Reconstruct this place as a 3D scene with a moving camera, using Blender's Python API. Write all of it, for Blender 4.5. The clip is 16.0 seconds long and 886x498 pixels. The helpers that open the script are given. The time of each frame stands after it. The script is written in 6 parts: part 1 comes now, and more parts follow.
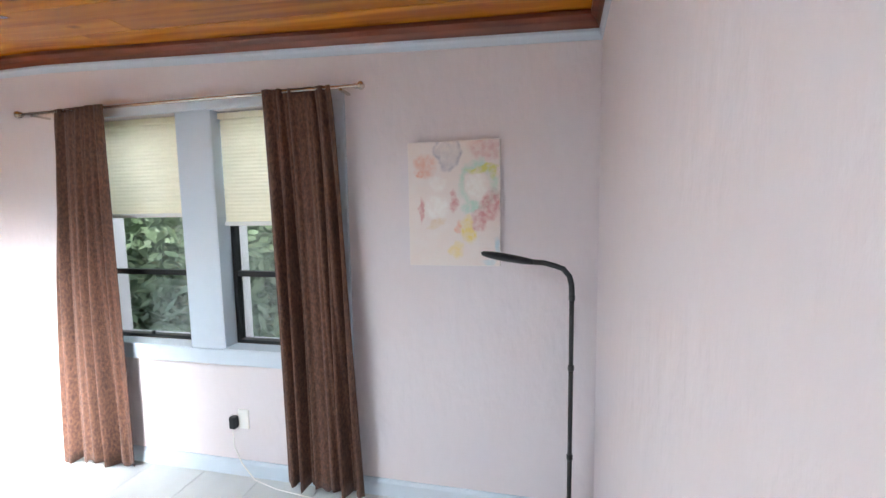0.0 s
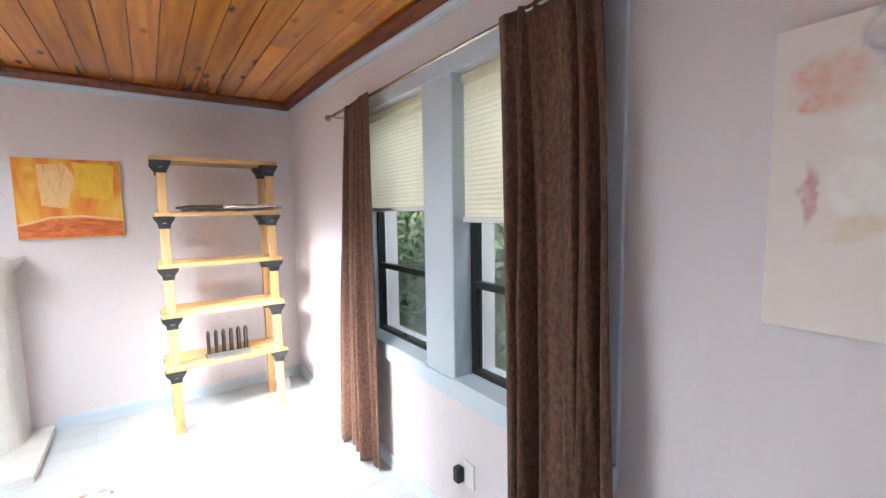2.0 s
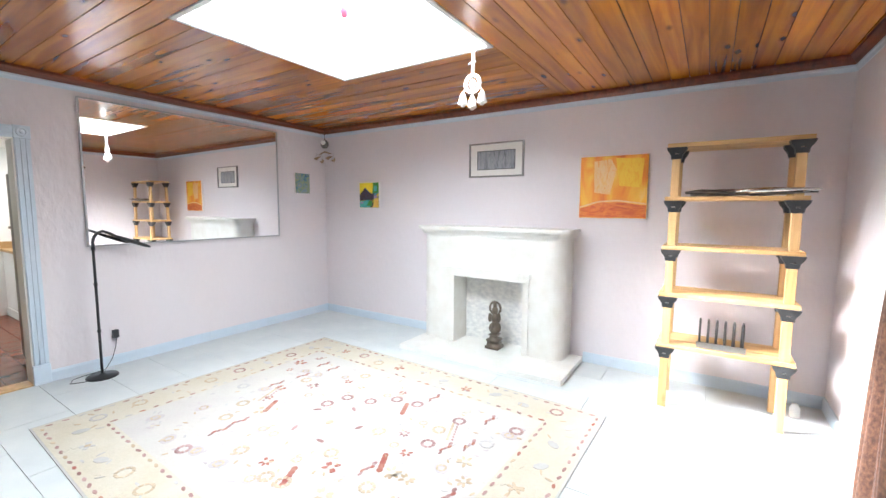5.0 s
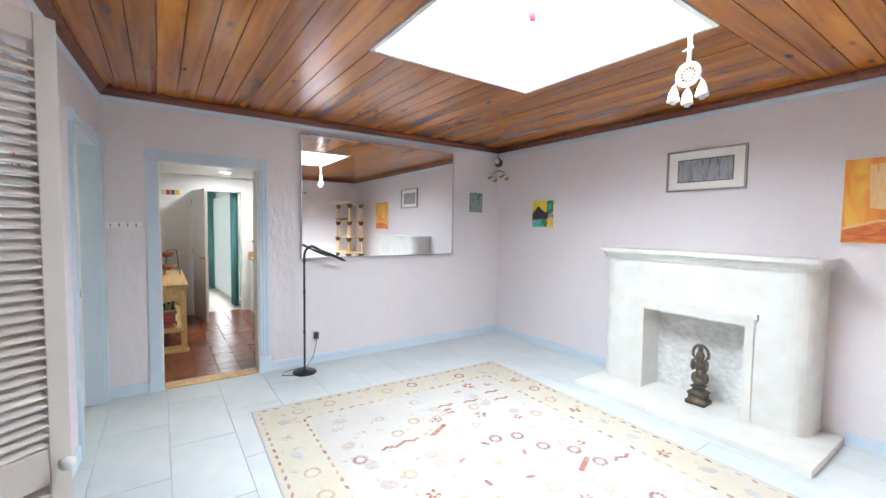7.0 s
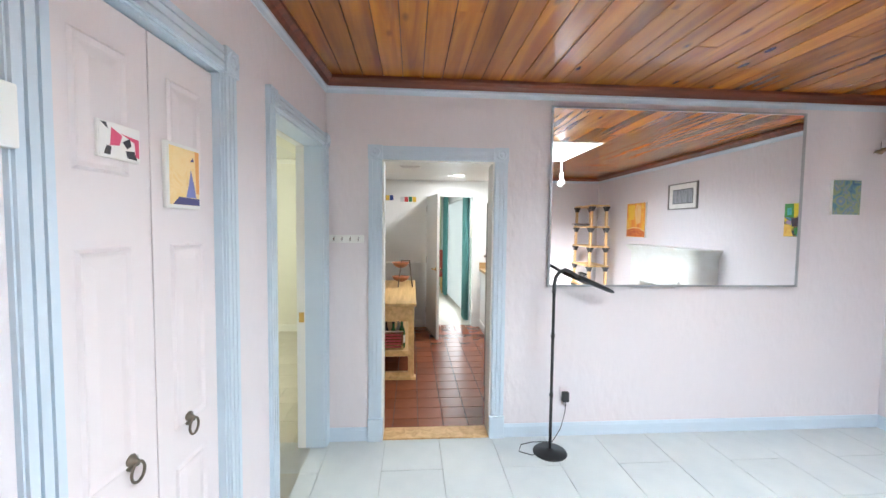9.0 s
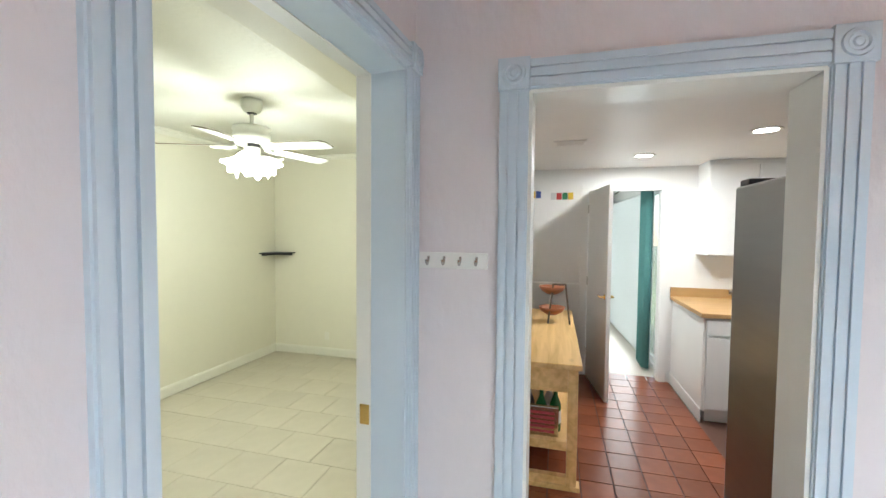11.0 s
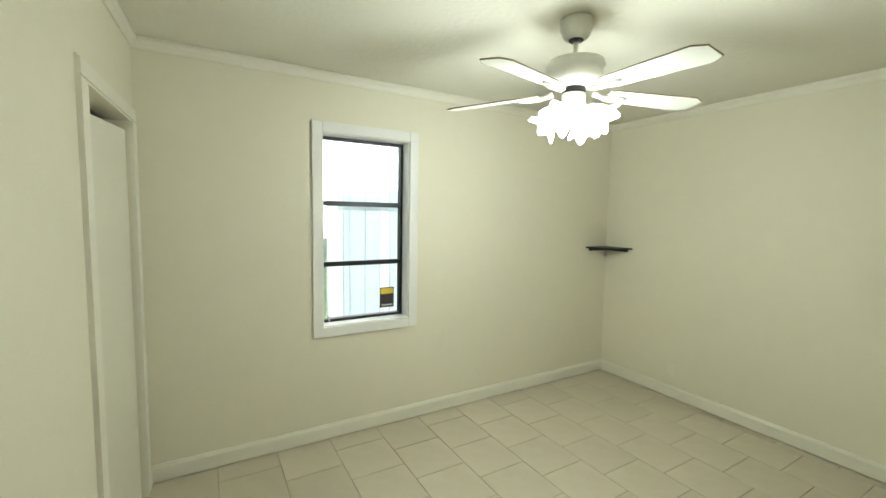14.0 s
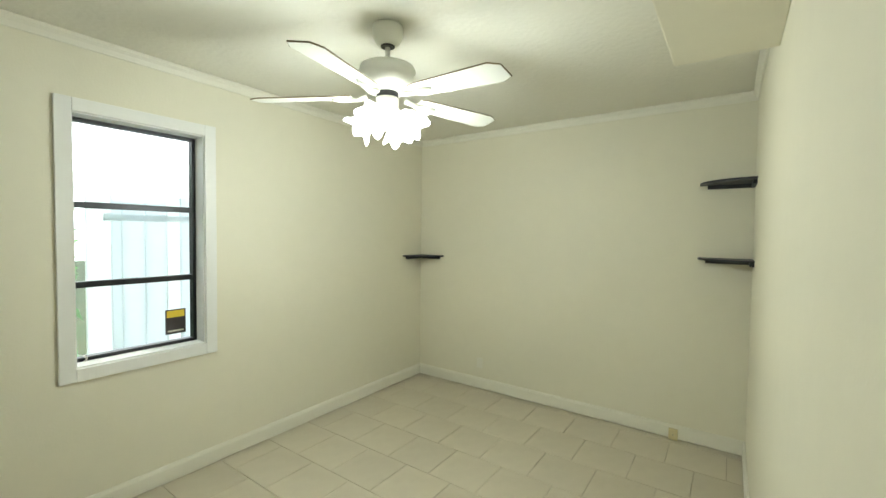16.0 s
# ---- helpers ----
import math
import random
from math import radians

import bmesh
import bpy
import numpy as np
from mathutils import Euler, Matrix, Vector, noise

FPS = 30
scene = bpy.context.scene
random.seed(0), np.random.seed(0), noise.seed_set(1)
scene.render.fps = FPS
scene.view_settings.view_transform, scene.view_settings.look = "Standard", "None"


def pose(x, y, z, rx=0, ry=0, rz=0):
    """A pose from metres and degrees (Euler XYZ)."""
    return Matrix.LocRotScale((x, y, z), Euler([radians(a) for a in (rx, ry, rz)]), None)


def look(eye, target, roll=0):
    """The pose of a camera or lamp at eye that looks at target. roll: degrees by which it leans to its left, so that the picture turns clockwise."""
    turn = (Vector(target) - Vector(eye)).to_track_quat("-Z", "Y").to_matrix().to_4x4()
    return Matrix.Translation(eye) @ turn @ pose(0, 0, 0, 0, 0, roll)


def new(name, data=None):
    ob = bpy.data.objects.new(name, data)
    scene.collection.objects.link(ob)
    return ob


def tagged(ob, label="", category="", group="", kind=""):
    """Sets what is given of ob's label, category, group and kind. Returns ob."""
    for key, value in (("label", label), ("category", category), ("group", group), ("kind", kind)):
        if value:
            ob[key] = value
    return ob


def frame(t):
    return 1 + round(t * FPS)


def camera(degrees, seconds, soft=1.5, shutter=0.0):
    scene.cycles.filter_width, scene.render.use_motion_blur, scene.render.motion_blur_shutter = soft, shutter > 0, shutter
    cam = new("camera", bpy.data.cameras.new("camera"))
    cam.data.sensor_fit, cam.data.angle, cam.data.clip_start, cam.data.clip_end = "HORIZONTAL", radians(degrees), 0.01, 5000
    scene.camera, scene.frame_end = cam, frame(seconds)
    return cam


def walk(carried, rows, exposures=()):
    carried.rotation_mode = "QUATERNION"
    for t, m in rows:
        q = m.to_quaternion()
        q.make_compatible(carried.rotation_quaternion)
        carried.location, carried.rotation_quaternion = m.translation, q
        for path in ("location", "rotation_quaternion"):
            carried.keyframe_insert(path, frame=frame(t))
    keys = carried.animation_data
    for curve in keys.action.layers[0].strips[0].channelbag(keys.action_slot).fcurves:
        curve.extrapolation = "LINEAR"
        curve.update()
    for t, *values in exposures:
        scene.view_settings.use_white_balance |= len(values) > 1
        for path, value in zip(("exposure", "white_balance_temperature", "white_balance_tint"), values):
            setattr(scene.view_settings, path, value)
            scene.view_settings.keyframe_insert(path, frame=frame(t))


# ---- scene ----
cam = camera(94.3, 16.0)
PATH = [
    (0, (1.971, 1.13, 1.611), (1.54, 3.074, 1.42), -0.9),
    (0.5, (1.891, 1.342, 1.598), (1.168, 3.196, 1.392), -0.6),
    (1, (1.793, 1.592, 1.586), (0.83, 3.336, 1.407), -0.4),
    (1.5, (1.749, 1.876, 1.596), (0.438, 3.376, 1.415), -0.7),
    (2, (1.666, 2.061, 1.587), (0.044, 3.217, 1.404), -0.9),
    (2.5, (1.575, 2.161, 1.588), (-0.292, 2.858, 1.415), -0.7),
    (3, (1.619, 2.256, 1.592), (-0.371, 2.437, 1.508), -0.5),
    (3.5, (1.649, 2.384, 1.569), (-0.282, 1.87, 1.503), -0.1),
    (4, (1.71, 2.384, 1.534), (-0.113, 1.574, 1.391), 0.4),
    (6.5, (1.680, 2.300, 1.500), (0.346, 0.814, 1.388), 0.5),
    (7, (1.574, 2.109, 1.509), (0.44, 0.466, 1.398), 0.8),
    (7.5, (1.534, 1.773, 1.57), (0.552, 0.035, 1.447), 1.0),
    (8, (1.445, 1.391, 1.594), (0.71, -0.465, 1.462), 0.7),
    (8.5, (1.357, 1.046, 1.577), (0.968, -0.912, 1.463), 0.6),
    (11, (1.481, -0.912, 1.581), (2.008, -2.84, 1.495), 0.5),
    (11.5, (1.587, -1.21, 1.566), (2.518, -2.978, 1.465), 0.3),
    (12, (1.763, -1.442, 1.558), (3.043, -2.974, 1.434), 0.0),
    (12.5, (1.871, -1.631, 1.545), (3.452, -2.849, 1.412), -0.1),
    (13, (1.939, -1.794, 1.594), (3.743, -2.642, 1.432), -0.1),
    (13.5, (2.069, -1.878, 1.6), (3.904, -2.652, 1.42), 0.2),
    (14, (2.174, -1.903, 1.589), (3.898, -2.902, 1.423), 1.0),
    (14.5, (2.254, -1.933, 1.569), (3.813, -3.178, 1.428), 1.3),
    (15, (2.277, -1.945, 1.529), (3.609, -3.434, 1.433), 1.0),
    (15.5, (2.265, -1.969, 1.523), (3.435, -3.589, 1.445), 0.9),
    (16, (2.23, -1.953, 1.522), (3.376, -3.59, 1.449), 0.7),
]
walk(cam, [(t, look(eye, target, roll)) for t, eye, target, roll in PATH], [(0, 0.9, 6150, 11), (1.0, 0.86, 6200, 11), (2.0, 0.76, 6250, 12), (3.0, 0.78, 6250, 12), (4.2, 0.8, 6250, 11), (6.5, 0.66, 6080, 10), (8.0, 0.86, 6080, 10), (8.7, 0.98, 6060, 9), (11, 0.9, 6150, 8), (11.6, 0.66, 6150, 6), (12.5, 0.45, 6300, 7), (16, 0.4, 6250, 7)])

# ---- world and light ----
SUN_DIR = Vector((0.45, -1.0, 0.94)).normalized()      # towards the sun, south-east
world = bpy.data.worlds.new("sky")
scene.world = world
world.use_nodes = True
wn = world.node_tree
sky = wn.nodes.new("ShaderNodeTexSky")
sky.sky_type = "NISHITA"
sky.sun_disc = False
sky.sun_elevation = math.asin(SUN_DIR.z)
sky.sun_rotation = math.atan2(SUN_DIR.x, SUN_DIR.y)
wn.links.new(sky.outputs[0], wn.nodes["Background"].inputs[0])
wn.nodes["Background"].inputs[1].default_value = 0.15


def lamp(name, kind, m, energy, colour=(1, 1, 1), **settings):
    data = bpy.data.lights.new(name, kind)
    data.energy, data.color = energy, colour
    if "angle" in settings:
        data.angle = settings["angle"]
    if "size" in settings:
        data.shape, data.size, data.size_y = "RECTANGLE", settings["size"][0], settings["size"][1]
    if "spread" in settings:
        data.spread = settings["spread"]
    if "radius" in settings:
        data.shadow_soft_size = settings["radius"]
    ob = new(name, data)
    ob.matrix_world = m
    return ob


lamp("sun", "SUN", look(tuple(SUN_DIR * 20), (0, 0, 0)), 5.0, (1.0, 0.95, 0.88), angle=radians(11.0))
# skylight: sky light falling down the shaft
for k in range(4):        # diffuse part
    lamp("skylight_lamp", "AREA", Matrix.Translation((-0.225, -0.11 + 0.323 * k, 2.775)) @ pose(0, 0, 0, 2, 0, 0), 16.5, (0.88, 0.96, 1.0), size=(1.24, 0.30), spread=radians(150))
# sunlight scattered forwards by the acrylic, towards the north-west corner
lamp("skylight_sun_lamp", "AREA", look((-0.15, 0.20, 2.93), (-0.15 - 0.50, 0.20 + 1.0, 2.93 - 0.92)), 36, (1.0, 0.98, 0.95), size=(0.95, 0.8), spread=radians(40))
# lamps added outside, above the two north windows: stand-in sky light behind the shades
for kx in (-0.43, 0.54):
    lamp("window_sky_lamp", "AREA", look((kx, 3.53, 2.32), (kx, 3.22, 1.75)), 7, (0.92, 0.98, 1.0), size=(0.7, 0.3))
# recessed cans and bedroom bulbs
for kx, ky in ((0.727, -4.97), (0.14, -4.15)):
    lamp("can_light", "AREA", pose(kx, ky, 2.262), 13, (1.0, 0.98, 0.94), size=(0.13, 0.13))
for a in (20, 110, 200, 290):
    lamp("fan_bulb", "POINT", pose(3.605 + 0.12 * math.cos(radians(a)), -3.435 + 0.12 * math.sin(radians(a)), 1.89), 6.4, (0.94, 1.0, 0.95), radius=0.11)
# daylight at the glazing of the far room
lamp("far_room_daylight", "AREA", pose(0.52, -7.2, 1.15, 0, -90, 3.5), 26, (0.95, 1.0, 1.0), size=(2.0, 1.9))


# ---- materials ----
def mat(name, base, rough=0.6, metal=0.0, vary=0.06, scale=6.0, bump=0.0, bump_scale=60.0, stretch=(1, 1, 1), second=None, mix_scale=2.0, spec=0.5, coat=0.0, rand=0.0, sheen=0.0):
    """A paint-like surface: base colour, a second tint in broad patches, fine grain and relief."""
    m = bpy.data.materials.new(name)
    m.use_nodes = True
    t = m.node_tree
    p = t.nodes["Principled BSDF"]
    p.inputs["Roughness"].default_value = rough
    p.inputs["Metallic"].default_value = metal
    p.inputs["Specular IOR Level"].default_value = spec
    p.inputs["Coat Weight"].default_value = coat
    p.inputs["Coat Roughness"].default_value = 0.12
    p.inputs["Sheen Weight"].default_value = sheen
    co = t.nodes.new("ShaderNodeTexCoord")
    mp = t.nodes.new("ShaderNodeMapping")
    mp.inputs["Scale"].default_value = stretch
    t.links.new(co.outputs["Object"], mp.inputs[0])
    n1 = t.nodes.new("ShaderNodeTexNoise")
    n1.inputs["Scale"].default_value = mix_scale
    n1.inputs["Detail"].default_value = 5
    n2 = t.nodes.new("ShaderNodeTexNoise")
    n2.inputs["Scale"].default_value = scale
    n2.inputs["Detail"].default_value = 8
    t.links.new(mp.outputs[0], n1.inputs["Vector"])
    t.links.new(mp.outputs[0], n2.inputs["Vector"])
    second = second or tuple(c * (1 - 1.4 * vary) for c in base)
    ramp = t.nodes.new("ShaderNodeValToRGB")
    ramp.color_ramp.elements[0].position, ramp.color_ramp.elements[1].position = 0.35, 0.68
    ramp.color_ramp.elements[0].color = (*base, 1)
    ramp.color_ramp.elements[1].color = (*second, 1)
    t.links.new(n1.outputs["Fac"], ramp.inputs[0])
    grain = t.nodes.new("ShaderNodeMapRange")
    grain.inputs["To Min"].default_value, grain.inputs["To Max"].default_value = 1 - vary, 1 + vary
    t.links.new(n2.outputs["Fac"], grain.inputs["Value"])
    mul = t.nodes.new("ShaderNodeVectorMath")
    mul.operation = "SCALE"
    t.links.new(ramp.outputs["Color"], mul.inputs[0])
    last = grain.outputs[0]
    if rand:
        inf = t.nodes.new("ShaderNodeObjectInfo")
        rr = t.nodes.new("ShaderNodeMapRange")
        rr.inputs["To Min"].default_value, rr.inputs["To Max"].default_value = 1 - rand, 1 + rand
        t.links.new(inf.outputs["Random"], rr.inputs["Value"])
        mm = t.nodes.new("ShaderNodeMath")
        mm.operation = "MULTIPLY"
        t.links.new(last, mm.inputs[0])
        t.links.new(rr.outputs[0], mm.inputs[1])
        last = mm.outputs[0]
    t.links.new(last, mul.inputs["Scale"])
    t.links.new(mul.outputs[0], p.inputs["Base Color"])
    if bump:
        n3 = t.nodes.new("ShaderNodeTexNoise")
        n3.inputs["Scale"].default_value = bump_scale
        n3.inputs["Detail"].default_value = 6
        t.links.new(mp.outputs[0], n3.inputs["Vector"])
        b = t.nodes.new("ShaderNodeBump")
        b.inputs["Strength"].default_value = bump
        b.inputs["Distance"].default_value = 0.01
        t.links.new(n3.outputs["Fac"], b.inputs["Height"])
        t.links.new(b.outputs[0], p.inputs["Normal"])
    return m


def wood(name, dark, light, rough=0.4, along="Y", scale=1.0, knots=0.5, coat=0.0, island=0.0, rand=0.0):
    """Pine: long grain along one axis, dark knots, tone that differs board by board."""
    m = bpy.data.materials.new(name)
    m.use_nodes = True
    t = m.node_tree
    p = t.nodes["Principled BSDF"]
    p.inputs["Roughness"].default_value = rough
    p.inputs["Coat Weight"].default_value = coat
    p.inputs["Coat Roughness"].default_value = 0.2
    co = t.nodes.new("ShaderNodeTexCoord")
    geo = t.nodes.new("ShaderNodeNewGeometry")
    off = t.nodes.new("ShaderNodeVectorMath")
    off.operation = "MULTIPLY_ADD"
    comb = t.nodes.new("ShaderNodeCombineXYZ")
    for k in range(3):
        t.links.new(geo.outputs["Random Per Island"], comb.inputs[k])
    off.inputs[1].default_value = (7.3, 9.1, 3.7)
    t.links.new(comb.outputs[0], off.inputs[0])
    t.links.new(co.outputs["Object"], off.inputs[2])
    mp = t.nodes.new("ShaderNodeMapping")
    k = {"X": (0.6, 9, 9), "Y": (9, 0.6, 9), "Z": (9, 9, 0.6)}[along]
    mp.inputs["Scale"].default_value = tuple(v * scale for v in k)
    t.links.new(off.outputs[0], mp.inputs[0])
    n = t.nodes.new("ShaderNodeTexNoise")
    n.inputs["Scale"].default_value, n.inputs["Detail"].default_value, n.inputs["Distortion"].default_value = 3.0, 7, 0.8
    t.links.new(mp.outputs[0], n.inputs["Vector"])
    ramp = t.nodes.new("ShaderNodeValToRGB")
    ramp.color_ramp.elements[0].position, ramp.color_ramp.elements[1].position = 0.32, 0.66
    ramp.color_ramp.elements[0].color, ramp.color_ramp.elements[1].color = (*dark, 1), (*light, 1)
    t.links.new(n.outputs["Fac"], ramp.inputs[0])
    mp2 = t.nodes.new("ShaderNodeMapping")
    k2 = {"X": (2.6, 6, 6), "Y": (6, 2.6, 6), "Z": (6, 6, 2.6)}[along]
    mp2.inputs["Scale"].default_value = k2
    t.links.new(off.outputs[0], mp2.inputs[0])
    v = t.nodes.new("ShaderNodeTexVoronoi")
    v.inputs["Scale"].default_value = 1.0
    t.links.new(mp2.outputs[0], v.inputs["Vector"])
    kr = t.nodes.new("ShaderNodeValToRGB")
    kr.color_ramp.elements[0].position, kr.color_ramp.elements[1].position = 0.06, 0.15
    kr.color_ramp.elements[0].color = (1 - 0.85 * knots,) * 3 + (1,)
    kr.color_ramp.elements[1].color = (1, 1, 1, 1)
    t.links.new(v.outputs["Distance"], kr.inputs[0])
    mul = t.nodes.new("ShaderNodeMixRGB")
    mul.blend_type, mul.inputs[0].default_value = "MULTIPLY", 1.0
    t.links.new(ramp.outputs["Color"], mul.inputs[1])
    t.links.new(kr.outputs["Color"], mul.inputs[2])
    tone = t.nodes.new("ShaderNodeMapRange")
    d = island or rand
    tone.inputs["To Min"].default_value, tone.inputs["To Max"].default_value = 1 - d, 1 + d
    if rand:
        inf = t.nodes.new("ShaderNodeObjectInfo")
        t.links.new(inf.outputs["Random"], tone.inputs["Value"])
    else:
        t.links.new(geo.outputs["Random Per Island"], tone.inputs["Value"])
    sc = t.nodes.new("ShaderNodeVectorMath")
    sc.operation = "SCALE"
    t.links.new(mul.outputs[0], sc.inputs[0])
    t.links.new(tone.outputs[0], sc.inputs["Scale"])
    t.links.new(sc.outputs[0], p.inputs["Base Color"])
    b = t.nodes.new("ShaderNodeBump")
    b.inputs["Strength"].default_value, b.inputs["Distance"].default_value = 0.15, 0.004
    t.links.new(n.outputs["Fac"], b.inputs["Height"])
    t.links.new(b.outputs[0], p.inputs["Normal"])
    return m


def painting(name, colours, scale=5.0, distort=2.5, seed=0.0, stretch=(1, 1, 1)):
    """Loose brushwork: swirled noise through a ramp of several pigments."""
    m = bpy.data.materials.new(name)
    m.use_nodes = True
    t = m.node_tree
    p = t.nodes["Principled BSDF"]
    p.inputs["Roughness"].default_value = 0.6
    co = t.nodes.new("ShaderNodeTexCoord")
    mp = t.nodes.new("ShaderNodeMapping")
    mp.inputs["Location"].default_value = (seed, seed * 1.7, seed * 0.6)
    mp.inputs["Scale"].default_value = stretch
    t.links.new(co.outputs["Object"], mp.inputs[0])
    n = t.nodes.new("ShaderNodeTexNoise")
    n.inputs["Scale"].default_value, n.inputs["Detail"].default_value, n.inputs["Distortion"].default_value = scale, 4, distort
    t.links.new(mp.outputs[0], n.inputs["Vector"])
    ramp = t.nodes.new("ShaderNodeValToRGB")
    e = ramp.color_ramp.elements
    while len(e) < len(colours):
        e.new(0.5)
    for k, c in enumerate(colours):
        e[k].position = 0.28 + 0.44 * k / (len(colours) - 1)
        e[k].color = (*c, 1)
    t.links.new(n.outputs["Fac"], ramp.inputs[0])
    t.links.new(ramp.outputs["Color"], p.inputs["Base Color"])
    b = t.nodes.new("ShaderNodeBump")
    b.inputs["Strength"].default_value, b.inputs["Distance"].default_value = 0.3, 0.003
    t.links.new(n.outputs["Fac"], b.inputs["Height"])
    t.links.new(b.outputs[0], p.inputs["Normal"])
    return m


def glass(name, tint=(1, 1, 1), rough=0.0):
    m = bpy.data.materials.new(name)
    m.use_nodes = True
    p = m.node_tree.nodes["Principled BSDF"]
    p.inputs["Base Color"].default_value = (*tint, 1)
    p.inputs["Transmission Weight"].default_value = 1.0
    p.inputs["Roughness"].default_value = rough
    p.inputs["IOR"].default_value = 1.4
    return m


def sheer(name, colour, through_share):
    """Cloth or plastic that lets light through, diffusely."""
    m = bpy.data.materials.new(name)
    m.use_nodes = True
    t = m.node_tree
    t.nodes.remove(t.nodes["Principled BSDF"])
    d, tr, mix = t.nodes.new("ShaderNodeBsdfDiffuse"), t.nodes.new("ShaderNodeBsdfTranslucent"), t.nodes.new("ShaderNodeMixShader")
    co, n, rmp = t.nodes.new("ShaderNodeTexCoord"), t.nodes.new("ShaderNodeTexNoise"), t.nodes.new("ShaderNodeValToRGB")
    n.inputs["Scale"].default_value = 30
    rmp.color_ramp.elements[0].color = (*(c * 0.95 for c in colour), 1)
    rmp.color_ramp.elements[1].color = (*colour, 1)
    t.links.new(co.outputs["Object"], n.inputs["Vector"])
    t.links.new(n.outputs["Fac"], rmp.inputs[0])
    t.links.new(rmp.outputs["Color"], d.inputs["Color"])
    t.links.new(rmp.outputs["Color"], tr.inputs["Color"])
    mix.inputs[0].default_value = through_share
    t.links.new(d.outputs[0], mix.inputs[1])
    t.links.new(tr.outputs[0], mix.inputs[2])
    t.links.new(mix.outputs[0], t.nodes["Material Output"].inputs["Surface"])
    return m


def glow(name, colour, strength):
    m = bpy.data.materials.new(name)
    m.use_nodes = True
    p = m.node_tree.nodes["Principled BSDF"]
    p.inputs["Base Color"].default_value = (0.9, 0.9, 0.88, 1)
    p.inputs["Emission Color"].default_value = (*colour, 1)
    p.inputs["Emission Strength"].default_value = strength
    return m


def screen_mesh(name, colour, share):
    """Woven insect screen: a thin grey veil, mostly open."""
    m = bpy.data.materials.new(name)
    m.use_nodes = True
    t = m.node_tree
    t.nodes.remove(t.nodes["Principled BSDF"])
    d, op, mix = t.nodes.new("ShaderNodeBsdfDiffuse"), t.nodes.new("ShaderNodeBsdfTransparent"), t.nodes.new("ShaderNodeMixShader")
    d.inputs["Color"].default_value = (*colour, 1)
    mix.inputs[0].default_value = share
    t.links.new(op.outputs[0], mix.inputs[1])
    t.links.new(d.outputs[0], mix.inputs[2])
    t.links.new(mix.outputs[0], t.nodes["Material Output"].inputs["Surface"])
    return m


INSECT_SCREEN = screen_mesh("grey_insect_screen", (0.55, 0.62, 0.60), 0.09)
PINK = mat("pink_stucco_paint", (0.74, 0.686, 0.705), 0.7, vary=0.02, scale=30, bump=0.6, bump_scale=17, stretch=(1, 1, 0.5), second=(0.715, 0.675, 0.705), mix_scale=0.9)
YELLOW = mat("cream_yellow_paint", (0.75, 0.717, 0.575), 0.6, vary=0.02, scale=12, bump=0.08, bump_scale=90, second=(0.725, 0.697, 0.56), mix_scale=0.7)
TEXTURED_CEILING = mat("textured_ceiling_paint", (0.73, 0.71, 0.61), 0.8, vary=0.02, scale=20, bump=0.28, bump_scale=35, mix_scale=1.2)
KITCHEN_WHITE = mat("kitchen_white_paint", (0.80, 0.80, 0.78), 0.5, vary=0.015, scale=10)
BLUE_TRIM = mat("pale_blue_gloss_paint", (0.56, 0.66, 0.75), 0.35, vary=0.025, scale=14, bump=0.05, second=(0.60, 0.68, 0.76))
WHITE_TRIM = mat("white_gloss_paint", (0.80, 0.80, 0.76), 0.35, vary=0.02, scale=14)
CREAM_TRIM = mat("cream_trim_paint", (0.77, 0.75, 0.64), 0.4, vary=0.02, scale=14)
PINK_DOOR = mat("pale_pink_door_paint", (0.74, 0.68, 0.69), 0.45, vary=0.02, scale=8)
LOUVER = mat("off_white_louver_paint", (0.60, 0.56, 0.52), 0.5, vary=0.03, scale=14)
PLANK = wood("stained_pine_planks", (0.27, 0.080, 0.006), (0.50, 0.18, 0.014), 0.2, "Y", 0.5, 0.72, coat=0.2, island=0.24)
# North boards: grain along X, stain lightened partly for the brighter light there.
PLANK_X = wood("stained_pine_planks_across_lit", (0.30, 0.088, 0.004), (0.56, 0.20, 0.010), 0.2, "X", 0.5, 0.72, coat=0.2, island=0.24)
CROWN = wood("dark_stained_crown", (0.08, 0.016, 0.007), (0.20, 0.045, 0.016), 0.35, "X", 0.8, 0.2, coat=0.2)
PINE = wood("raw_pine", (0.50, 0.29, 0.11), (0.72, 0.48, 0.23), 0.55, "Z", 0.7, 0.3)
PINE_Y = wood("raw_pine_board", (0.52, 0.30, 0.11), (0.74, 0.50, 0.24), 0.55, "Y", 0.7, 0.4)
TABLE_PINE = wood("varnished_pine", (0.58, 0.35, 0.11), (0.80, 0.54, 0.23), 0.4, "Y", 0.7, 0.35, coat=0.2)
WHITE_FLOOR = mat("whitewashed_concrete", (0.53, 0.57, 0.58), 0.42, vary=0.05, scale=9, second=(0.61, 0.64, 0.635), mix_scale=2.6, bump=0.05, rand=0.015)
GROUT = mat("grey_grout", (0.50, 0.53, 0.53), 0.9, vary=0.1, scale=30)
BED_TILE = mat("beige_ceramic_tile", (0.52, 0.47, 0.36), 0.32, vary=0.07, scale=7, second=(0.60, 0.55, 0.43), mix_scale=2.5, rand=0.04)
BED_GROUT = mat("brown_grout", (0.47, 0.42, 0.32), 0.9, vary=0.1, scale=30)
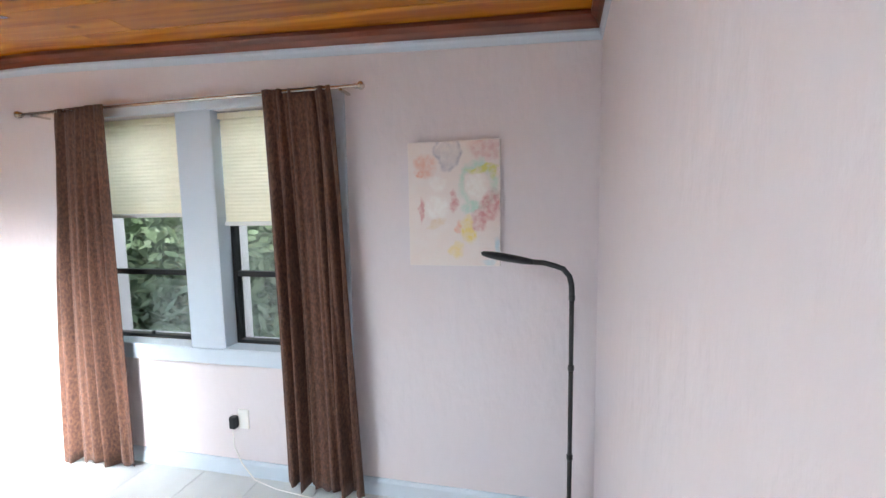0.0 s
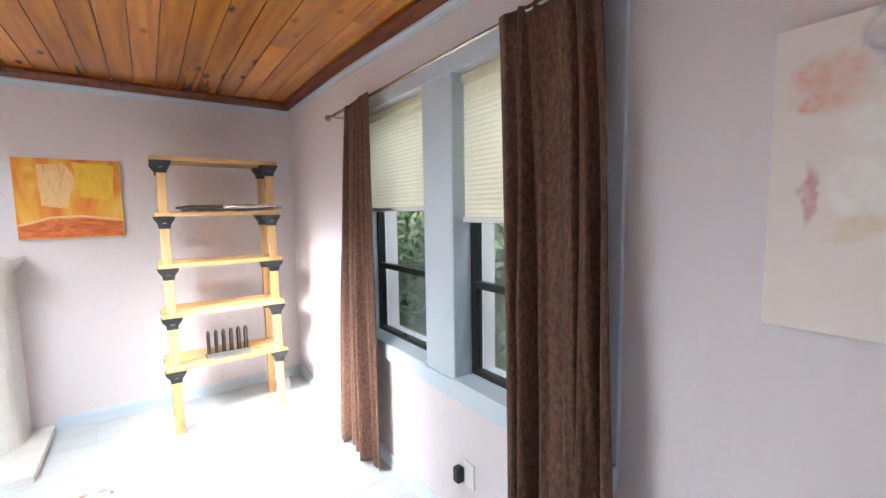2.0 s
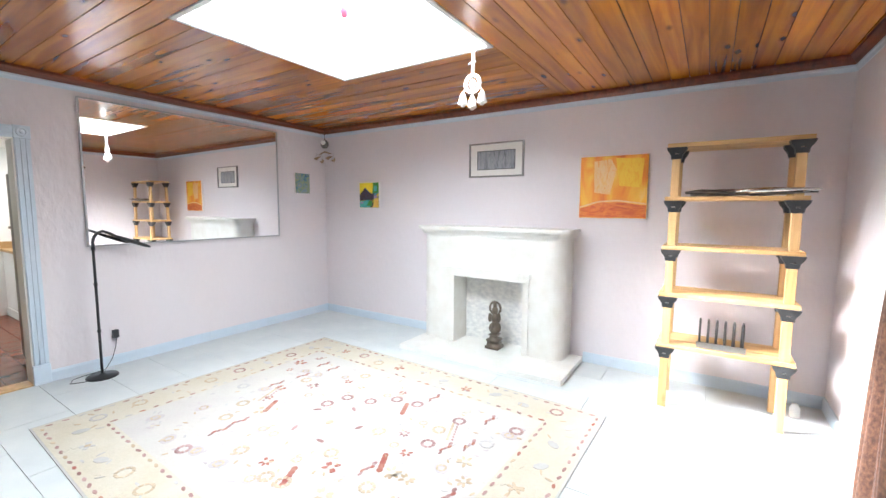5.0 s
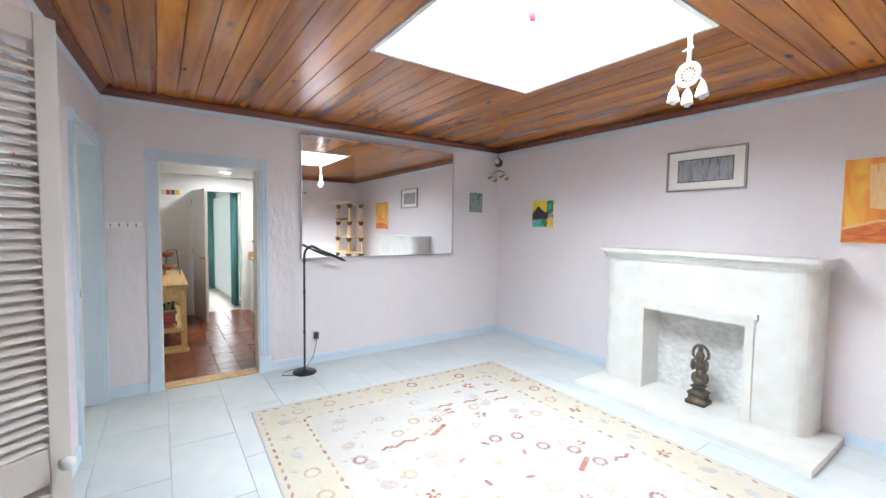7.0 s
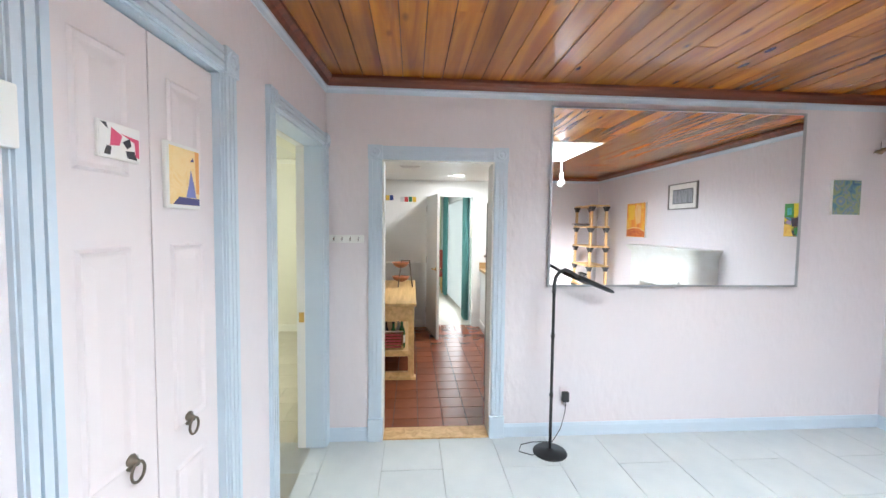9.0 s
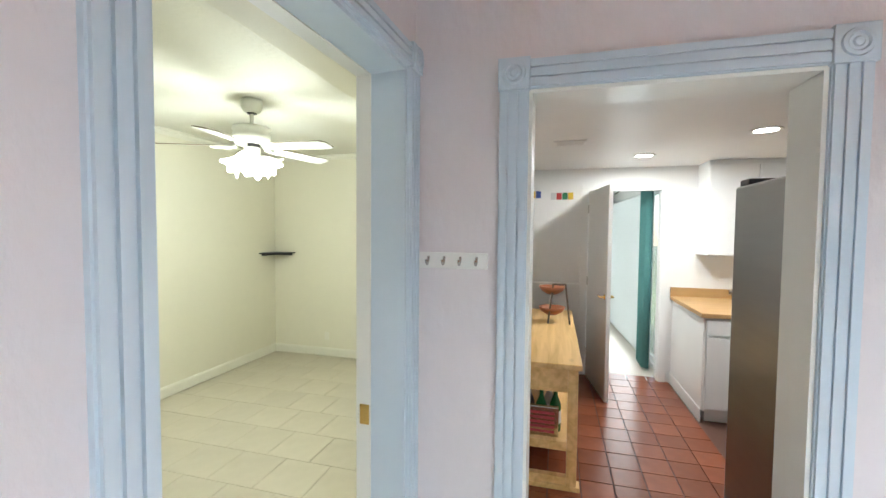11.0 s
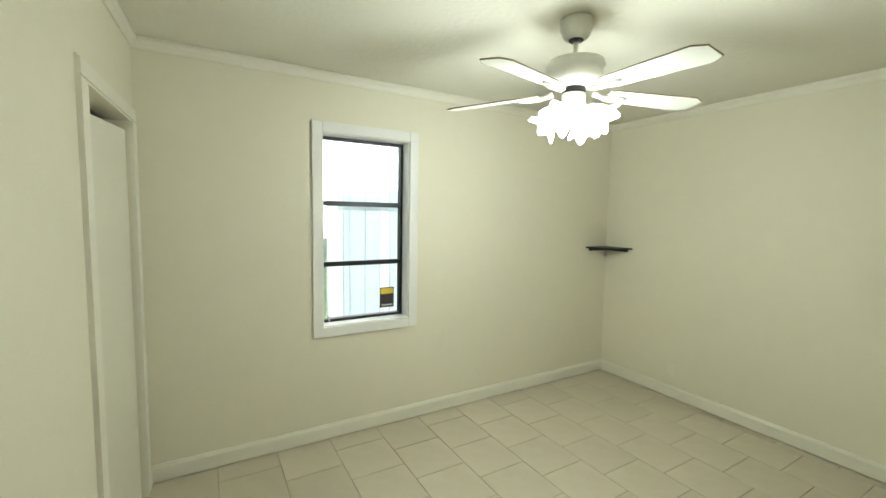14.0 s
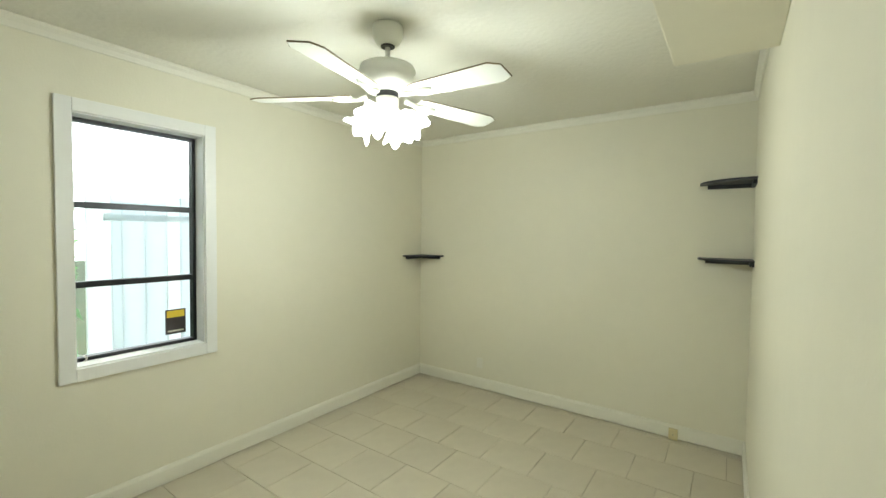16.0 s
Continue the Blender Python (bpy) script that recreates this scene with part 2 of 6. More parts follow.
TERRACOTTA = mat("glazed_terracotta", (0.20, 0.058, 0.026), 0.25, vary=0.12, scale=10, second=(0.28, 0.085, 0.04), mix_scale=3, rand=0.16)
TERRA_GROUT = mat("dark_terracotta_grout", (0.10, 0.045, 0.03), 0.9, vary=0.1, scale=30)
MARBLE = mat("white_marble", (0.74, 0.74, 0.71), 0.35, vary=0.04, scale=18, second=(0.68, 0.665, 0.62), mix_scale=6, bump=0.03)
MARBLE_BACK = mat("veined_marble", (0.78, 0.77, 0.74), 0.4, vary=0.10, scale=30, second=(0.58, 0.58, 0.58), mix_scale=22, stretch=(1, 0.8, 1.3))
BRONZE = mat("aged_bronze", (0.16, 0.13, 0.10), 0.45, metal=0.6, vary=0.3, scale=30, bump=0.2)
BLACK_METAL = mat("black_powder_coat", (0.015, 0.015, 0.016), 0.4, vary=0.1, scale=40)
BLACK_PLASTIC = mat("black_plastic", (0.02, 0.022, 0.025), 0.5, vary=0.1, scale=40)
ALUMINIUM = mat("dark_bronze_aluminium", (0.025, 0.026, 0.028), 0.35, metal=0.3, vary=0.1, scale=30)
CHROME = mat("brushed_nickel", (0.62, 0.60, 0.56), 0.25, metal=1.0, vary=0.05, scale=30)
BRASS = mat("polished_brass", (0.72, 0.50, 0.16), 0.22, metal=1.0, vary=0.05, scale=30)
STEEL = mat("brushed_stainless", (0.30, 0.30, 0.29), 0.32, metal=0.9, vary=0.04, scale=8, stretch=(1, 1, 12), bump=0.02)
CURTAIN = mat("brown_jacquard", (0.068, 0.032, 0.023), 0.9, vary=0.45, scale=70, stretch=(1, 1, 0.55), second=(0.150, 0.070, 0.042), mix_scale=85, bump=0.35, bump_scale=160, sheen=0.05)
TEAL = mat("teal_curtain_cloth", (0.09, 0.26, 0.25), 0.8, vary=0.12, scale=30)
SHADE_CLOTH = sheer("ivory_cellular_shade", (0.97, 0.92, 0.73), 0.42)
AQUA = sheer("aqua_sheer_cloth", (0.95, 0.97, 0.97), 0.6)
BACKLIT = sheer("translucent_white_panel", (0.94, 0.96, 0.96), 0.75)
PLASTIC_WHITE = mat("white_plastic", (0.82, 0.82, 0.80), 0.35, vary=0.01)
PLASTIC_GREY = mat("grey_plastic", (0.30, 0.31, 0.32), 0.4, vary=0.05)
CANVAS = mat("white_canvas", (0.82, 0.80, 0.77), 0.8, vary=0.03, scale=60, bump=0.1, bump_scale=300)
COTTON = mat("white_cotton_yarn", (0.86, 0.85, 0.82), 0.9, vary=0.05, scale=60, bump=0.3, bump_scale=150)
LAMINATE = mat("butcher_block_laminate", (0.50, 0.31, 0.13), 0.4, vary=0.12, scale=12, stretch=(1, 6, 1))
GLASS = glass("window_glass", (0.93, 0.97, 0.96))
MIRROR = mat("mirror_silver", (0.93, 0.94, 0.94), 0.01, metal=1.0, vary=0.0)
SHADE_GLASS = glow("lit_frosted_glass", (1.0, 0.98, 0.90), 5.0)
CAN_GLOW = glow("lit_can_lens", (1.0, 0.97, 0.92), 12.0)
# Emission added to the skylight pane so daylight in it reads white.
PANE_GLOW = glow("glowing_skylight_acrylic", (0.96, 0.98, 1.0), 2.5)
FOLIAGE = mat("hedge_leaves", (0.13, 0.20, 0.10), 0.55, vary=0.35, scale=3, second=(0.24, 0.31, 0.18), mix_scale=1.5)
GRASS = mat("lawn", (0.06, 0.10, 0.03), 0.9, vary=0.3, scale=20, second=(0.10, 0.12, 0.05))
RUG_FIELD = mat("ivory_wool", (0.54, 0.52, 0.475), 0.95, vary=0.06, scale=60, second=(0.51, 0.475, 0.455), mix_scale=2.6, bump=0.35, bump_scale=220)
RUG_BORDER = mat("gold_wool", (0.54, 0.49, 0.385), 0.95, vary=0.08, scale=60, second=(0.56, 0.52, 0.44), mix_scale=3.5, bump=0.35, bump_scale=220)
RUG_RED = mat("madder_wool", (0.31, 0.085, 0.065), 0.95, vary=0.15, scale=40, second=(0.44, 0.23, 0.17), mix_scale=8)
RUG_PLUM = mat("plum_wool", (0.25, 0.13, 0.12), 0.95, vary=0.15, scale=40, second=(0.44, 0.28, 0.27), mix_scale=8)
RUG_TAN = mat("tan_wool", (0.42, 0.32, 0.22), 0.95, vary=0.15, scale=40, second=(0.58, 0.47, 0.34), mix_scale=8)
RUG_GREY = mat("grey_wool", (0.50, 0.49, 0.48), 0.95, vary=0.12, scale=40)


# ---- mesh helpers ----
def bx(bm, x0, x1, y0, y1, z0, z1):
    """A box between two corners, added to bm."""
    vs = [bm.verts.new((x, y, z)) for z in (z0, z1) for x, y in ((x0, y0), (x1, y0), (x1, y1), (x0, y1))]
    for f in ((3, 2, 1, 0), (4, 5, 6, 7), (0, 1, 5, 4), (1, 2, 6, 5), (2, 3, 7, 6), (3, 0, 4, 7)):
        bm.faces.new([vs[k] for k in f])
    return vs


def box(x0, x1, y0, y1, z0, z1, bevel=0.0, segments=2):
    bm = bmesh.new()
    bx(bm, min(x0, x1), max(x0, x1), min(y0, y1), max(y0, y1), min(z0, z1), max(z0, z1))
    if bevel:
        bmesh.ops.bevel(bm, geom=bm.edges[:], offset=bevel, segments=segments, affect="EDGES", profile=0.6)
    return bm


def lathe(profile, steps=24, bm=None, m=None):
    """Turn (radius, height) pairs round the z axis."""
    bm = bm or bmesh.new()
    m = m or Matrix()
    rings = []
    for r, z in profile:
        rings.append([bm.verts.new(m @ Vector((max(r, 0.0004) * math.cos(2 * math.pi * k / steps), max(r, 0.0004) * math.sin(2 * math.pi * k / steps), z))) for k in range(steps)])
    for a, b in zip(rings, rings[1:]):
        for k in range(steps):
            bm.faces.new((a[k], a[(k + 1) % steps], b[(k + 1) % steps], b[k]))
    bm.faces.new(list(reversed(rings[0])))
    bm.faces.new(rings[-1])
    return bm


def tube(points, radius, steps=10, bm=None):
    """A round bar along a line of points."""
    bm = bm or bmesh.new()
    pts = [Vector(p) for p in points]
    rings = []
    for k, p in enumerate(pts):
        way = (pts[min(k + 1, len(pts) - 1)] - pts[max(k - 1, 0)]).normalized()
        side = way.orthogonal().normalized() if k == 0 else (side - way * side.dot(way)).normalized()
        up = way.cross(side)
        r = radius[k] if isinstance(radius, (list, tuple)) else radius
        rings.append([bm.verts.new(p + r * (math.cos(a) * side + math.sin(a) * up)) for a in (2 * math.pi * j / steps for j in range(steps))])
    for a, b in zip(rings, rings[1:]):
        for j in range(steps):
            bm.faces.new((a[j], a[(j + 1) % steps], b[(j + 1) % steps], b[j]))
    bm.faces.new(list(reversed(rings[0])))
    bm.faces.new(rings[-1])
    return bm


def prism(outline, axis, a, b, bm=None):
    """An outline of (u, v) pairs drawn out along an axis from a to b; u, v are the two other axes in order."""
    bm = bm or bmesh.new()

    def at(u, v, w):
        return {"x": (w, u, v), "y": (u, w, v), "z": (u, v, w)}[axis]
    lo = [bm.verts.new(at(u, v, a)) for u, v in outline]
    hi = [bm.verts.new(at(u, v, b)) for u, v in outline]
    n = len(outline)
    faces = [bm.faces.new(lo), bm.faces.new(list(reversed(hi)))]
    for k in range(n):
        faces.append(bm.faces.new((lo[k], hi[k], hi[(k + 1) % n], lo[(k + 1) % n])))
    bmesh.ops.recalc_face_normals(bm, faces=bm.faces[:])
    return bm


def finish(name, bm, material, smooth=False):
    me = bpy.data.meshes.new(name)
    bmesh.ops.recalc_face_normals(bm, faces=bm.faces[:])
    bm.to_mesh(me)
    bm.free()
    me.materials.append(material)
    if smooth:
        me.shade_smooth()
    return new(name, me)


def part(name, bm, material, parent, label="", smooth=False):
    ob = finish(name, bm, material, smooth)
    ob.parent = parent
    return tagged(ob, label)


def thing(name, label, category, m=None, group=""):
    ob = new(name)
    ob.empty_display_size = 0.1
    ob.matrix_world = m or Matrix()
    return tagged(ob, label, category, group)


def solo(name, bm, material, label, category, group="", smooth=False):
    return tagged(finish(name, bm, material, smooth), label, category, group)


def structure(name, bm, material, label, category=""):
    return tagged(finish(name, bm, material), label, category or name.split("_")[0], "", "structure")


def wall(name, axis, p0, p1, a0, a1, z0, z1, holes, material, label):
    """A wall between two planes of one axis, with rectangular holes (a0, a1, z0, z1) through it."""
    bm = bmesh.new()
    cuts = sorted({a0, a1, *(h[0] for h in holes), *(h[1] for h in holes)})
    for a, b in zip(cuts, cuts[1:]):
        spans = sorted((h[2], h[3]) for h in holes if h[0] <= a + 1e-6 and h[1] >= b - 1e-6)
        z = z0
        for lo, hi in spans + [(z1, z1)]:
            if lo > z + 1e-6:
                if axis == "x":
                    bx(bm, p0, p1, a, b, z, lo)
                else:
                    bx(bm, a, b, p0, p1, z, lo)
            z = hi
    bmesh.ops.remove_doubles(bm, verts=bm.verts[:], dist=1e-5)
    doubled = {}
    for f in bm.faces:
        doubled.setdefault(tuple(round(c, 4) for c in f.calc_center_median()), []).append(f)
    bmesh.ops.delete(bm, geom=[f for fs in doubled.values() if len(fs) > 1 for f in fs], context="FACES_ONLY")
    return structure(name, bm, material, label, "wall")


# ---- the plan ----
W, S, N, E, E2 = -2.405, -2.30, 3.20, 1.965, 2.42
LEAN = Matrix.Translation((E, S, 0)) @ pose(0, 0, 0, 0, 0, -3.2) @ Matrix.Translation((-E, -S, 0))   # the east wall is not square to the others
LEAN_N = Matrix.Translation((4.975, -1.585, 0)) @ pose(0, 0, 0, 0, 0, -3.2) @ Matrix.Translation((-4.975, 1.585, 0))


def lean(ob, m=LEAN):
    ob.matrix_world = m @ ob.matrix_world
    return ob


CEIL = 2.61
YW, YE, YS, YN, YC = 2.105, 4.975, -5.46, -1.585, 2.51      # cream bedroom
KS, KW, KC = -5.70, -1.70, 2.28                            # kitchen
KDOOR = (0.765, 1.573, 0.0, 2.045)
YDOOR = (-2.22, -1.345, 0.0, 2.125)
CLOSET = (-0.875, -0.205, 0.0, 2.12)
LOUV = (0.60, 1.34, 0.0, 2.06)
WINL, WINR = (-0.80, -0.055, 0.80, 2.195), (0.172, 0.905, 0.80, 2.195)
YWIN = (-3.224, -2.586, 0.805, 2.12)

wall("wall_north", "y", N, N + 0.24, W - 0.2, E2 + 0.2, -0.1, CEIL + 0.1, [WINL, WINR], PINK, "pale pink stucco wall with two windows")
wall("wall_west", "x", W - 0.2, W, S - 0.15, N, -0.1, CEIL + 0.1, [], PINK, "pale pink stucco wall behind the fireplace")
wall("wall_south", "y", S - 0.15, S, W, E + 0.02, -0.1, CEIL + 0.1, [KDOOR], PINK, "pale pink stucco wall with the kitchen doorway")
lean(wall("wall_east", "x", E, E + 0.15, S, 3.45, -0.1, CEIL + 0.1, [YDOOR, CLOSET, LOUV], PINK, "pale pink stucco wall with closets and bedroom door"))
wall("wall_closet_back", "x", 2.78, 2.88, YN + 0.3, N, -0.1, CEIL + 0.1, [], PINK, "plain back wall of the closets")
# cream bedroom
YCL = (4.12, 4.85, 0.0, 2.04)
lean(wall("wall_bedroom_north", "y", YN, YN + 0.1, 2.20, YE, -0.1, YC + 0.1, [YCL], YELLOW, "pale cream painted wall with closet door"), LEAN_N)
wall("wall_bedroom_east", "x", YE, YE + 0.18, YS - 0.1, YN + 0.8, -0.1, YC + 0.1, [YWIN], YELLOW, "pale cream painted wall with a window")
wall("wall_bedroom_south", "y", YS - 0.15, YS, YW - 0.16, YE, -0.1, YC + 0.1, [], YELLOW, "pale cream painted wall")
wall("wall_bedroom_west", "x", YW - 0.07, YW, YS, S - 0.002, -0.1, YC + 0.1, [], YELLOW, "pale cream painted wall")
wall("wall_bedroom_closet", "y", YN + 0.7, YN + 0.8, 3.3, YE, -0.1, YC + 0.1, [], YELLOW, "plain back of the bedroom closet")
# kitchen
KFAR = (0.40, 1.14, 0.0, 2.05)
wall("wall_kitchen_south", "y", KS - 0.12, KS, KW, YW - 0.16, -0.1, KC + 0.1, [KFAR], KITCHEN_WHITE, "white kitchen wall with a doorway")
wall("wall_kitchen_west", "x", KW - 0.12, KW, KS, S - 0.15, -0.1, KC + 0.1, [], KITCHEN_WHITE, "plain white kitchen wall")
wall("wall_kitchen_east", "x", YW - 0.16, YW - 0.072, KS, S - 0.15, -0.1, KC + 0.1, [], KITCHEN_WHITE, "plain white kitchen wall")
wall("wall_kitchen_north", "y", S - 0.17, S - 0.15, KW, YW - 0.16, -0.1, KC + 0.1, [KDOOR], KITCHEN_WHITE, "white kitchen side of the wall")
# far room
LEAN_F = Matrix.Translation((0.34, -5.82, 0)) @ pose(0, 0, 0, 0, 0, 3.5) @ Matrix.Translation((-0.34, 5.82, 0))
lean(wall("wall_far_west", "x", 0.22, 0.34, -10.2, KS - 0.14, -0.1, 2.5, [(-8.9, -6.05, 0.05, 2.1)], KITCHEN_WHITE, "white wall with sliding glass door"), LEAN_F)
wall("wall_far_south", "y", -10.2, -10.1, 0.12, 2.6, -0.1, 2.5, [], mat("sage_paint", (0.45, 0.52, 0.33), 0.7), "sage green wall")
wall("wall_far_east", "x", 2.6, 2.7, -10.2, KS - 0.12, -0.1, 2.5, [], KITCHEN_WHITE, "plain white wall")
wall("ceiling_far_room", "y", -10.2, KS - 0.12, 0.0, 2.7, 2.4, 2.5, [], KITCHEN_WHITE, "plain white ceiling")

# floors
structure("floor_living", box(W, 2.88, S - 0.15, N, -0.1, -0.006), GROUT, "grey joint bed under pale floor slabs", "floor")
structure("floor_bedroom", box(YW - 0.05, YE, YS, YN + 0.8, -0.1, -0.004), BED_GROUT, "brown grout bed under beige tiles", "floor")
structure("floor_kitchen", box(KW, YW - 0.16, KS - 0.12, S - 0.15, -0.1, -0.006), TERRA_GROUT, "dark grout bed under terracotta tiles", "floor")
structure("floor_far_room", box(0.20, 2.6, -10.1, KS - 0.12, -0.1, 0.0), mat("pale_stone_tile", (0.62, 0.56, 0.48), 0.4, vary=0.08, scale=4), "pale stone tile floor", "floor")
structure("ground", box(-60, 60, -60, 60, -0.6, -0.12), GRASS, "green lawn round the house", "ground")
structure("threshold", box(KDOOR[0], KDOOR[1], S - 0.16, S + 0.012, -0.004, 0.012, 0.004), PINE, "worn pale wooden threshold strip", "threshold")

# ceilings
def sag(ob):
    """The old ceiling and its mouldings drop towards the north-east corner."""
    bm = bmesh.new()
    bm.from_mesh(ob.data)
    bm.transform(ob.matrix_world)
    for co, no in (((0, 1.08, 0), (0, 1, 0)), ((-1.0, 0, 0), (1, 0, 0))):
        bmesh.ops.bisect_plane(bm, geom=bm.verts[:] + bm.edges[:] + bm.faces[:], plane_co=co, plane_no=no)
    for v in bm.verts:
        v.co.z -= 0.125 * max(0.0, (v.co.y - 1.08) / (N - 1.08)) * max(0.0, (v.co.x + 1.0) / 3.27)
    bm.transform(ob.matrix_world.inverted())
    bm.to_mesh(ob.data)
    bm.free()
    return ob


SKY = (-0.885, 0.44, -0.305, 1.05)
bm = bmesh.new()
random.seed(3)
SPLIT = SKY[3] + 0.03                  # north of this line the boards turn to run east-west


def board_run(a0, a1):
    """Ends of the boards of one row, with a butt joint in some rows."""
    return [a0, *([a0 + (a1 - a0) * random.uniform(0.25, 0.75)] if random.random() < 0.4 else []), a1]


x = W
while x < E2:
    x1 = min([v for v in (x + 0.137, E2, SKY[0] - 0.03, SKY[1] + 0.03) if v > x + 1e-4])
    beside = x1 <= SKY[0] - 0.03 or x >= SKY[1] + 0.03
    cuts = board_run(S, SPLIT if beside else SKY[2] - 0.03)
    for ya, yb in zip(cuts, cuts[1:]):
        bx(bm, x + 0.0025, x1 - 0.0025, ya + 0.001, yb - 0.001, CEIL - 0.004 * random.random(), CEIL + 0.02)
    x = x1
sag(structure("ceiling_living", bm, PLANK, "orange-brown varnished knotty pine plank ceiling", "ceiling"))
bm = bmesh.new()
y = SPLIT
while y < N - 1e-4:
    y1 = min(y + 0.137, N)
    cuts = board_run(W, E2)
    for xa, xb in zip(cuts, cuts[1:]):
        bx(bm, xa + 0.001, xb - 0.001, y + 0.0025, y1 - 0.0025, CEIL - 0.004 * random.random(), CEIL + 0.02)
    y = y1
sag(structure("ceiling_living_north", bm, PLANK_X, "orange varnished knotty pine boards running across the room, stain partly lightened for the light there", "ceiling"))
bm = bmesh.new()
o0, o1, o2, o3 = SKY[0] - 0.03, SKY[1] + 0.03, SKY[2] - 0.03, SKY[3] + 0.03
for r in ((W, o0, S, N), (o1, 2.88, S, N), (o0, o1, S, o2), (o0, o1, o3, N)):
    bx(bm, r[0], r[1], r[2], r[3], CEIL + 0.021, CEIL + 0.1)
structure("ceiling_deck", bm, mat("dark_gap_wood", (0.03, 0.012, 0.006), 0.9), "dark deck above the plank joints", "ceiling")
bm = bmesh.new()
bx(bm, YW, YE, YS, YN + 0.7, YC, YC + 0.1)
structure("ceiling_bedroom", bm, TEXTURED_CEILING, "cream knock-down textured ceiling", "ceiling")
structure("soffit", box(YW, 2.445, -3.90, -1.45, 2.22, YC, 0.006), YELLOW, "boxed-in cream duct soffit under the ceiling", "soffit")
structure("ceiling_kitchen", box(KW, YW - 0.16, KS, S - 0.15, KC, KC + 0.1), KITCHEN_WHITE, "plain white kitchen ceiling", "ceiling")

# Unseen slab added overhead; its east overhang keeps sun off the bedroom window.
bm = bmesh.new()
for q in ((-3.4, o0, -10.6, 3.55), (o1, 6.05, -10.6, 3.55), (o0, o1, -10.6, o2), (o0, o1, o3, 3.55)):
    bx(bm, *q, CEIL + 0.105, CEIL + 0.2)
structure("roof", bm, mat("shading_roof_felt", (0.12, 0.12, 0.12), 0.9), "unseen flat dark slab added over the house, eaves keep sun off the bedroom window", "roof")

# skylight shaft and pane
shaft = tagged(new("skylight_shaft"), "white painted skylight shaft with frosted pane", "skylight", "", "structure")
bm = bmesh.new()
a0, a1, b0, b1 = SKY
for r in ((a0 - 0.03, a0, b0 - 0.03, b1 + 0.03), (a1, a1 + 0.03, b0 - 0.03, b1 + 0.03), (a0, a1, b0 - 0.03, b0), (a0, a1, b1, b1 + 0.03)):
    bx(bm, r[0], r[1], r[2], r[3], CEIL - 0.012, CEIL + 0.18)
part("shaft_lining", bm, WHITE_TRIM, shaft)
part("pane", box(a0 - 0.03, a1 + 0.03, b0 - 0.03, b1 + 0.03, CEIL + 0.18, CEIL + 0.195), PANE_GLOW, shaft, "frosted acrylic skylight pane with added glow").visible_shadow = False

# crown mouldings of the living room: stained cove and blue-white strip
def crown(points, name, z_top, drop, out, material, label):
    """A moulding that runs along wall corners given as straight (axis, plane, side, a, b) pieces."""
    bm = bmesh.new()
    for axis, plane, side, a, b in points:
        o = [(0, z_top), (out, z_top), (out, z_top - 0.3 * drop), (0.55 * out, z_top - 0.55 * drop), (0.35 * out, z_top - 0.85 * drop), (0.3 * out, z_top - drop), (0, z_top - drop)]
        prism([(plane + side * u, z) for u, z in o], "y" if axis == "x" else "x", a, b, bm)
    return structure(name, bm, material, label, "trim")


RUN = [("y", N, -1, W, 2.28), ("x", W, 1, S, N), ("y", S, 1, W, E)]
ERUN = [("x", E, -1, S, 3.20)]
sag(crown(RUN, "trim_crown", CEIL - 0.004, 0.065, 0.055, CROWN, "dark red-brown stained crown moulding"))
sag(lean(crown(ERUN, "trim_crown_east", CEIL - 0.004, 0.065, 0.055, CROWN, "dark red-brown stained crown moulding")))
sag(lean(crown(ERUN, "trim_crown_strip_east", CEIL - 0.069, 0.045, 0.016, BLUE_TRIM, "pale blue painted strip below the crown")))
sag(crown(RUN, "trim_crown_strip", CEIL - 0.069, 0.045, 0.016, BLUE_TRIM, "pale blue painted strip below the crown"))
YRUN = [("x", YE, -1, YS, YN), ("y", YS, 1, YW, YE), ("x", YW, 1, YS, -3.90)]
crown(YRUN, "trim_bedroom_crown", YC - 0.002, 0.06, 0.03, CREAM_TRIM, "cream crown moulding")
lean(crown([("y", YN, -1, 2.52, YE)], "trim_bedroom_crown_north", YC - 0.002, 0.06, 0.03, CREAM_TRIM, "cream crown moulding"), LEAN_N)


def skirting(name, runs, height, thick, material, label):
    bm = bmesh.new()
    for axis, plane, side, a, b in runs:
        o = [(0, 0), (thick, 0), (thick, height * 0.8), (thick * 0.5, height), (0, height)]
        prism([(plane + side * u, z) for u, z in o], "y" if axis == "x" else "x", a, b, bm)
    return structure(name, bm, material, label, "baseboard")


skirting("baseboard", [("y", N, -1, W, 2.28), ("x", W, 1, S, -0.36), ("x", W, 1, 1.40, N), ("y", S, 1, W, KDOOR[0] - 0.1), ("y", S, 1, KDOOR[1] + 0.1, E)], 0.10, 0.016, BLUE_TRIM, "pale blue painted baseboard")
lean(skirting("baseboard_east", [("x", E, -1, YDOOR[1] + 0.09, CLOSET[0] - 0.09), ("x", E, -1, CLOSET[1] + 0.09, LOUV[0]), ("x", E, -1, LOUV[1], 3.18)], 0.10, 0.016, BLUE_TRIM, "pale blue painted baseboard"))
skirting("baseboard_bedroom", [("x", YE, -1, YS, YN), ("y", YS, 1, YW, YE), ("x", YW, 1, YS, S)], 0.10, 0.016, CREAM_TRIM, "cream painted baseboard with a dark gap at the floor").location.z = 0.009
lean(skirting("baseboard_bedroom_north", [("y", YN, -1, 2.25, YCL[0] - 0.08), ("y", YN, -1, YCL[1] + 0.08, YE)], 0.10, 0.016, CREAM_TRIM, "cream painted baseboard"), LEAN_N)
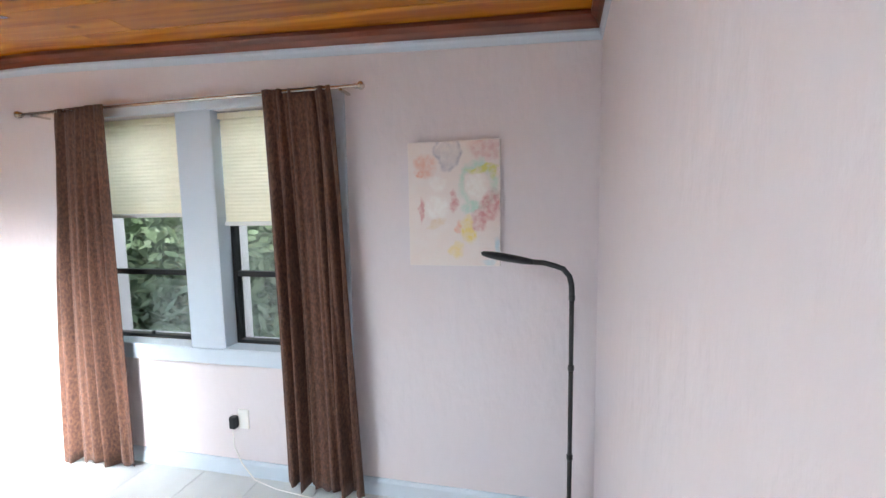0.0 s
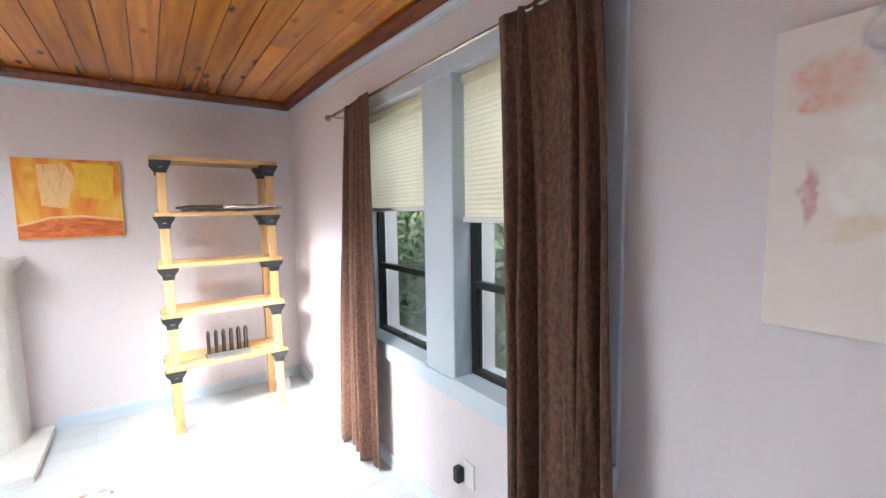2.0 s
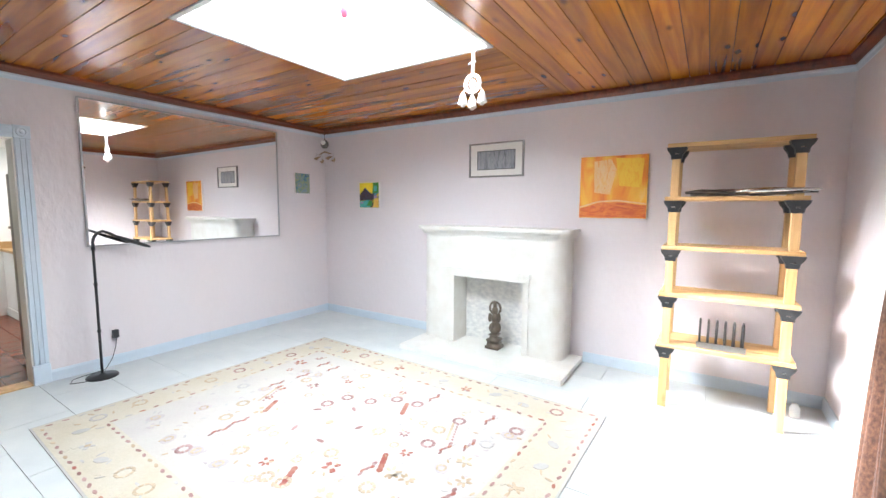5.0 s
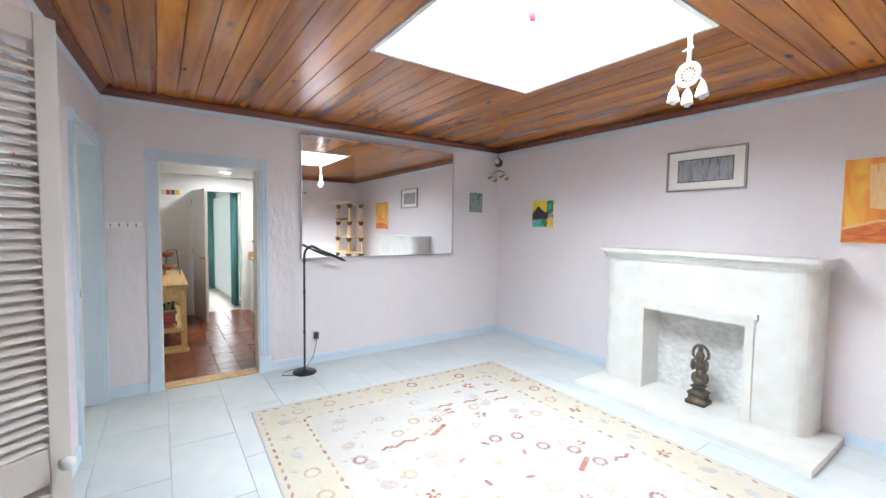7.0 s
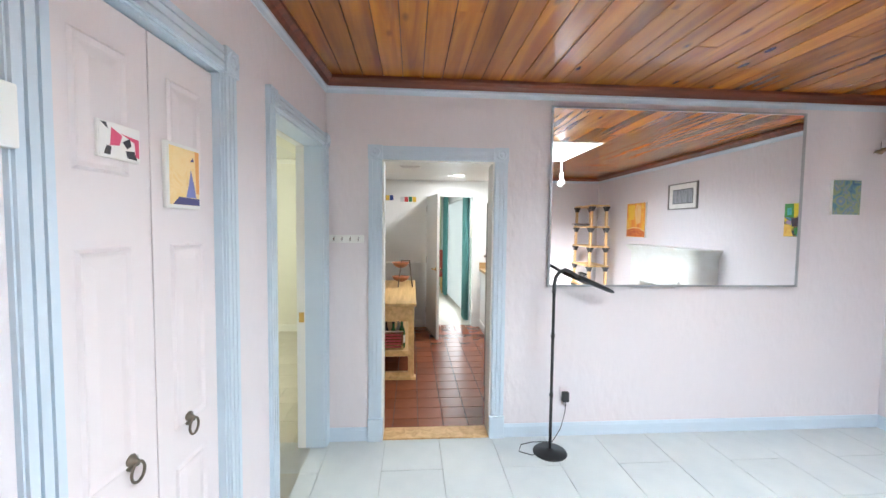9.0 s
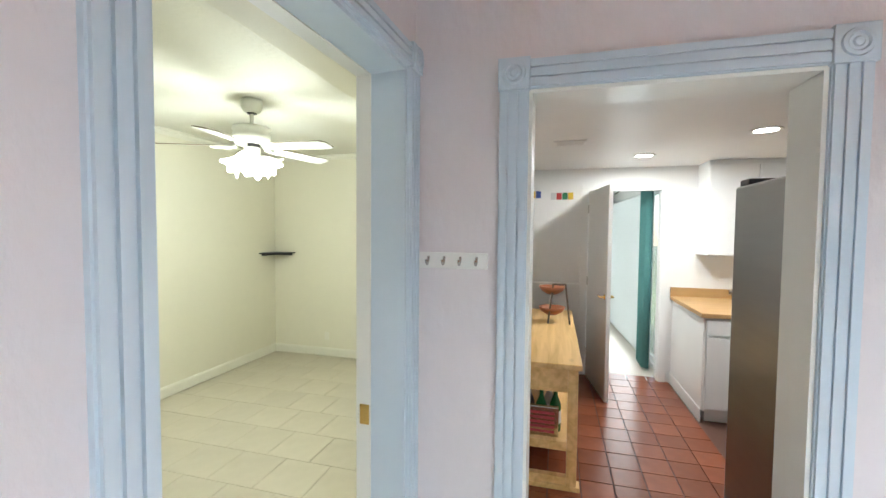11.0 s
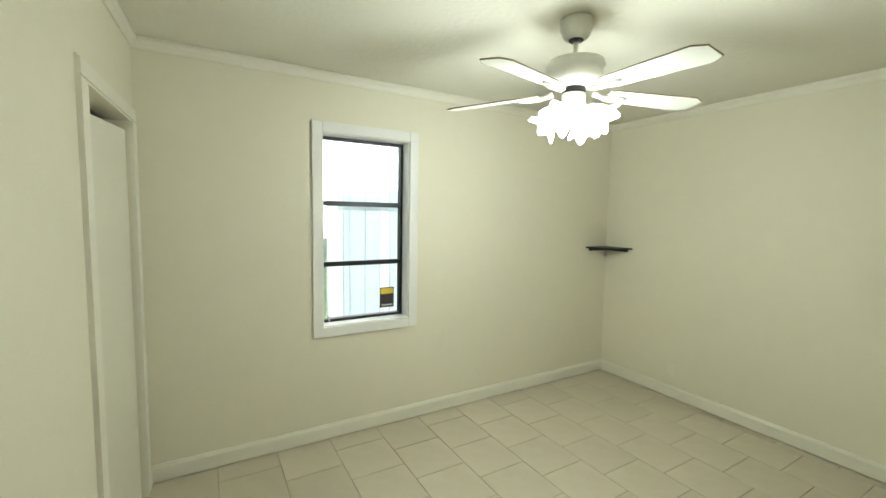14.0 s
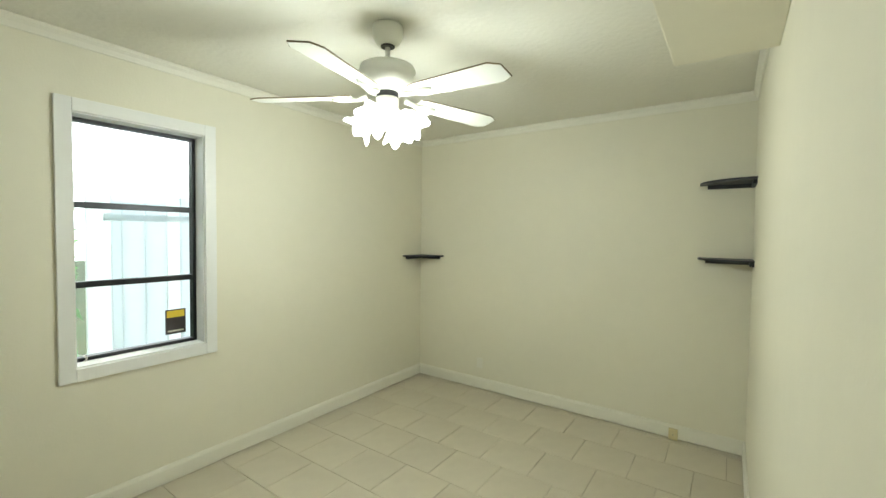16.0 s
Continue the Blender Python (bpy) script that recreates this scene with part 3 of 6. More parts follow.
skirting("baseboard_kitchen", [("y", KS, 1, KFAR[1] + 0.08, YW - 0.16), ("y", KS, 1, 0.30, KFAR[0] - 0.08)], 0.11, 0.015, KITCHEN_WHITE, "white kitchen baseboard")
skirting("trim_chair_rail", [("y", KS, 1, KFAR[1] + 0.08, YW - 0.16)], 0.06, 0.02, KITCHEN_WHITE, "white chair rail moulding").location.z = 0.96


# ---- door casings ----
def casing(name, axis, plane, side, hole, width, material, label, rosettes=False, depth=0.02, fluted=True, plinth=False):
    """Moulded boards round an opening (a0, a1, z0, z1) on a wall face."""
    a0, a1, z0, z1 = hole
    root = tagged(new(name), label, "door casing", "", "structure")

    def place(u0, u1, zz0, zz1, d0, d1):
        p, q = plane + side * d0, plane + side * d1
        return (min(p, q), max(p, q), u0, u1, zz0, zz1) if axis == "x" else (u0, u1, min(p, q), max(p, q), zz0, zz1)

    def board(nm, u0, u1, zz0, zz1, upright):
        bm = bmesh.new()
        bx(bm, *place(u0, u1, zz0, zz1, 0, depth * 0.6))
        if fluted:
            n = 3
            for k in range(n):
                if upright:
                    w = (u1 - u0) / n
                    bx(bm, *place(u0 + w * k + 0.004, u0 + w * (k + 1) - 0.004, zz0, zz1, depth * 0.6, depth))
                else:
                    w = (zz1 - zz0) / n
                    bx(bm, *place(u0, u1, zz0 + w * k + 0.004, zz0 + w * (k + 1) - 0.004, depth * 0.6, depth))
        else:
            bx(bm, *place(u0, u1, zz0 + (0 if upright else 0.008), zz1 - (0 if upright else 0.008), depth * 0.6, depth))
        part(nm, bm, material, root)
    board("side_board", a0 - width, a0, z0, z1, True)
    board("side_board", a1, a1 + width, z0, z1, True)
    if rosettes:
        board("head_board", a0, a1, z1, z1 + width, False)
        for c in (a0 - width / 2, a1 + width / 2):
            h = width / 2 + 0.004
            block = part("rosette_block", box(*place(c - h, c + h, z1 - 0.004, z1 + width + 0.004, 0, depth + 0.008), bevel=0.003), material, root)
            cz = z1 + width / 2
            m = Matrix.Translation((plane + side * (depth + 0.008), c, cz) if axis == "x" else (c, plane + side * (depth + 0.008), cz))
            turn = pose(0, 0, 0, 0, side * 90, 0) if axis == "x" else pose(0, 0, 0, -side * 90, 0, 0)
            part("rosette", lathe([(0.038, 0), (0.036, 0.006), (0.026, 0.007), (0.022, 0.002), (0.014, 0.003), (0.010, 0.008), (0.0, 0.009)], 24, None, m @ turn), material, block, smooth=False)
    else:
        board("head_board", a0 - width, a1 + width, z1, z1 + width, False)
    if plinth:
        for u0, u1 in ((a0 - width - 0.005, a0 + 0.012), (a1 - 0.012, a1 + width + 0.005)):
            part("plinth_block", box(*place(u0, u1, 0, 0.17, 0, depth + 0.012), bevel=0.006), material, root)
    return root


def jamb(name, axis, p0, p1, hole, thick, material, label):
    """Lining boards of an opening."""
    a0, a1, z0, z1 = hole
    bm = bmesh.new()
    for u0, u1, zz0, zz1 in ((a0, a0 + thick, z0, z1), (a1 - thick, a1, z0, z1), (a0 + thick, a1 - thick, z1 - thick, z1)):
        if axis == "x":
            bx(bm, p0, p1, u0, u1, zz0, zz1)
        else:
            bx(bm, u0, u1, p0, p1, zz0, zz1)
    return structure(name, bm, material, label, "door frame")


casing("casing_kitchen", "y", S, 1, KDOOR, 0.095, BLUE_TRIM, "pale blue fluted door casing with rosette blocks", rosettes=True, plinth=True)
jamb("jamb_kitchen", "y", S - 0.172, S + 0.002, KDOOR, 0.012, WHITE_TRIM, "white painted door lining")
lean(casing("casing_bedroom_door", "x", E, -1, YDOOR, 0.077, BLUE_TRIM, "pale blue fluted door casing", rosettes=True))
lean(jamb("jamb_bedroom_door", "x", E - 0.002, E + 0.125, YDOOR, 0.012, BLUE_TRIM, "pale blue painted door lining"))
lean(jamb("jamb_bedroom_edge", "x", E + 0.125, E + 0.18, (YDOOR[0], YDOOR[1], 0, YDOOR[3]), 0.016, WHITE_TRIM, "white painted inner edge of the door lining"))
lean(casing("casing_closet", "x", E, -1, CLOSET, 0.085, BLUE_TRIM, "pale blue fluted closet casing with rosette blocks", rosettes=True))
lean(jamb("jamb_closet", "x", E - 0.002, E + 0.14, CLOSET, 0.008, BLUE_TRIM, "pale blue closet lining"))
lean(casing("casing_bedroom_closet", "y", YN, -1, YCL, 0.075, CREAM_TRIM, "cream closet casing", fluted=False, depth=0.018), LEAN_N)
casing("casing_far_door", "y", KS, 1, KFAR, 0.07, KITCHEN_WHITE, "white moulded door casing", fluted=False)
jamb("jamb_far_door", "y", KS - 0.122, KS + 0.002, KFAR, 0.012, KITCHEN_WHITE, "white door lining")


# ---- panel doors ----
def panel_leaf(parent, width, height, panels, material, thick=0.035):
    """A leaf in its own x (width) and z, y is its thickness; panels are raised fields (x0, x1, z0, z1)."""
    part("leaf", box(0, width, -thick / 2, thick / 2, 0, height, 0.002), material, parent)
    for x0, x1, z0, z1 in panels:
        for s in (-1, 1):
            bm = bmesh.new()
            y = s * thick / 2
            ring = [(x0, z0), (x1, z0), (x1, z1), (x0, z1)]

            def inset(d):
                return [(x0 + d, z0 + d), (x1 - d, z0 + d), (x1 - d, z1 - d), (x0 + d, z1 - d)]
            loops = [(inset(0), 0.0005), (inset(0.008), 0.007), (inset(0.020), 0.001), (inset(0.026), 0.001), (inset(0.050), 0.006)]
            vs = [[bm.verts.new((u, y + s * h, v)) for u, v in loop] for loop, h in loops]
            for a, b in zip(vs, vs[1:]):
                for k in range(4):
                    bm.faces.new((a[k], a[(k + 1) % 4], b[(k + 1) % 4], b[k]))
            bm.faces.new(vs[-1])
            part("panel", bm, material, parent)


def six_panels(w, h):
    a, b, c = 0.11, w / 2 - 0.045, w / 2 + 0.045
    rows = ((0.22, 0.80), (0.96, 1.56), (1.68, h - 0.11))
    return [(x0, x1, z0, z1) for z0, z1 in rows for x0, x1 in ((a, b), (c, w - a))]


# bedroom door, swung into the room
door = thing("bedroom_door", "pale pink six-panel door standing open in the bedroom", "door", pose(2.165, -1.408, 0.012, 0, 0, -8.9))
panel_leaf(door, 0.82, 2.08, six_panels(0.82, 2.08), PINK_DOOR)
for s in (-1, 1):
    k = part("door_knob", lathe([(0.030, 0), (0.030, 0.006), (0.012, 0.010), (0.011, 0.03), (0.02, 0.038), (0.028, 0.05), (0.026, 0.062), (0.0, 0.066)], 20, None, pose(0.765, s * 0.018, 0.985, -s * 90, 0, 0)), BRASS, door, "shiny brass knob", True)
part("latch_plate", box(0.819, 0.8225, -0.012, 0.012, 0.935, 1.035), BRASS, door, "brass latch plate")
strike = solo("strike_plate", box(E + 0.13, E + 0.165, YDOOR[0] + 0.016, YDOOR[0] + 0.019, 0.90, 0.97), BRASS, "small brass strike plate on the door lining", "strike plate")
lean(strike)

# closet bifold doors with ring pulls and two small pictures
for k, (y, name) in enumerate(((CLOSET[0] + 0.009, "a"), (CLOSET[0] + 0.338, "b"))):
    leaf = thing("bifold_door", "pale pink panelled bifold closet door, closed", "door", LEAN @ pose(E + 0.040, y, 0.015, 0, 0, 90), "bifold closet doors")
    panel_leaf(leaf, 0.324, 2.09, [(0.08, 0.25, 0.18, 0.80), (0.08, 0.25, 0.92, 1.50), (0.08, 0.25, 1.68, 1.99)], PINK_DOOR, 0.03)
    hx = 0.179 if k == 0 else 0.103
    pull = part("ring_pull", lathe([(0.022, 0), (0.022, 0.004), (0.012, 0.008), (0.008, 0.02), (0.0, 0.022)], 16, None, pose(hx, 0.016, 0.93, -90, 0, 0)), BRONZE, leaf, "aged bronze ring pull", True)
    ring = [(hx + 0.024 * math.sin(a), 0.034, 0.905 + 0.026 * math.cos(a)) for a in (2 * math.pi * j / 20 for j in range(21))]
    part("ring", tube(ring, 0.004, 6), BRONZE, pull, "", True)

# louvered leaf standing ajar at the step
LH = (2.11, 0.80)
leaf_way = math.degrees(math.atan2(0.575 - LH[1], 1.80 - LH[0]))
louv = thing("louvered_door", "off-white louvered closet door standing ajar", "door", pose(LH[0], LH[1], 0.012, 0, 0, leaf_way))
LW = math.hypot(1.80 - LH[0], 0.575 - LH[1])
for x0, x1 in ((0, 0.05), (LW - 0.05, LW)):
    part("stile", box(x0, x1, -0.016, 0.016, 0, 2.03, 0.003), LOUVER, louv)
for z0, z1 in ((0, 0.12), (0.78, 0.88), (1.96, 2.03)):
    part("rail", box(0.05, LW - 0.05, -0.014, 0.014, z0, z1, 0.002), LOUVER, louv)
slat = None
for lo, hi in ((0.12, 0.78), (0.88, 1.96)):
    z = lo + 0.016
    while z < hi - 0.012:
        if slat is None:
            slat = part("slat", box(0.045, LW - 0.045, -0.017, 0.017, -0.004, 0.004, 0.002, 1), LOUVER, louv)
            ob = slat
        else:
            ob = new("slat", slat.data)
            ob.parent = louv
        ob.matrix_local = pose(0, 0, z, 38, 0, 0)
        z += 0.027
part("knob", lathe([(0.009, 0), (0.008, 0.012), (0.018, 0.02), (0.020, 0.03), (0.012, 0.038), (0, 0.04)], 16, None, pose(LW - 0.025, -0.016, 0.83, 90, 0, 0)), PLASTIC_WHITE, louv, "white round knob", True)

# bedroom closet leaf, a little open
cl = thing("closet_door", "cream slab closet door standing slightly open", "door", LEAN_N @ pose(YCL[1] - 0.01, YN + 0.03, 0.012, 0, 0, 172))
panel_leaf(cl, 0.70, 1.98, [], CREAM_TRIM, 0.03)

# kitchen door leaf
kd = thing("kitchen_door", "white flat door standing open in the kitchen", "door", pose(KFAR[1] - 0.02, KS + 0.03, 0.012, 0, 0, 99))
panel_leaf(kd, 0.76, 2.01, [], KITCHEN_WHITE)
for s in (-1, 1):
    lev = part("lever", lathe([(0.026, 0), (0.026, 0.006), (0.010, 0.01), (0.009, 0.045), (0, 0.046)], 16, None, pose(0.70, s * 0.018, 0.97, -s * 90, 0, 0)), BRASS, kd, "brass lever handle", True)
    part("grip", tube([(0.70, s * 0.058, 0.97), (0.65, s * 0.06, 0.972), (0.60, s * 0.058, 0.966)], [0.009, 0.008, 0.006], 8), BRASS, lev, "", True)
for z in (0.22, 1.0, 1.78):
    part("hinge", box(-0.012, 0.03, -0.021, -0.0175, z, z + 0.09), CHROME, kd, "steel hinge")


# ---- windows of the living room ----
def sash_window(name, axis, plane, hole, rails, label, frame=0.03):
    """Dark aluminium window in an opening: outer frame, horizontal rails at heights, and panes."""
    a0, a1, z0, z1 = hole
    root = tagged(new(name), label, "window", "", "structure")

    def put(u0, u1, zz0, zz1, d0, d1):
        return (plane + d0, plane + d1, u0, u1, zz0, zz1) if axis == "x" else (u0, u1, plane + d0, plane + d1, zz0, zz1)
    for u0, u1, zz0, zz1 in ((a0, a0 + frame, z0, z1), (a1 - frame, a1, z0, z1), (a0 + frame, a1 - frame, z0, z0 + frame), (a0 + frame, a1 - frame, z1 - frame, z1)):
        part("window_frame", box(*put(u0, u1, zz0, zz1, -0.025, 0.025), bevel=0.002), ALUMINIUM, root)
    for z in rails:
        part("rail", box(*put(a0 + frame, a1 - frame, z - 0.017, z + 0.017, -0.02, 0.02), bevel=0.002), ALUMINIUM, root)
    zs = [z0 + frame, *rails, z1 - frame]
    for za, zb in zip(zs, zs[1:]):
        g = part("pane", box(*put(a0 + frame, a1 - frame, za + 0.012, zb - 0.012, -0.003, 0.003)), GLASS, root, "clear window glass")
        g.visible_shadow = False
    return root


for nm, hole in (("window_1", WINL), ("window_2", WINR)):
    w = sash_window(nm, "y", N + 0.108, hole, [1.24], "dark aluminium single-hung window")
    part("insect_screen", box(hole[0] + 0.02, hole[1] - 0.02, N + 0.150, N + 0.152, hole[2] + 0.02, hole[3] - 0.02), INSECT_SCREEN, w, "grey insect screen")
    part("latch", box((hole[0] + hole[1]) / 2 - 0.03, (hole[0] + hole[1]) / 2 - 0.01, N + 0.07, N + 0.083, hole[2] + 0.03, hole[2] + 0.055, 0.003), BLACK_METAL, w)
# blue surround: flat boards, mullion post, head and sill
sur = tagged(new("trim_window"), "pale blue painted window surround with wide centre post", "window trim", "", "structure")
part("mullion", box(WINL[1], WINR[0], N - 0.022, N - 0.002, WINL[2], WINL[3], 0.003), BLUE_TRIM, sur)
for x0, x1 in ((WINL[0] - 0.09, WINL[0]), (WINR[1], WINR[1] + 0.09)):
    part("side_board", box(x0, x1, N - 0.02, N - 0.002, WINL[2], WINL[3], 0.003), BLUE_TRIM, sur)
part("head_board", box(WINL[0] - 0.09, WINR[1] + 0.09, N - 0.022, N - 0.002, WINL[3], WINL[3] + 0.075, 0.003), BLUE_TRIM, sur)
part("sill", box(WINL[0] - 0.09, WINR[1] + 0.09, N - 0.035, N - 0.002, 0.71, WINL[2], 0.004), BLUE_TRIM, sur)
for hole in (WINL, WINR):
    bm = bmesh.new()
    bx(bm, hole[0], hole[0] + 0.006, N - 0.02, N + 0.082, hole[2] + 0.008, hole[3])
    bx(bm, hole[1] - 0.006, hole[1], N - 0.02, N + 0.082, hole[2] + 0.008, hole[3])
    bx(bm, hole[0], hole[1], N - 0.034, N + 0.082, hole[2], hole[2] + 0.008)
    part("reveal", bm, BLUE_TRIM, sur)


def cellular_shade(hole, bottom, label):
    root = thing("cellular_shade", label, "blind", pose((hole[0] + hole[1]) / 2, N + 0.045, bottom), "window shades")
    hw = (hole[1] - hole[0]) / 2 - 0.012
    top = hole[3] - bottom - 0.01
    n = int((top - 0.05) / 0.021)
    zs = [0.022 + (top - 0.06) * k / (2 * n) for k in range(2 * n + 1)]
    bm = bmesh.new()
    rows = [[bm.verts.new((x, -0.0015 if k % 2 else 0.0005, z)) for x in (-hw, hw)] for k, z in enumerate(zs)]
    for a, b in zip(rows, rows[1:]):
        bm.faces.new((a[0], a[1], b[1], b[0]))
    part("pleated_cloth", bm, SHADE_CLOTH, root)
    part("headrail", box(-hw, hw, -0.02, 0.03, top - 0.035, top, 0.004), SHADE_CLOTH, root)
    part("bottom_rail", box(-hw, hw, -0.014, 0.026, 0, 0.024, 0.004), WHITE_TRIM, root)
    return root


cellular_shade(WINL, 1.59, "ivory pleated cellular shade, half lowered")
cellular_shade(WINR, 1.535, "ivory pleated cellular shade, lowered a little further")


def curtain(x_top, x_bot, z_bot, seed, label):
    """A gathered panel: folds that run down and spread towards the hem."""
    rnd = random.Random(seed)
    root = thing("curtain", label, "curtain", pose(0, 0, 0), "window curtains")
    bm = bmesh.new()
    cols, rows = 90, 26
    ph = [rnd.uniform(0, 6.28) for _ in range(4)]
    grid = []
    for j in range(rows + 1):
        v = j / rows
        z = 2.245 + (z_bot - 2.245) * v
        x0 = x_top[0] + (x_bot[0] - x_top[0]) * v ** 0.7
        x1 = x_top[1] + (x_bot[1] - x_top[1]) * v ** 0.7
        amp = 0.007 + 0.037 * min(1, v * 2.2)
        row = []
        for i in range(cols + 1):
            u = i / cols
            w = u + 0.02 * math.sin(6.28 * 2 * u + ph[0])
            d = amp * (0.55 + 0.45 * math.sin(6.28 * 1.7 * u + ph[3])) * (math.sin(6.28 * 5.3 * w + ph[1] + 0.9 * v + 0.8 * math.sin(2.6 * v + 5 * u)) + 0.45 * math.sin(6.28 * 11 * w + ph[2] - 0.9 * v)) + 0.012 * math.sin(3 * v + ph[3] + 4 * u)
            hem = 0.012 * math.sin(6.28 * 6.3 * w + ph[1]) * v
            row.append(bm.verts.new((x0 + (x1 - x0) * u, N - 0.105 + d, z + hem)))
        grid.append(row)
    for a, b in zip(grid, grid[1:]):
        for i in range(cols):
            bm.faces.new((a[i], a[i + 1], b[i + 1], b[i]))
    cloth = part("cloth", bm, CURTAIN, root, "", True)
    sol = cloth.modifiers.new("thickness", "SOLIDIFY")
    sol.thickness = 0.004
    return root


curtain((-0.845, -0.45), (-0.985, -0.48), 0.03, 4, "dark brown woven curtain hanging from a rod")
curtain((0.582, 0.965), (0.612, 1.075), 0.07, 9, "dark brown woven curtain hanging from a rod")
rod = thing("curtain_rod", "brushed nickel curtain rod with round finials", "curtain rod", pose(0, N - 0.095, 2.232))
part("bar", tube([(-1.10, 0, 0.0), (1.10, 0, 0.0)], 0.009, 12), CHROME, rod, "", True)
for s in (-1, 1):
    part("finial", lathe([(0.011, 0), (0.014, 0.006), (0.009, 0.012), (0.02, 0.026), (0.022, 0.036), (0.014, 0.048), (0, 0.052)], 16, None, pose(s * 1.095, 0, 0, 0, s * 90, 0)), CHROME, rod, "", True)
    part("bracket", box(s * 1.02 - 0.008, s * 1.02 + 0.008, -0.004, 0.094, -0.018, -0.008), CHROME, rod)


# ---- framed and stretched pictures ----
def canvas(name, axis, plane, side, u0, u1, z0, z1, material, label, depth=0.03, group=""):
    p, q = plane, plane + side * depth
    args = (min(p, q), max(p, q), u0, u1, z0, z1) if axis == "x" else (u0, u1, min(p, q), max(p, q), z0, z1)
    c = ((args[0] + args[1]) / 2, (args[2] + args[3]) / 2, z0)
    root = thing(name, label, "painting", Matrix.Translation(c), group)
    a = (args[0] - c[0], args[1] - c[0], args[2] - c[1], args[3] - c[1], 0, z1 - z0)
    part("stretched_canvas", box(*a, bevel=0.003), CANVAS, root)
    f = 0.0015
    if axis == "x":
        e = side * depth / 2
        b = (min(e, e + side * f), max(e, e + side * f), a[2] + 0.003, a[3] - 0.003, 0.003, a[5] - 0.003)
    else:
        e = side * depth / 2
        b = (a[0] + 0.003, a[1] - 0.003, min(e, e + side * f), max(e, e + side * f), 0.003, a[5] - 0.003)
    part("painted_face", box(*b), material, root)
    return root


def blob(bm, c, rx, ry, nx=10, ny=8):
    """An ellipsoid added to bm."""
    base = len(bm.verts)
    bmesh.ops.create_uvsphere(bm, u_segments=nx, v_segments=ny, radius=1.0, matrix=Matrix.Translation(c) @ Matrix.Diagonal((rx, rx, ry, 1)))


def flat(bm, pts, z0, z1):
    """A flat plate with the outline pts, between two heights."""
    lo = [bm.verts.new((x, y, z0)) for x, y in pts]
    hi = [bm.verts.new((x, y, z1)) for x, y in pts]
    bm.faces.new(hi)
    for k in range(len(pts)):
        bm.faces.new((lo[k], lo[(k + 1) % len(pts)], hi[(k + 1) % len(pts)], hi[k]))


# north wall: large abstract canvas made of soft patches
def soft_patches(name, base, spots):
    """Canvas paint: soft-edged patches (x, z, half width, half height, turn, colour, strength, hollow) over a ground."""
    m = bpy.data.materials.new(name)
    m.use_nodes = True
    t = m.node_tree
    p = t.nodes["Principled BSDF"]
    p.inputs["Roughness"].default_value = 0.7
    co = t.nodes.new("ShaderNodeTexCoord")
    n = t.nodes.new("ShaderNodeTexNoise")
    n.inputs["Scale"].default_value, n.inputs["Detail"].default_value = 13.0, 7
    t.links.new(co.outputs["Object"], n.inputs["Vector"])
    warp = t.nodes.new("ShaderNodeVectorMath")
    warp.operation = "MULTIPLY_ADD"
    warp.inputs[1].default_value = (0.09, 0.0, 0.09)
    t.links.new(n.outputs["Color"], warp.inputs[0])
    t.links.new(co.outputs["Object"], warp.inputs[2])
    dry = t.nodes.new("ShaderNodeTexNoise")
    dry.inputs["Scale"].default_value, dry.inputs["Detail"].default_value = 38.0, 5
    t.links.new(co.outputs["Object"], dry.inputs["Vector"])
    wash = t.nodes.new("ShaderNodeValToRGB")
    wash.color_ramp.elements[0].color, wash.color_ramp.elements[1].color = (*base, 1), (base[0] * 0.97, base[1] * 0.87, base[2] * 0.84, 1)
    t.links.new(n.outputs["Fac"], wash.inputs[0])
    last = wash.outputs["Color"]
    for x, z, a, b, turn, colour, strength, hollow in spots:
        mp = t.nodes.new("ShaderNodeMapping")
        mp.vector_type = "TEXTURE"
        mp.inputs["Location"].default_value = (x + 0.045, 0, z + 0.045)
        mp.inputs["Rotation"].default_value = (0, radians(turn), 0)
        mp.inputs["Scale"].default_value = (1.18 * a, 1000, 1.18 * b)
        t.links.new(warp.outputs[0], mp.inputs[0])
        ln = t.nodes.new("ShaderNodeVectorMath")
        ln.operation = "LENGTH"
        t.links.new(mp.outputs[0], ln.inputs[0])
        rp = t.nodes.new("ShaderNodeValToRGB")
        e = rp.color_ramp.elements
        e[0].position, e[1].position = (0.60, 0.95) if not hollow else (0.50, 0.95)
        e[0].color, e[1].color = ((1, 1, 1, 1) if not hollow else (0, 0, 0, 1)), (0, 0, 0, 1)
        if hollow:
            mid = e.new(0.74)
            mid.color = (1, 1, 1, 1)
        t.links.new(ln.outputs["Value"], rp.inputs[0])
        amount = t.nodes.new("ShaderNodeMath")
        amount.operation = "MULTIPLY"
        t.links.new(rp.outputs["Color"], amount.inputs[0])
        dm = t.nodes.new("ShaderNodeMapRange")
        dm.inputs["From Min"].default_value, dm.inputs["From Max"].default_value = 0.3, 0.65
        dm.inputs["To Min"].default_value, dm.inputs["To Max"].default_value = 0.25 * strength, 1.1 * strength
        t.links.new(dry.outputs["Fac"], dm.inputs["Value"])
        t.links.new(dm.outputs[0], amount.inputs[1])
        mix = t.nodes.new("ShaderNodeMixRGB")
        t.links.new(amount.outputs[0], mix.inputs[0])
        t.links.new(last, mix.inputs[1])
        mix.inputs[2].default_value = (*colour, 1)
        last = mix.outputs[0]
    t.links.new(last, p.inputs["Base Color"])
    bp = t.nodes.new("ShaderNodeBump")
    bp.inputs["Strength"].default_value, bp.inputs["Distance"].default_value = 0.25, 0.003
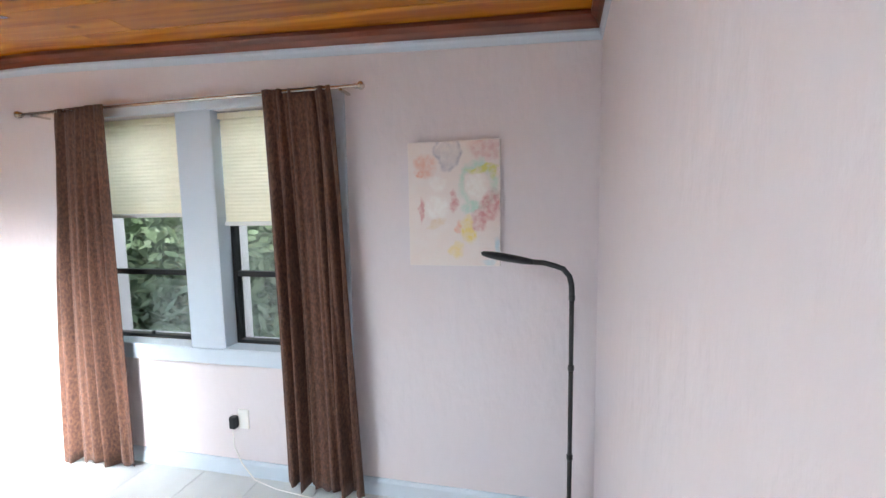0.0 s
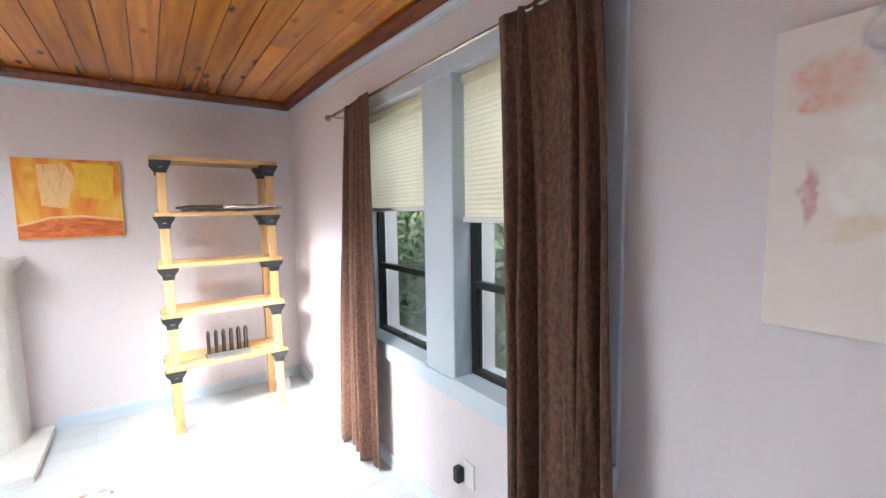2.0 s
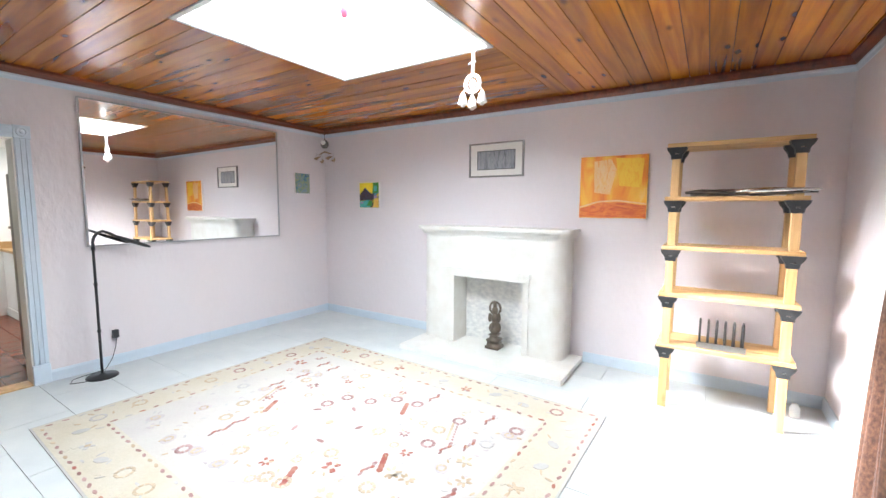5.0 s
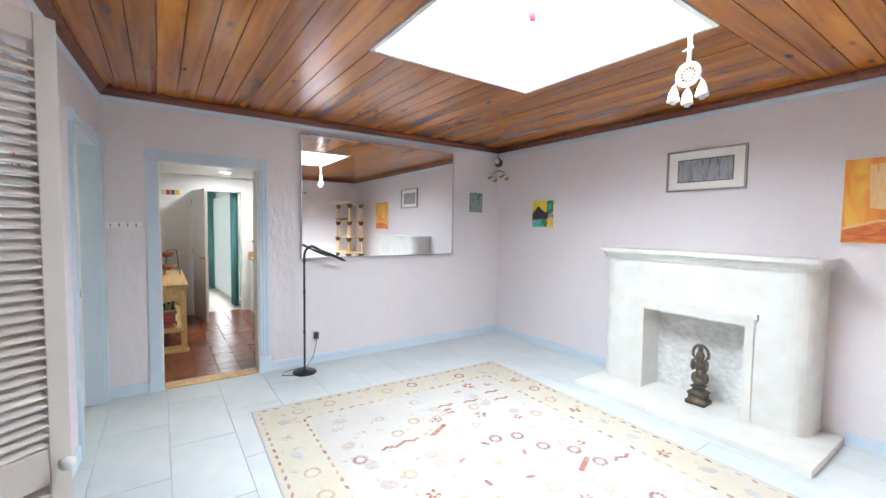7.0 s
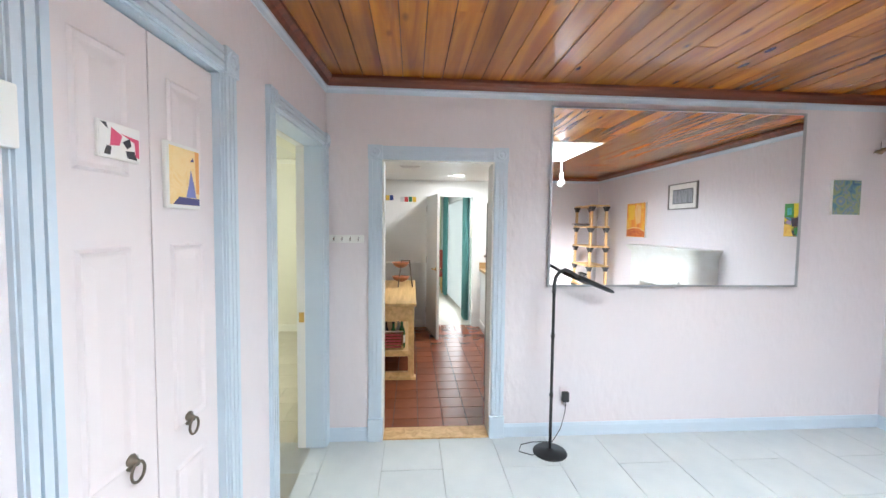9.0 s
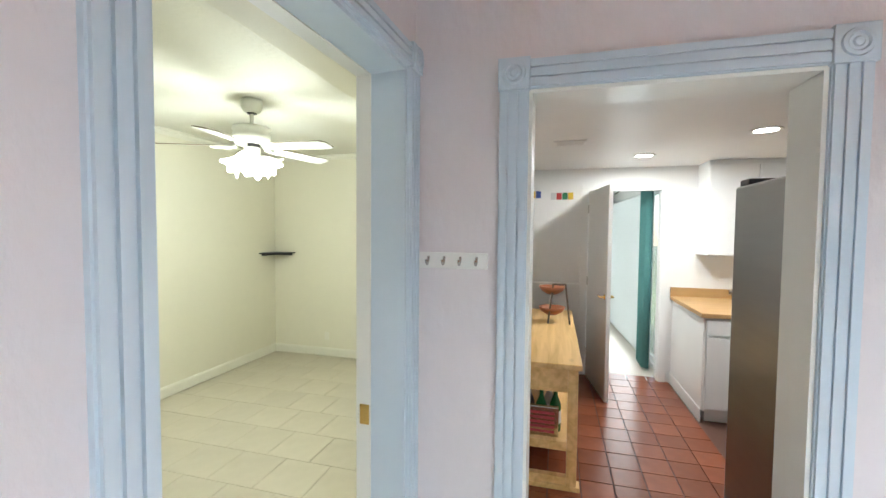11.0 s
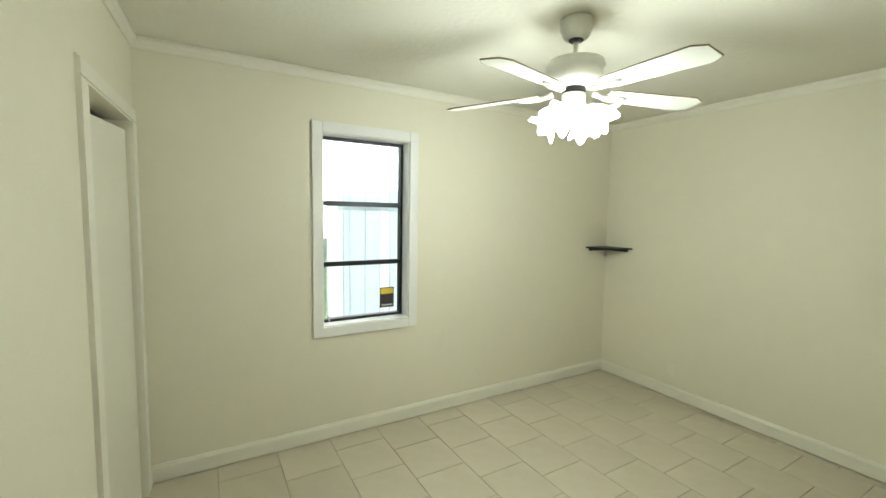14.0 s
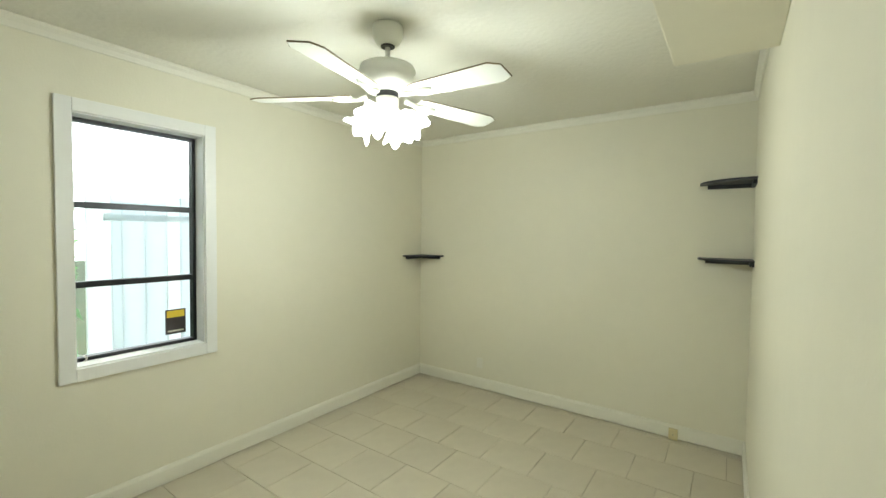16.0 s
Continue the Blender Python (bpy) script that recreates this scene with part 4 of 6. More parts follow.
    t.links.new(dry.outputs["Fac"], bp.inputs["Height"])
    t.links.new(bp.outputs[0], p.inputs["Normal"])
    return m


rose, coral, lemon, lime, mint = (0.60, 0.27, 0.28), (0.76, 0.36, 0.24), (0.80, 0.66, 0.22), (0.66, 0.66, 0.20), (0.50, 0.70, 0.60)
slate, white, sand, azure = (0.36, 0.36, 0.44), (0.86, 0.85, 0.82), (0.74, 0.60, 0.42), (0.52, 0.68, 0.74)
upper = [(-0.145, 0.50, 0.062, 0.066, 0, coral, 0.6, 0), (-0.176, 0.465, 0.022, 0.028, 0, coral, 0.9, 0), (-0.03, 0.585, 0.064, 0.098, 0, slate, 0.75, 1), (-0.03, 0.57, 0.05, 0.06, 0, slate, 0.3, 0),
         (0.16, 0.58, 0.095, 0.055, 10, rose, 0.5, 0), (0.125, 0.40, 0.095, 0.125, 0, mint, 0.9, 1), (0.15, 0.485, 0.085, 0.022, -8, lime, 0.9, 0), (0.205, 0.462, 0.022, 0.03, 0, lime, 0.9, 0),
         (0.12, 0.405, 0.055, 0.075, 0, white, 0.9, 0), (-0.08, 0.42, 0.05, 0.04, 0, white, 0.7, 0)]
lower = [(0.088, 0.295, 0.055, 0.04, 0, mint, 0.8, 0), (0.185, 0.30, 0.055, 0.09, 25, rose, 0.85, 0), (0.135, 0.225, 0.045, 0.05, 0, rose, 0.7, 0), (0.006, 0.325, 0.020, 0.06, 0, rose, 0.85, 0), (-0.165, 0.29, 0.018, 0.06, 0, rose, 0.75, 0),
         (-0.08, 0.30, 0.062, 0.065, 0, white, 0.9, 0), (0.076, 0.18, 0.036, 0.072, -8, lemon, 0.95, 0), (0.012, 0.085, 0.045, 0.048, 0, lemon, 0.75, 0), (0.03, 0.195, 0.02, 0.036, 0, coral, 0.85, 0),
         (-0.085, 0.215, 0.055, 0.022, -30, sand, 0.7, 0), (0.222, 0.09, 0.03, 0.06, 0, azure, 0.8, 0), (0.18, 0.02, 0.035, 0.022, 0, azure, 0.7, 0)]
big = canvas("abstract_painting", "y", N, -1, 1.342, 1.81, 1.325, 1.95, soft_patches("abstract_pale_canvas", (0.81, 0.785, 0.765), upper + lower), "pale abstract canvas with pink, yellow and mint patches")

# outlet with black plug and white cord under the window
out = thing("wall_outlet", "white wall outlet with a plugged-in adapter", "outlet", pose(0.258, N - 0.004, 0.305))
part("plate", box(-0.035, 0.035, -0.006, 0.004, 0, 0.12, 0.003), PLASTIC_WHITE, out)
plug = solo("power_adapter", box(0.186, 0.228, N - 0.05, N - 0.009, 0.315, 0.39, 0.01, 3), BLACK_PLASTIC, "small black plug-in power adapter", "adapter")
cord = [(0.207, N - 0.04, 0.315), (0.215, N - 0.05, 0.22), (0.27, N - 0.06, 0.12), (0.36, N - 0.07, 0.03), (0.52, N - 0.09, 0.007), (0.80, N - 0.12, 0.006), (1.3, N - 0.10, 0.006), (2.05, N - 0.13, 0.006)]
pc = thing("extension_lead", "thin white power lead lying along the wall", "power lead", pose(0, 0, 0))
part("wire", tube(cord, 0.0035, 6), PLASTIC_WHITE, pc, "", True)


# ---- reading floor lamps ----
def floor_lamp(x, y, rz, height, reach, drop, label, tip=0.0):
    root = thing("floor_lamp", label, "floor lamp", pose(x, y, 0, 0, 0, rz), "reading floor lamps")
    part("base", lathe([(0.115, 0), (0.118, 0.006), (0.112, 0.016), (0.03, 0.022), (0.014, 0.035), (0.0, 0.036)], 32), BLACK_METAL, root, "", True)
    zs = [0.03, height * 0.33, height * 0.66, height - 0.12]
    for a, b in zip(zs, zs[1:]):
        part("pole", tube([(0, 0, a), (0, 0, b)], 0.0105, 14), BLACK_METAL, root, "", True)
        part("collar", lathe([(0.0135, -0.012), (0.0145, -0.008), (0.0145, 0.008), (0.0135, 0.012)], 14, None, pose(0, 0, b)), BLACK_METAL, root, "", True)
    z = height - 0.12
    neck = [(0, 0, z), (0.002, 0, z + 0.06), (0.012, 0, z + 0.10), (0.04, 0, z + 0.135), (0.08, 0, z + 0.15), (0.13, 0, z + 0.155 - drop * 0.15), (0.18, 0, z + 0.15 - drop * 0.3)]
    part("gooseneck", tube(neck, 0.0125, 12), BLACK_PLASTIC, root, "black flexible gooseneck", True)
    z0, z1 = z + 0.15 - drop * 0.3, z + 0.15 - drop
    bm = bmesh.new()
    sec = [(0.18, 0.014, 0.013), (0.22, 0.026, 0.017), (0.30, 0.034, 0.019), (reach - 0.05, 0.034, 0.017), (reach - 0.012, 0.027, 0.012), (reach, 0.012, 0.006)]
    rings = []
    for u, w, h in sec:
        f = (u - 0.18) / (reach - 0.18)
        rings.append([bm.verts.new((u, w * math.cos(a), z0 + (z1 - z0) * f + h * math.sin(a) + tip * f * f)) for a in (2 * math.pi * j / 14 for j in range(14))])
    for a, b in zip(rings, rings[1:]):
        for j in range(14):
            bm.faces.new((a[j], a[(j + 1) % 14], b[(j + 1) % 14], b[j]))
    bm.faces.new(rings[0])
    bm.faces.new(rings[-1])
    part("lamp_head", bm, BLACK_PLASTIC, root, "slim black lamp head", True)
    return root


floor_lamp(2.142, 3.055, 190, 1.32, 0.41, -0.06, "black gooseneck floor lamp standing in the corner")
floor_lamp(0.385, -2.06, 190, 1.26, 0.47, 0.17, "black gooseneck floor lamp standing before the mirror")
plug2 = solo("power_adapter", box(0.175, 0.225, S + 0.008, S + 0.045, 0.27, 0.345, 0.008, 3), BLACK_PLASTIC, "small black plug-in adapter on the wall", "adapter")
out2 = thing("wall_outlet", "pink-painted wall outlet near the floor", "outlet", pose(0.20, S + 0.002, 0.26))
part("plate", box(-0.035, 0.035, -0.002, 0.006, 0, 0.115, 0.003), PINK, out2)
cord = [(0.2, S + 0.04, 0.275), (0.215, S + 0.06, 0.2), (0.26, S + 0.1, 0.10), (0.33, S + 0.13, 0.02), (0.47, S + 0.10, 0.006), (0.56, S + 0.13, 0.006), (0.60, S + 0.22, 0.006), (0.52, S + 0.27, 0.006), (0.43, S + 0.24, 0.008)]
pc = thing("extension_lead", "thin black power lead curling on the floor", "power lead", pose(0, 0, 0))
part("wire", tube(cord, 0.003, 6), BLACK_PLASTIC, pc, "", True)


# ---- modular pine shelf in the north-west corner ----
shelf = thing("shelving_unit", "raw pine shelving unit with black plastic corner brackets, half empty", "shelf", pose(0, 0, 0))
FX, BXX, Y0, Y1 = -1.79, -2.13, 2.15, 2.86
LEVELS = (0.50, 0.89, 1.245, 1.61, 2.00)
for px, tilt in ((FX, -0.05), (BXX, 0.02)):
    for py in (Y0, Y1):
        zs = [0, *LEVELS]
        for a, b in zip(zs, zs[1:]):
            ca, cb = px + tilt * a / 2, px + tilt * b / 2
            bm = bmesh.new()
            vs = bx(bm, -0.019, 0.019, -0.028, 0.028, a, b - 0.03)
            for v in vs:
                v.co.x += px + tilt * v.co.z / 2
                v.co.y += py
            bmesh.ops.bevel(bm, geom=bm.edges[:], offset=0.003, segments=1, affect="EDGES")
            part("post", bm, PINE, shelf)
for k, z in enumerate(LEVELS):
    fx, bxk = FX - 0.05 * z / 2, BXX + 0.02 * z / 2
    for x0, x1 in ((fx - 0.10, fx + 0.035), (fx - 0.245, fx - 0.11), (bxk - 0.035, bxk + 0.085)):
        part("board", box(x0, x1, Y0 - 0.06, Y1 + 0.06, z - 0.03, z, 0.003), PINE_Y, shelf)
    for px in (fx, bxk):
        for py in (Y0, Y1):
            bm = bmesh.new()
            zt = z - 0.03
            lo, hi = 0.034, 0.066
            ring = []
            for zz, h, hx in ((zt - 0.085, lo, 0.026), (zt - 0.055, lo + 0.004, 0.03), (zt - 0.022, hi - 0.006, 0.04), (zt - 0.0005, hi, 0.045)):
                ring.append([bm.verts.new((px + sx * hx, py + sy * h, zz)) for sx, sy in ((-1, -1), (1, -1), (1, 1), (-1, 1))])
            for a, b in zip(ring, ring[1:]):
                for j in range(4):
                    bm.faces.new((a[j], a[(j + 1) % 4], b[(j + 1) % 4], b[j]))
            bm.faces.new(ring[0])
            bm.faces.new(ring[-1])
            br = part("corner_bracket", bm, BLACK_PLASTIC, shelf, "black moulded plastic bracket")
            if px == fx:
                part("bracket_screw", box(px + 0.031, px + 0.037, py - 0.012, py + 0.012, zt - 0.05, zt - 0.043), CHROME, br)
# things on the shelf
rack = thing("file_rack", "black metal rack with upright dividers on the shelf", "rack", pose(-1.84, 2.50, LEVELS[0]))
part("tray", box(-0.10, 0.05, -0.15, 0.15, 0.001, 0.012, 0.003), BLACK_METAL, rack)
for k in range(6):
    y = -0.13 + 0.052 * k
    bm = tube([(0.03, y, 0.012), (0.04, y, 0.15), (0.03, y, 0.20), (-0.03, y, 0.205), (-0.08, y, 0.17), (-0.085, y, 0.012)], 0.0075, 8)
    part("divider", bm, BLACK_METAL, rack, "", True)
part("front_lip", box(0.045, 0.052, -0.15, 0.15, 0.001, 0.05, 0.002), CHROME, rack, "bright steel front lip")
sword = thing("carved_stick", "long carved dark and silver stick lying on a shelf", "stick", pose(-1.80, 2.22, LEVELS[3] + 0.028, 0, 0, 88))
part("shaft", tube([(0, 0, 0), (0.10, 0, 0.006), (0.22, 0, 0.0), (0.30, 0, 0.004)], [0.008, 0.017, 0.015, 0.008], 8), mat("dark_carved_wood", (0.07, 0.045, 0.03), 0.5, vary=0.3, scale=40, bump=0.4), sword, "", True)
part("silver_end", tube([(0.30, 0, 0.004), (0.45, 0.01, 0.012), (0.75, 0.0, 0.014)], [0.016, 0.02, 0.006], 8), CHROME, sword, "tarnished silver end", True)
for k, (dy, r) in enumerate(((0.05, 10), (-0.06, -14), (0.03, 4))):
    solo("drumstick", tube([Vector((-1.88 + dy * 0.6, 2.38 + 0.05 * k, LEVELS[3] + 0.012 + 0.008 * k)), Vector((-1.92 + dy, 2.86, LEVELS[3] + 0.02 + 0.01 * k))], [0.009, 0.006], 8), (CHROME, BLACK_METAL, CANVAS)[k], "thin rod lying on the shelf", "rod", "rods on the shelf", True)
DULL = mat("tarnished_metal", (0.30, 0.29, 0.28), 0.35, metal=0.8, vary=0.3, scale=40)
dr = random.Random(8)
for k in range(15):
    y0 = 2.27 + 0.034 * k + dr.uniform(-0.03, 0.03)
    z = LEVELS[3] + 0.012 + 0.012 * (k % 3)
    ln = dr.uniform(0.16, 0.30)
    dx = dr.uniform(-0.06, 0.06)
    solo("carving_tool", tube([Vector((-1.83 - 0.02 * (k % 3), y0, z)), Vector((-1.83 + dx * 0.4, y0 + ln * 0.45, z + 0.006)), Vector((-1.83 + dx, min(y0 + ln, 2.99), z + 0.012 * dr.random()))], [0.013, 0.010, 0.005], 8), (DULL, BLACK_METAL, CROWN)[k % 3], "dark and tarnished hand tool heaped on the shelf", "tool", "tools heaped on the shelf", True)
jar = solo("glass_jar", lathe([(0.03, 0), (0.032, 0.01), (0.032, 0.07), (0.02, 0.085), (0.022, 0.10), (0, 0.101)], 16, None, pose(-2.13, 2.99, 0)), PLASTIC_WHITE, "small white jar standing on the floor in the corner", "jar", smooth=True)


# ---- fireplace ----
fp = thing("fireplace", "white marble fireplace surround with a deep mantel shelf", "fireplace", pose(W, 0.46, 0))
HY = 0.81
D = 0.315


def rounded_block(y0, y1, z0, z1, depth, r, round_lo, round_hi):
    pts = [(0, y0)]
    pts += [(depth - r + r * math.sin(a), y0 + r - r * math.cos(a)) for a in np.linspace(0, math.pi / 2, 7)] if round_lo else [(depth, y0)]
    pts += [(depth - r + r * math.cos(a), y1 - r + r * math.sin(a)) for a in np.linspace(0, math.pi / 2, 7)] if round_hi else [(depth, y1)]
    pts += [(0, y1)]
    return prism(pts, "z", z0, z1)


part("left_pier", rounded_block(-HY, -0.37, 0.05, 1.23, D, 0.12, True, False), MARBLE, fp)
part("right_pier", rounded_block(0.415, HY, 0.05, 1.23, D, 0.12, False, True), MARBLE, fp)
part("lintel", box(0, D, -0.37, 0.415, 0.785, 1.23), MARBLE, fp)
part("firebox_back", box(0.002, 0.06, -0.37, 0.415, 0.05, 0.785), MARBLE_BACK, fp, "grey-veined marble fireback")
for nm, a in (("frame_moulding", (-0.51, -0.37, 0.05, 0.865)), ("frame_moulding", (0.415, 0.475, 0.05, 0.865))):
    bm = bmesh.new()
    bx(bm, D, D + 0.014, a[0], a[1], a[2], a[3])
    if a[0] < 0:
        bx(bm, D + 0.014, D + 0.026, a[1] - 0.06, a[1], a[2], a[3] - 0.06)
    part(nm, bm, MARBLE, fp)
bm = bmesh.new()
bx(bm, D, D + 0.03, -0.54, 0.495, 0.845, 0.88)
bx(bm, D, D + 0.018, -0.51, 0.475, 0.785, 0.845)
part("head_moulding", bm, MARBLE, fp)
for z0, z1, o in ((1.23, 1.255, 0.02), (1.255, 1.285, 0.035), (1.285, 1.32, 0.06)):
    r = 0.10
    pts = [(0, -HY - o), (D + o - r, -HY - o)] + [(D + o - r + r * math.sin(a), -HY - o + r - r * math.cos(a)) for a in np.linspace(0.2, math.pi / 2, 6)] + [(D + o - r + r * math.cos(a), HY + o - r + r * math.sin(a)) for a in np.linspace(0, math.pi / 2, 7)] + [(0, HY + o)]
    part("mantel_course", prism(pts, "z", z0, z1), MARBLE, fp)
part("hearth", box(0, 0.735, -0.82, 0.94, 0.0, 0.05, 0.006), MARBLE, fp, "low white marble hearth slab")

# bronze figure as one plain shape
bm = bmesh.new()
lathe([(0.105, 0), (0.105, 0.03), (0.085, 0.04), (0.08, 0.075), (0.095, 0.085), (0.09, 0.10), (0.055, 0.115), (0.05, 0.13), (0.075, 0.145), (0.06, 0.155), (0.03, 0.16)], 4, bm, pose(0, 0, 0, 0, 0, 45))
for c, rx, rz in (((0, 0, 0.19), 0.05, 0.05), ((0, 0.01, 0.25), 0.045, 0.055), ((0, -0.035, 0.21), 0.03, 0.05), ((0, 0.045, 0.22), 0.028, 0.05), ((0, 0, 0.32), 0.04, 0.055), ((0.01, -0.05, 0.32), 0.022, 0.05), ((0.01, 0.05, 0.33), 0.022, 0.05), ((0, 0, 0.40), 0.034, 0.045), ((0, 0, 0.46), 0.02, 0.04)):
    blob(bm, c, rx, rz)
ringp = [(-0.005, 0.058 * math.cos(a), 0.42 + 0.068 * math.sin(a)) for a in (2 * math.pi * j / 28 for j in range(29))]
tube(ringp, 0.009, 8, bm)
for j in range(14):
    a = math.pi * (j / 13 * 1.2 - 0.1)
    blob(bm, (-0.005, 0.068 * math.cos(a), 0.42 + 0.078 * math.sin(a)), 0.009, 0.009, 6, 4)
ob = solo("bronze_statue", bm, BRONZE, "dark bronze figurine on a stepped base in the fireplace", "statue", smooth=True)
ob.matrix_world = pose(-2.14, 0.55, 0.05)

# ---- pictures on the west and south walls ----
ORANGE = painting("orange_abstract", [(0.62, 0.12, 0.03), (0.78, 0.24, 0.03), (0.82, 0.36, 0.04), (0.85, 0.50, 0.06), (0.84, 0.60, 0.26)], 3.4, 1.2, 1.2, (1, 1.6, 0.6))
org = canvas("orange_painting", "x", W, 1, 1.312, 1.906, 1.43, 2.008, ORANGE, "glowing orange abstract canvas with yellow patches")


def dab(root, pts, colour, x):
    bm = bmesh.new()
    bm.faces.new([bm.verts.new((x, u, v)) for u, v in pts])
    return part("brush_patch", bm, colour, root)


xf = 0.0175
dab(org, [(-0.16, 0.24), (-0.02, 0.22), (0.03, 0.45), (-0.02, 0.545), (-0.17, 0.53)], painting("pale_orange_patch", [(0.80, 0.34, 0.06), (0.84, 0.58, 0.30), (0.82, 0.44, 0.10)], 9, 2.5, 5, (1, 2, 0.7)), xf)
dab(org, [(0.06, 0.30), (0.24, 0.28), (0.26, 0.54), (0.02, 0.555)], painting("amber_patch", [(0.80, 0.40, 0.03), (0.84, 0.56, 0.05), (0.82, 0.48, 0.04)], 10, 2, 7, (1, 2, 0.7)), xf)
dab(org, [(-0.29, 0.01), (0.29, 0.01), (0.29, 0.12), (0.05, 0.15), (-0.12, 0.14), (-0.29, 0.09)], painting("rust_patch", [(0.50, 0.08, 0.03), (0.66, 0.16, 0.04), (0.76, 0.28, 0.06)], 9, 2, 3, (1, 0.6, 2)), xf)
dab(org, [(-0.29, 0.095), (-0.12, 0.147), (0.05, 0.157), (0.29, 0.127), (0.29, 0.140), (0.05, 0.172), (-0.12, 0.162), (-0.29, 0.108)], painting("peach_line", [(0.80, 0.50, 0.24), (0.84, 0.64, 0.40)], 12, 2, 2), xf + 0.0005)

fr = thing("framed_picture", "wide grey print in a silver frame with white mat", "picture", pose(W, 0.402, 1.855))
fw, fh = 0.323, 0.37
for u0, u1, v0, v1 in ((-fw, fw, 0, 0.016), (-fw, fw, fh - 0.016, fh), (-fw, -fw + 0.016, 0.016, fh - 0.016), (fw - 0.016, fw, 0.016, fh - 0.016)):
    part("frame_bar", box(0.0, 0.026, u0, u1, v0, v1, 0.002), mat("pewter_frame", (0.30, 0.29, 0.28), 0.35, metal=0.7), fr)
part("mat_board", box(0.004, 0.010, -fw + 0.016, fw - 0.016, 0.016, fh - 0.016), CANVAS, fr, "white mat board")
part("mat_line", box(0.0102, 0.0112, -0.226, 0.226, 0.080, 0.285), BLACK_PLASTIC, fr)
part("print", box(0.0115, 0.0125, -0.219, 0.219, 0.087, 0.278), painting("grey_landscape", [(0.10, 0.11, 0.13), (0.22, 0.23, 0.26), (0.34, 0.35, 0.38), (0.16, 0.17, 0.19)], 10, 1.0, 4, (1, 3, 0.6)), fr, "dark grey wooded landscape print")

YELLOW_OIL = painting("yellow_oil", [(0.78, 0.60, 0.02), (0.84, 0.70, 0.04), (0.74, 0.56, 0.03)], 14, 2, 4)
DARK_OIL = painting("umber_oil", [(0.02, 0.015, 0.025), (0.06, 0.03, 0.04), (0.03, 0.05, 0.12)], 12, 2, 2)
GREEN_OIL = painting("green_oil", [(0.02, 0.16, 0.03), (0.06, 0.30, 0.05), (0.03, 0.24, 0.10)], 12, 2, 3)
TEAL_OIL = painting("teal_oil", [(0.05, 0.36, 0.36), (0.10, 0.48, 0.46), (0.04, 0.28, 0.30)], 16, 2, 5)
AMBER_OIL = painting("amber_oil", [(0.80, 0.42, 0.08), (0.86, 0.60, 0.12), (0.70, 0.34, 0.05)], 12, 2, 6)
VIOLET_OIL = painting("violet_oil", [(0.28, 0.16, 0.36), (0.42, 0.30, 0.46), (0.30, 0.26, 0.44)], 16, 2, 7)
ABSTR = painting("bright_abstract", [(0.03, 0.16, 0.22), (0.05, 0.30, 0.20), (0.02, 0.03, 0.05), (0.72, 0.56, 0.03), (0.70, 0.50, 0.05), (0.04, 0.05, 0.12), (0.10, 0.36, 0.42)], 3.5, 0.9, 6)
abstract = canvas("small_abstract_painting", "x", W, 1, -1.605, -1.262, 1.512, 1.845, ABSTR, "small bright abstract canvas in yellow, teal and black", 0.025)
xa = 0.0152
for oil, pts in ((YELLOW_OIL, [(-0.168, 0.20), (-0.10, 0.23), (-0.07, 0.27), (0.0, 0.21), (0.06, 0.20), (0.07, 0.33), (-0.168, 0.33)]),
                 (GREEN_OIL, [(0.06, 0.19), (0.168, 0.20), (0.168, 0.33), (0.072, 0.33)]),
                 (DARK_OIL, [(-0.168, 0.09), (-0.02, 0.11), (0.08, 0.10), (0.09, 0.175), (-0.01, 0.205), (-0.075, 0.262), (-0.168, 0.17)]),
                 (TEAL_OIL, [(-0.168, 0.005), (0.02, 0.005), (0.05, 0.08), (-0.03, 0.10), (-0.168, 0.085)]),
                 (AMBER_OIL, [(0.06, 0.005), (0.168, 0.005), (0.168, 0.13), (0.10, 0.11)])):
    dab(abstract, pts, oil, xa)
for oil, pts in ((TEAL_OIL, [(0.085, 0.22), (0.135, 0.215), (0.14, 0.285), (0.09, 0.29)]),
                 (GREEN_OIL, [(-0.04, 0.03), (0.045, 0.025), (0.055, 0.085), (0.0, 0.10)]),
                 (VIOLET_OIL, [(0.085, 0.115), (0.15, 0.135), (0.14, 0.165), (0.09, 0.16)]),
                 (VIOLET_OIL, [(-0.155, 0.055), (-0.10, 0.06), (-0.105, 0.08), (-0.15, 0.078)])):
    dab(abstract, pts, oil, xa + 0.0006)
BLUEP = painting("blue_green_abstract", [(0.04, 0.10, 0.20), (0.10, 0.24, 0.30), (0.30, 0.34, 0.16), (0.16, 0.26, 0.40), (0.48, 0.42, 0.14)], 9, 1.8, 8)
canvas("small_blue_painting", "y", S, 1, -2.107, -1.87, 1.70, 1.97, BLUEP, "small blue-green abstract canvas", 0.02)

# mirror
mir = thing("wall_mirror", "large frameless-looking wall mirror with a thin silver edge", "mirror", pose(-0.616, S + 0.024, 1.143, 0, 0, -0.55))
part("mirror_glass", box(-0.962, 0.962, 0.002, 0.012, 0.012, 1.298), MIRROR, mir, "clear silvered glass")
for a in ((-0.977, 0.977, 0, 0.014), (-0.977, 0.977, 1.296, 1.31), (-0.977, -0.961, 0.014, 1.296), (0.961, 0.977, 0.014, 1.296)):
    part("frame_strip", box(a[0], a[1], 0.0, 0.018, a[2], a[3], 0.002), mat("satin_silver", (0.42, 0.43, 0.45), 0.4, metal=0.6), mir)

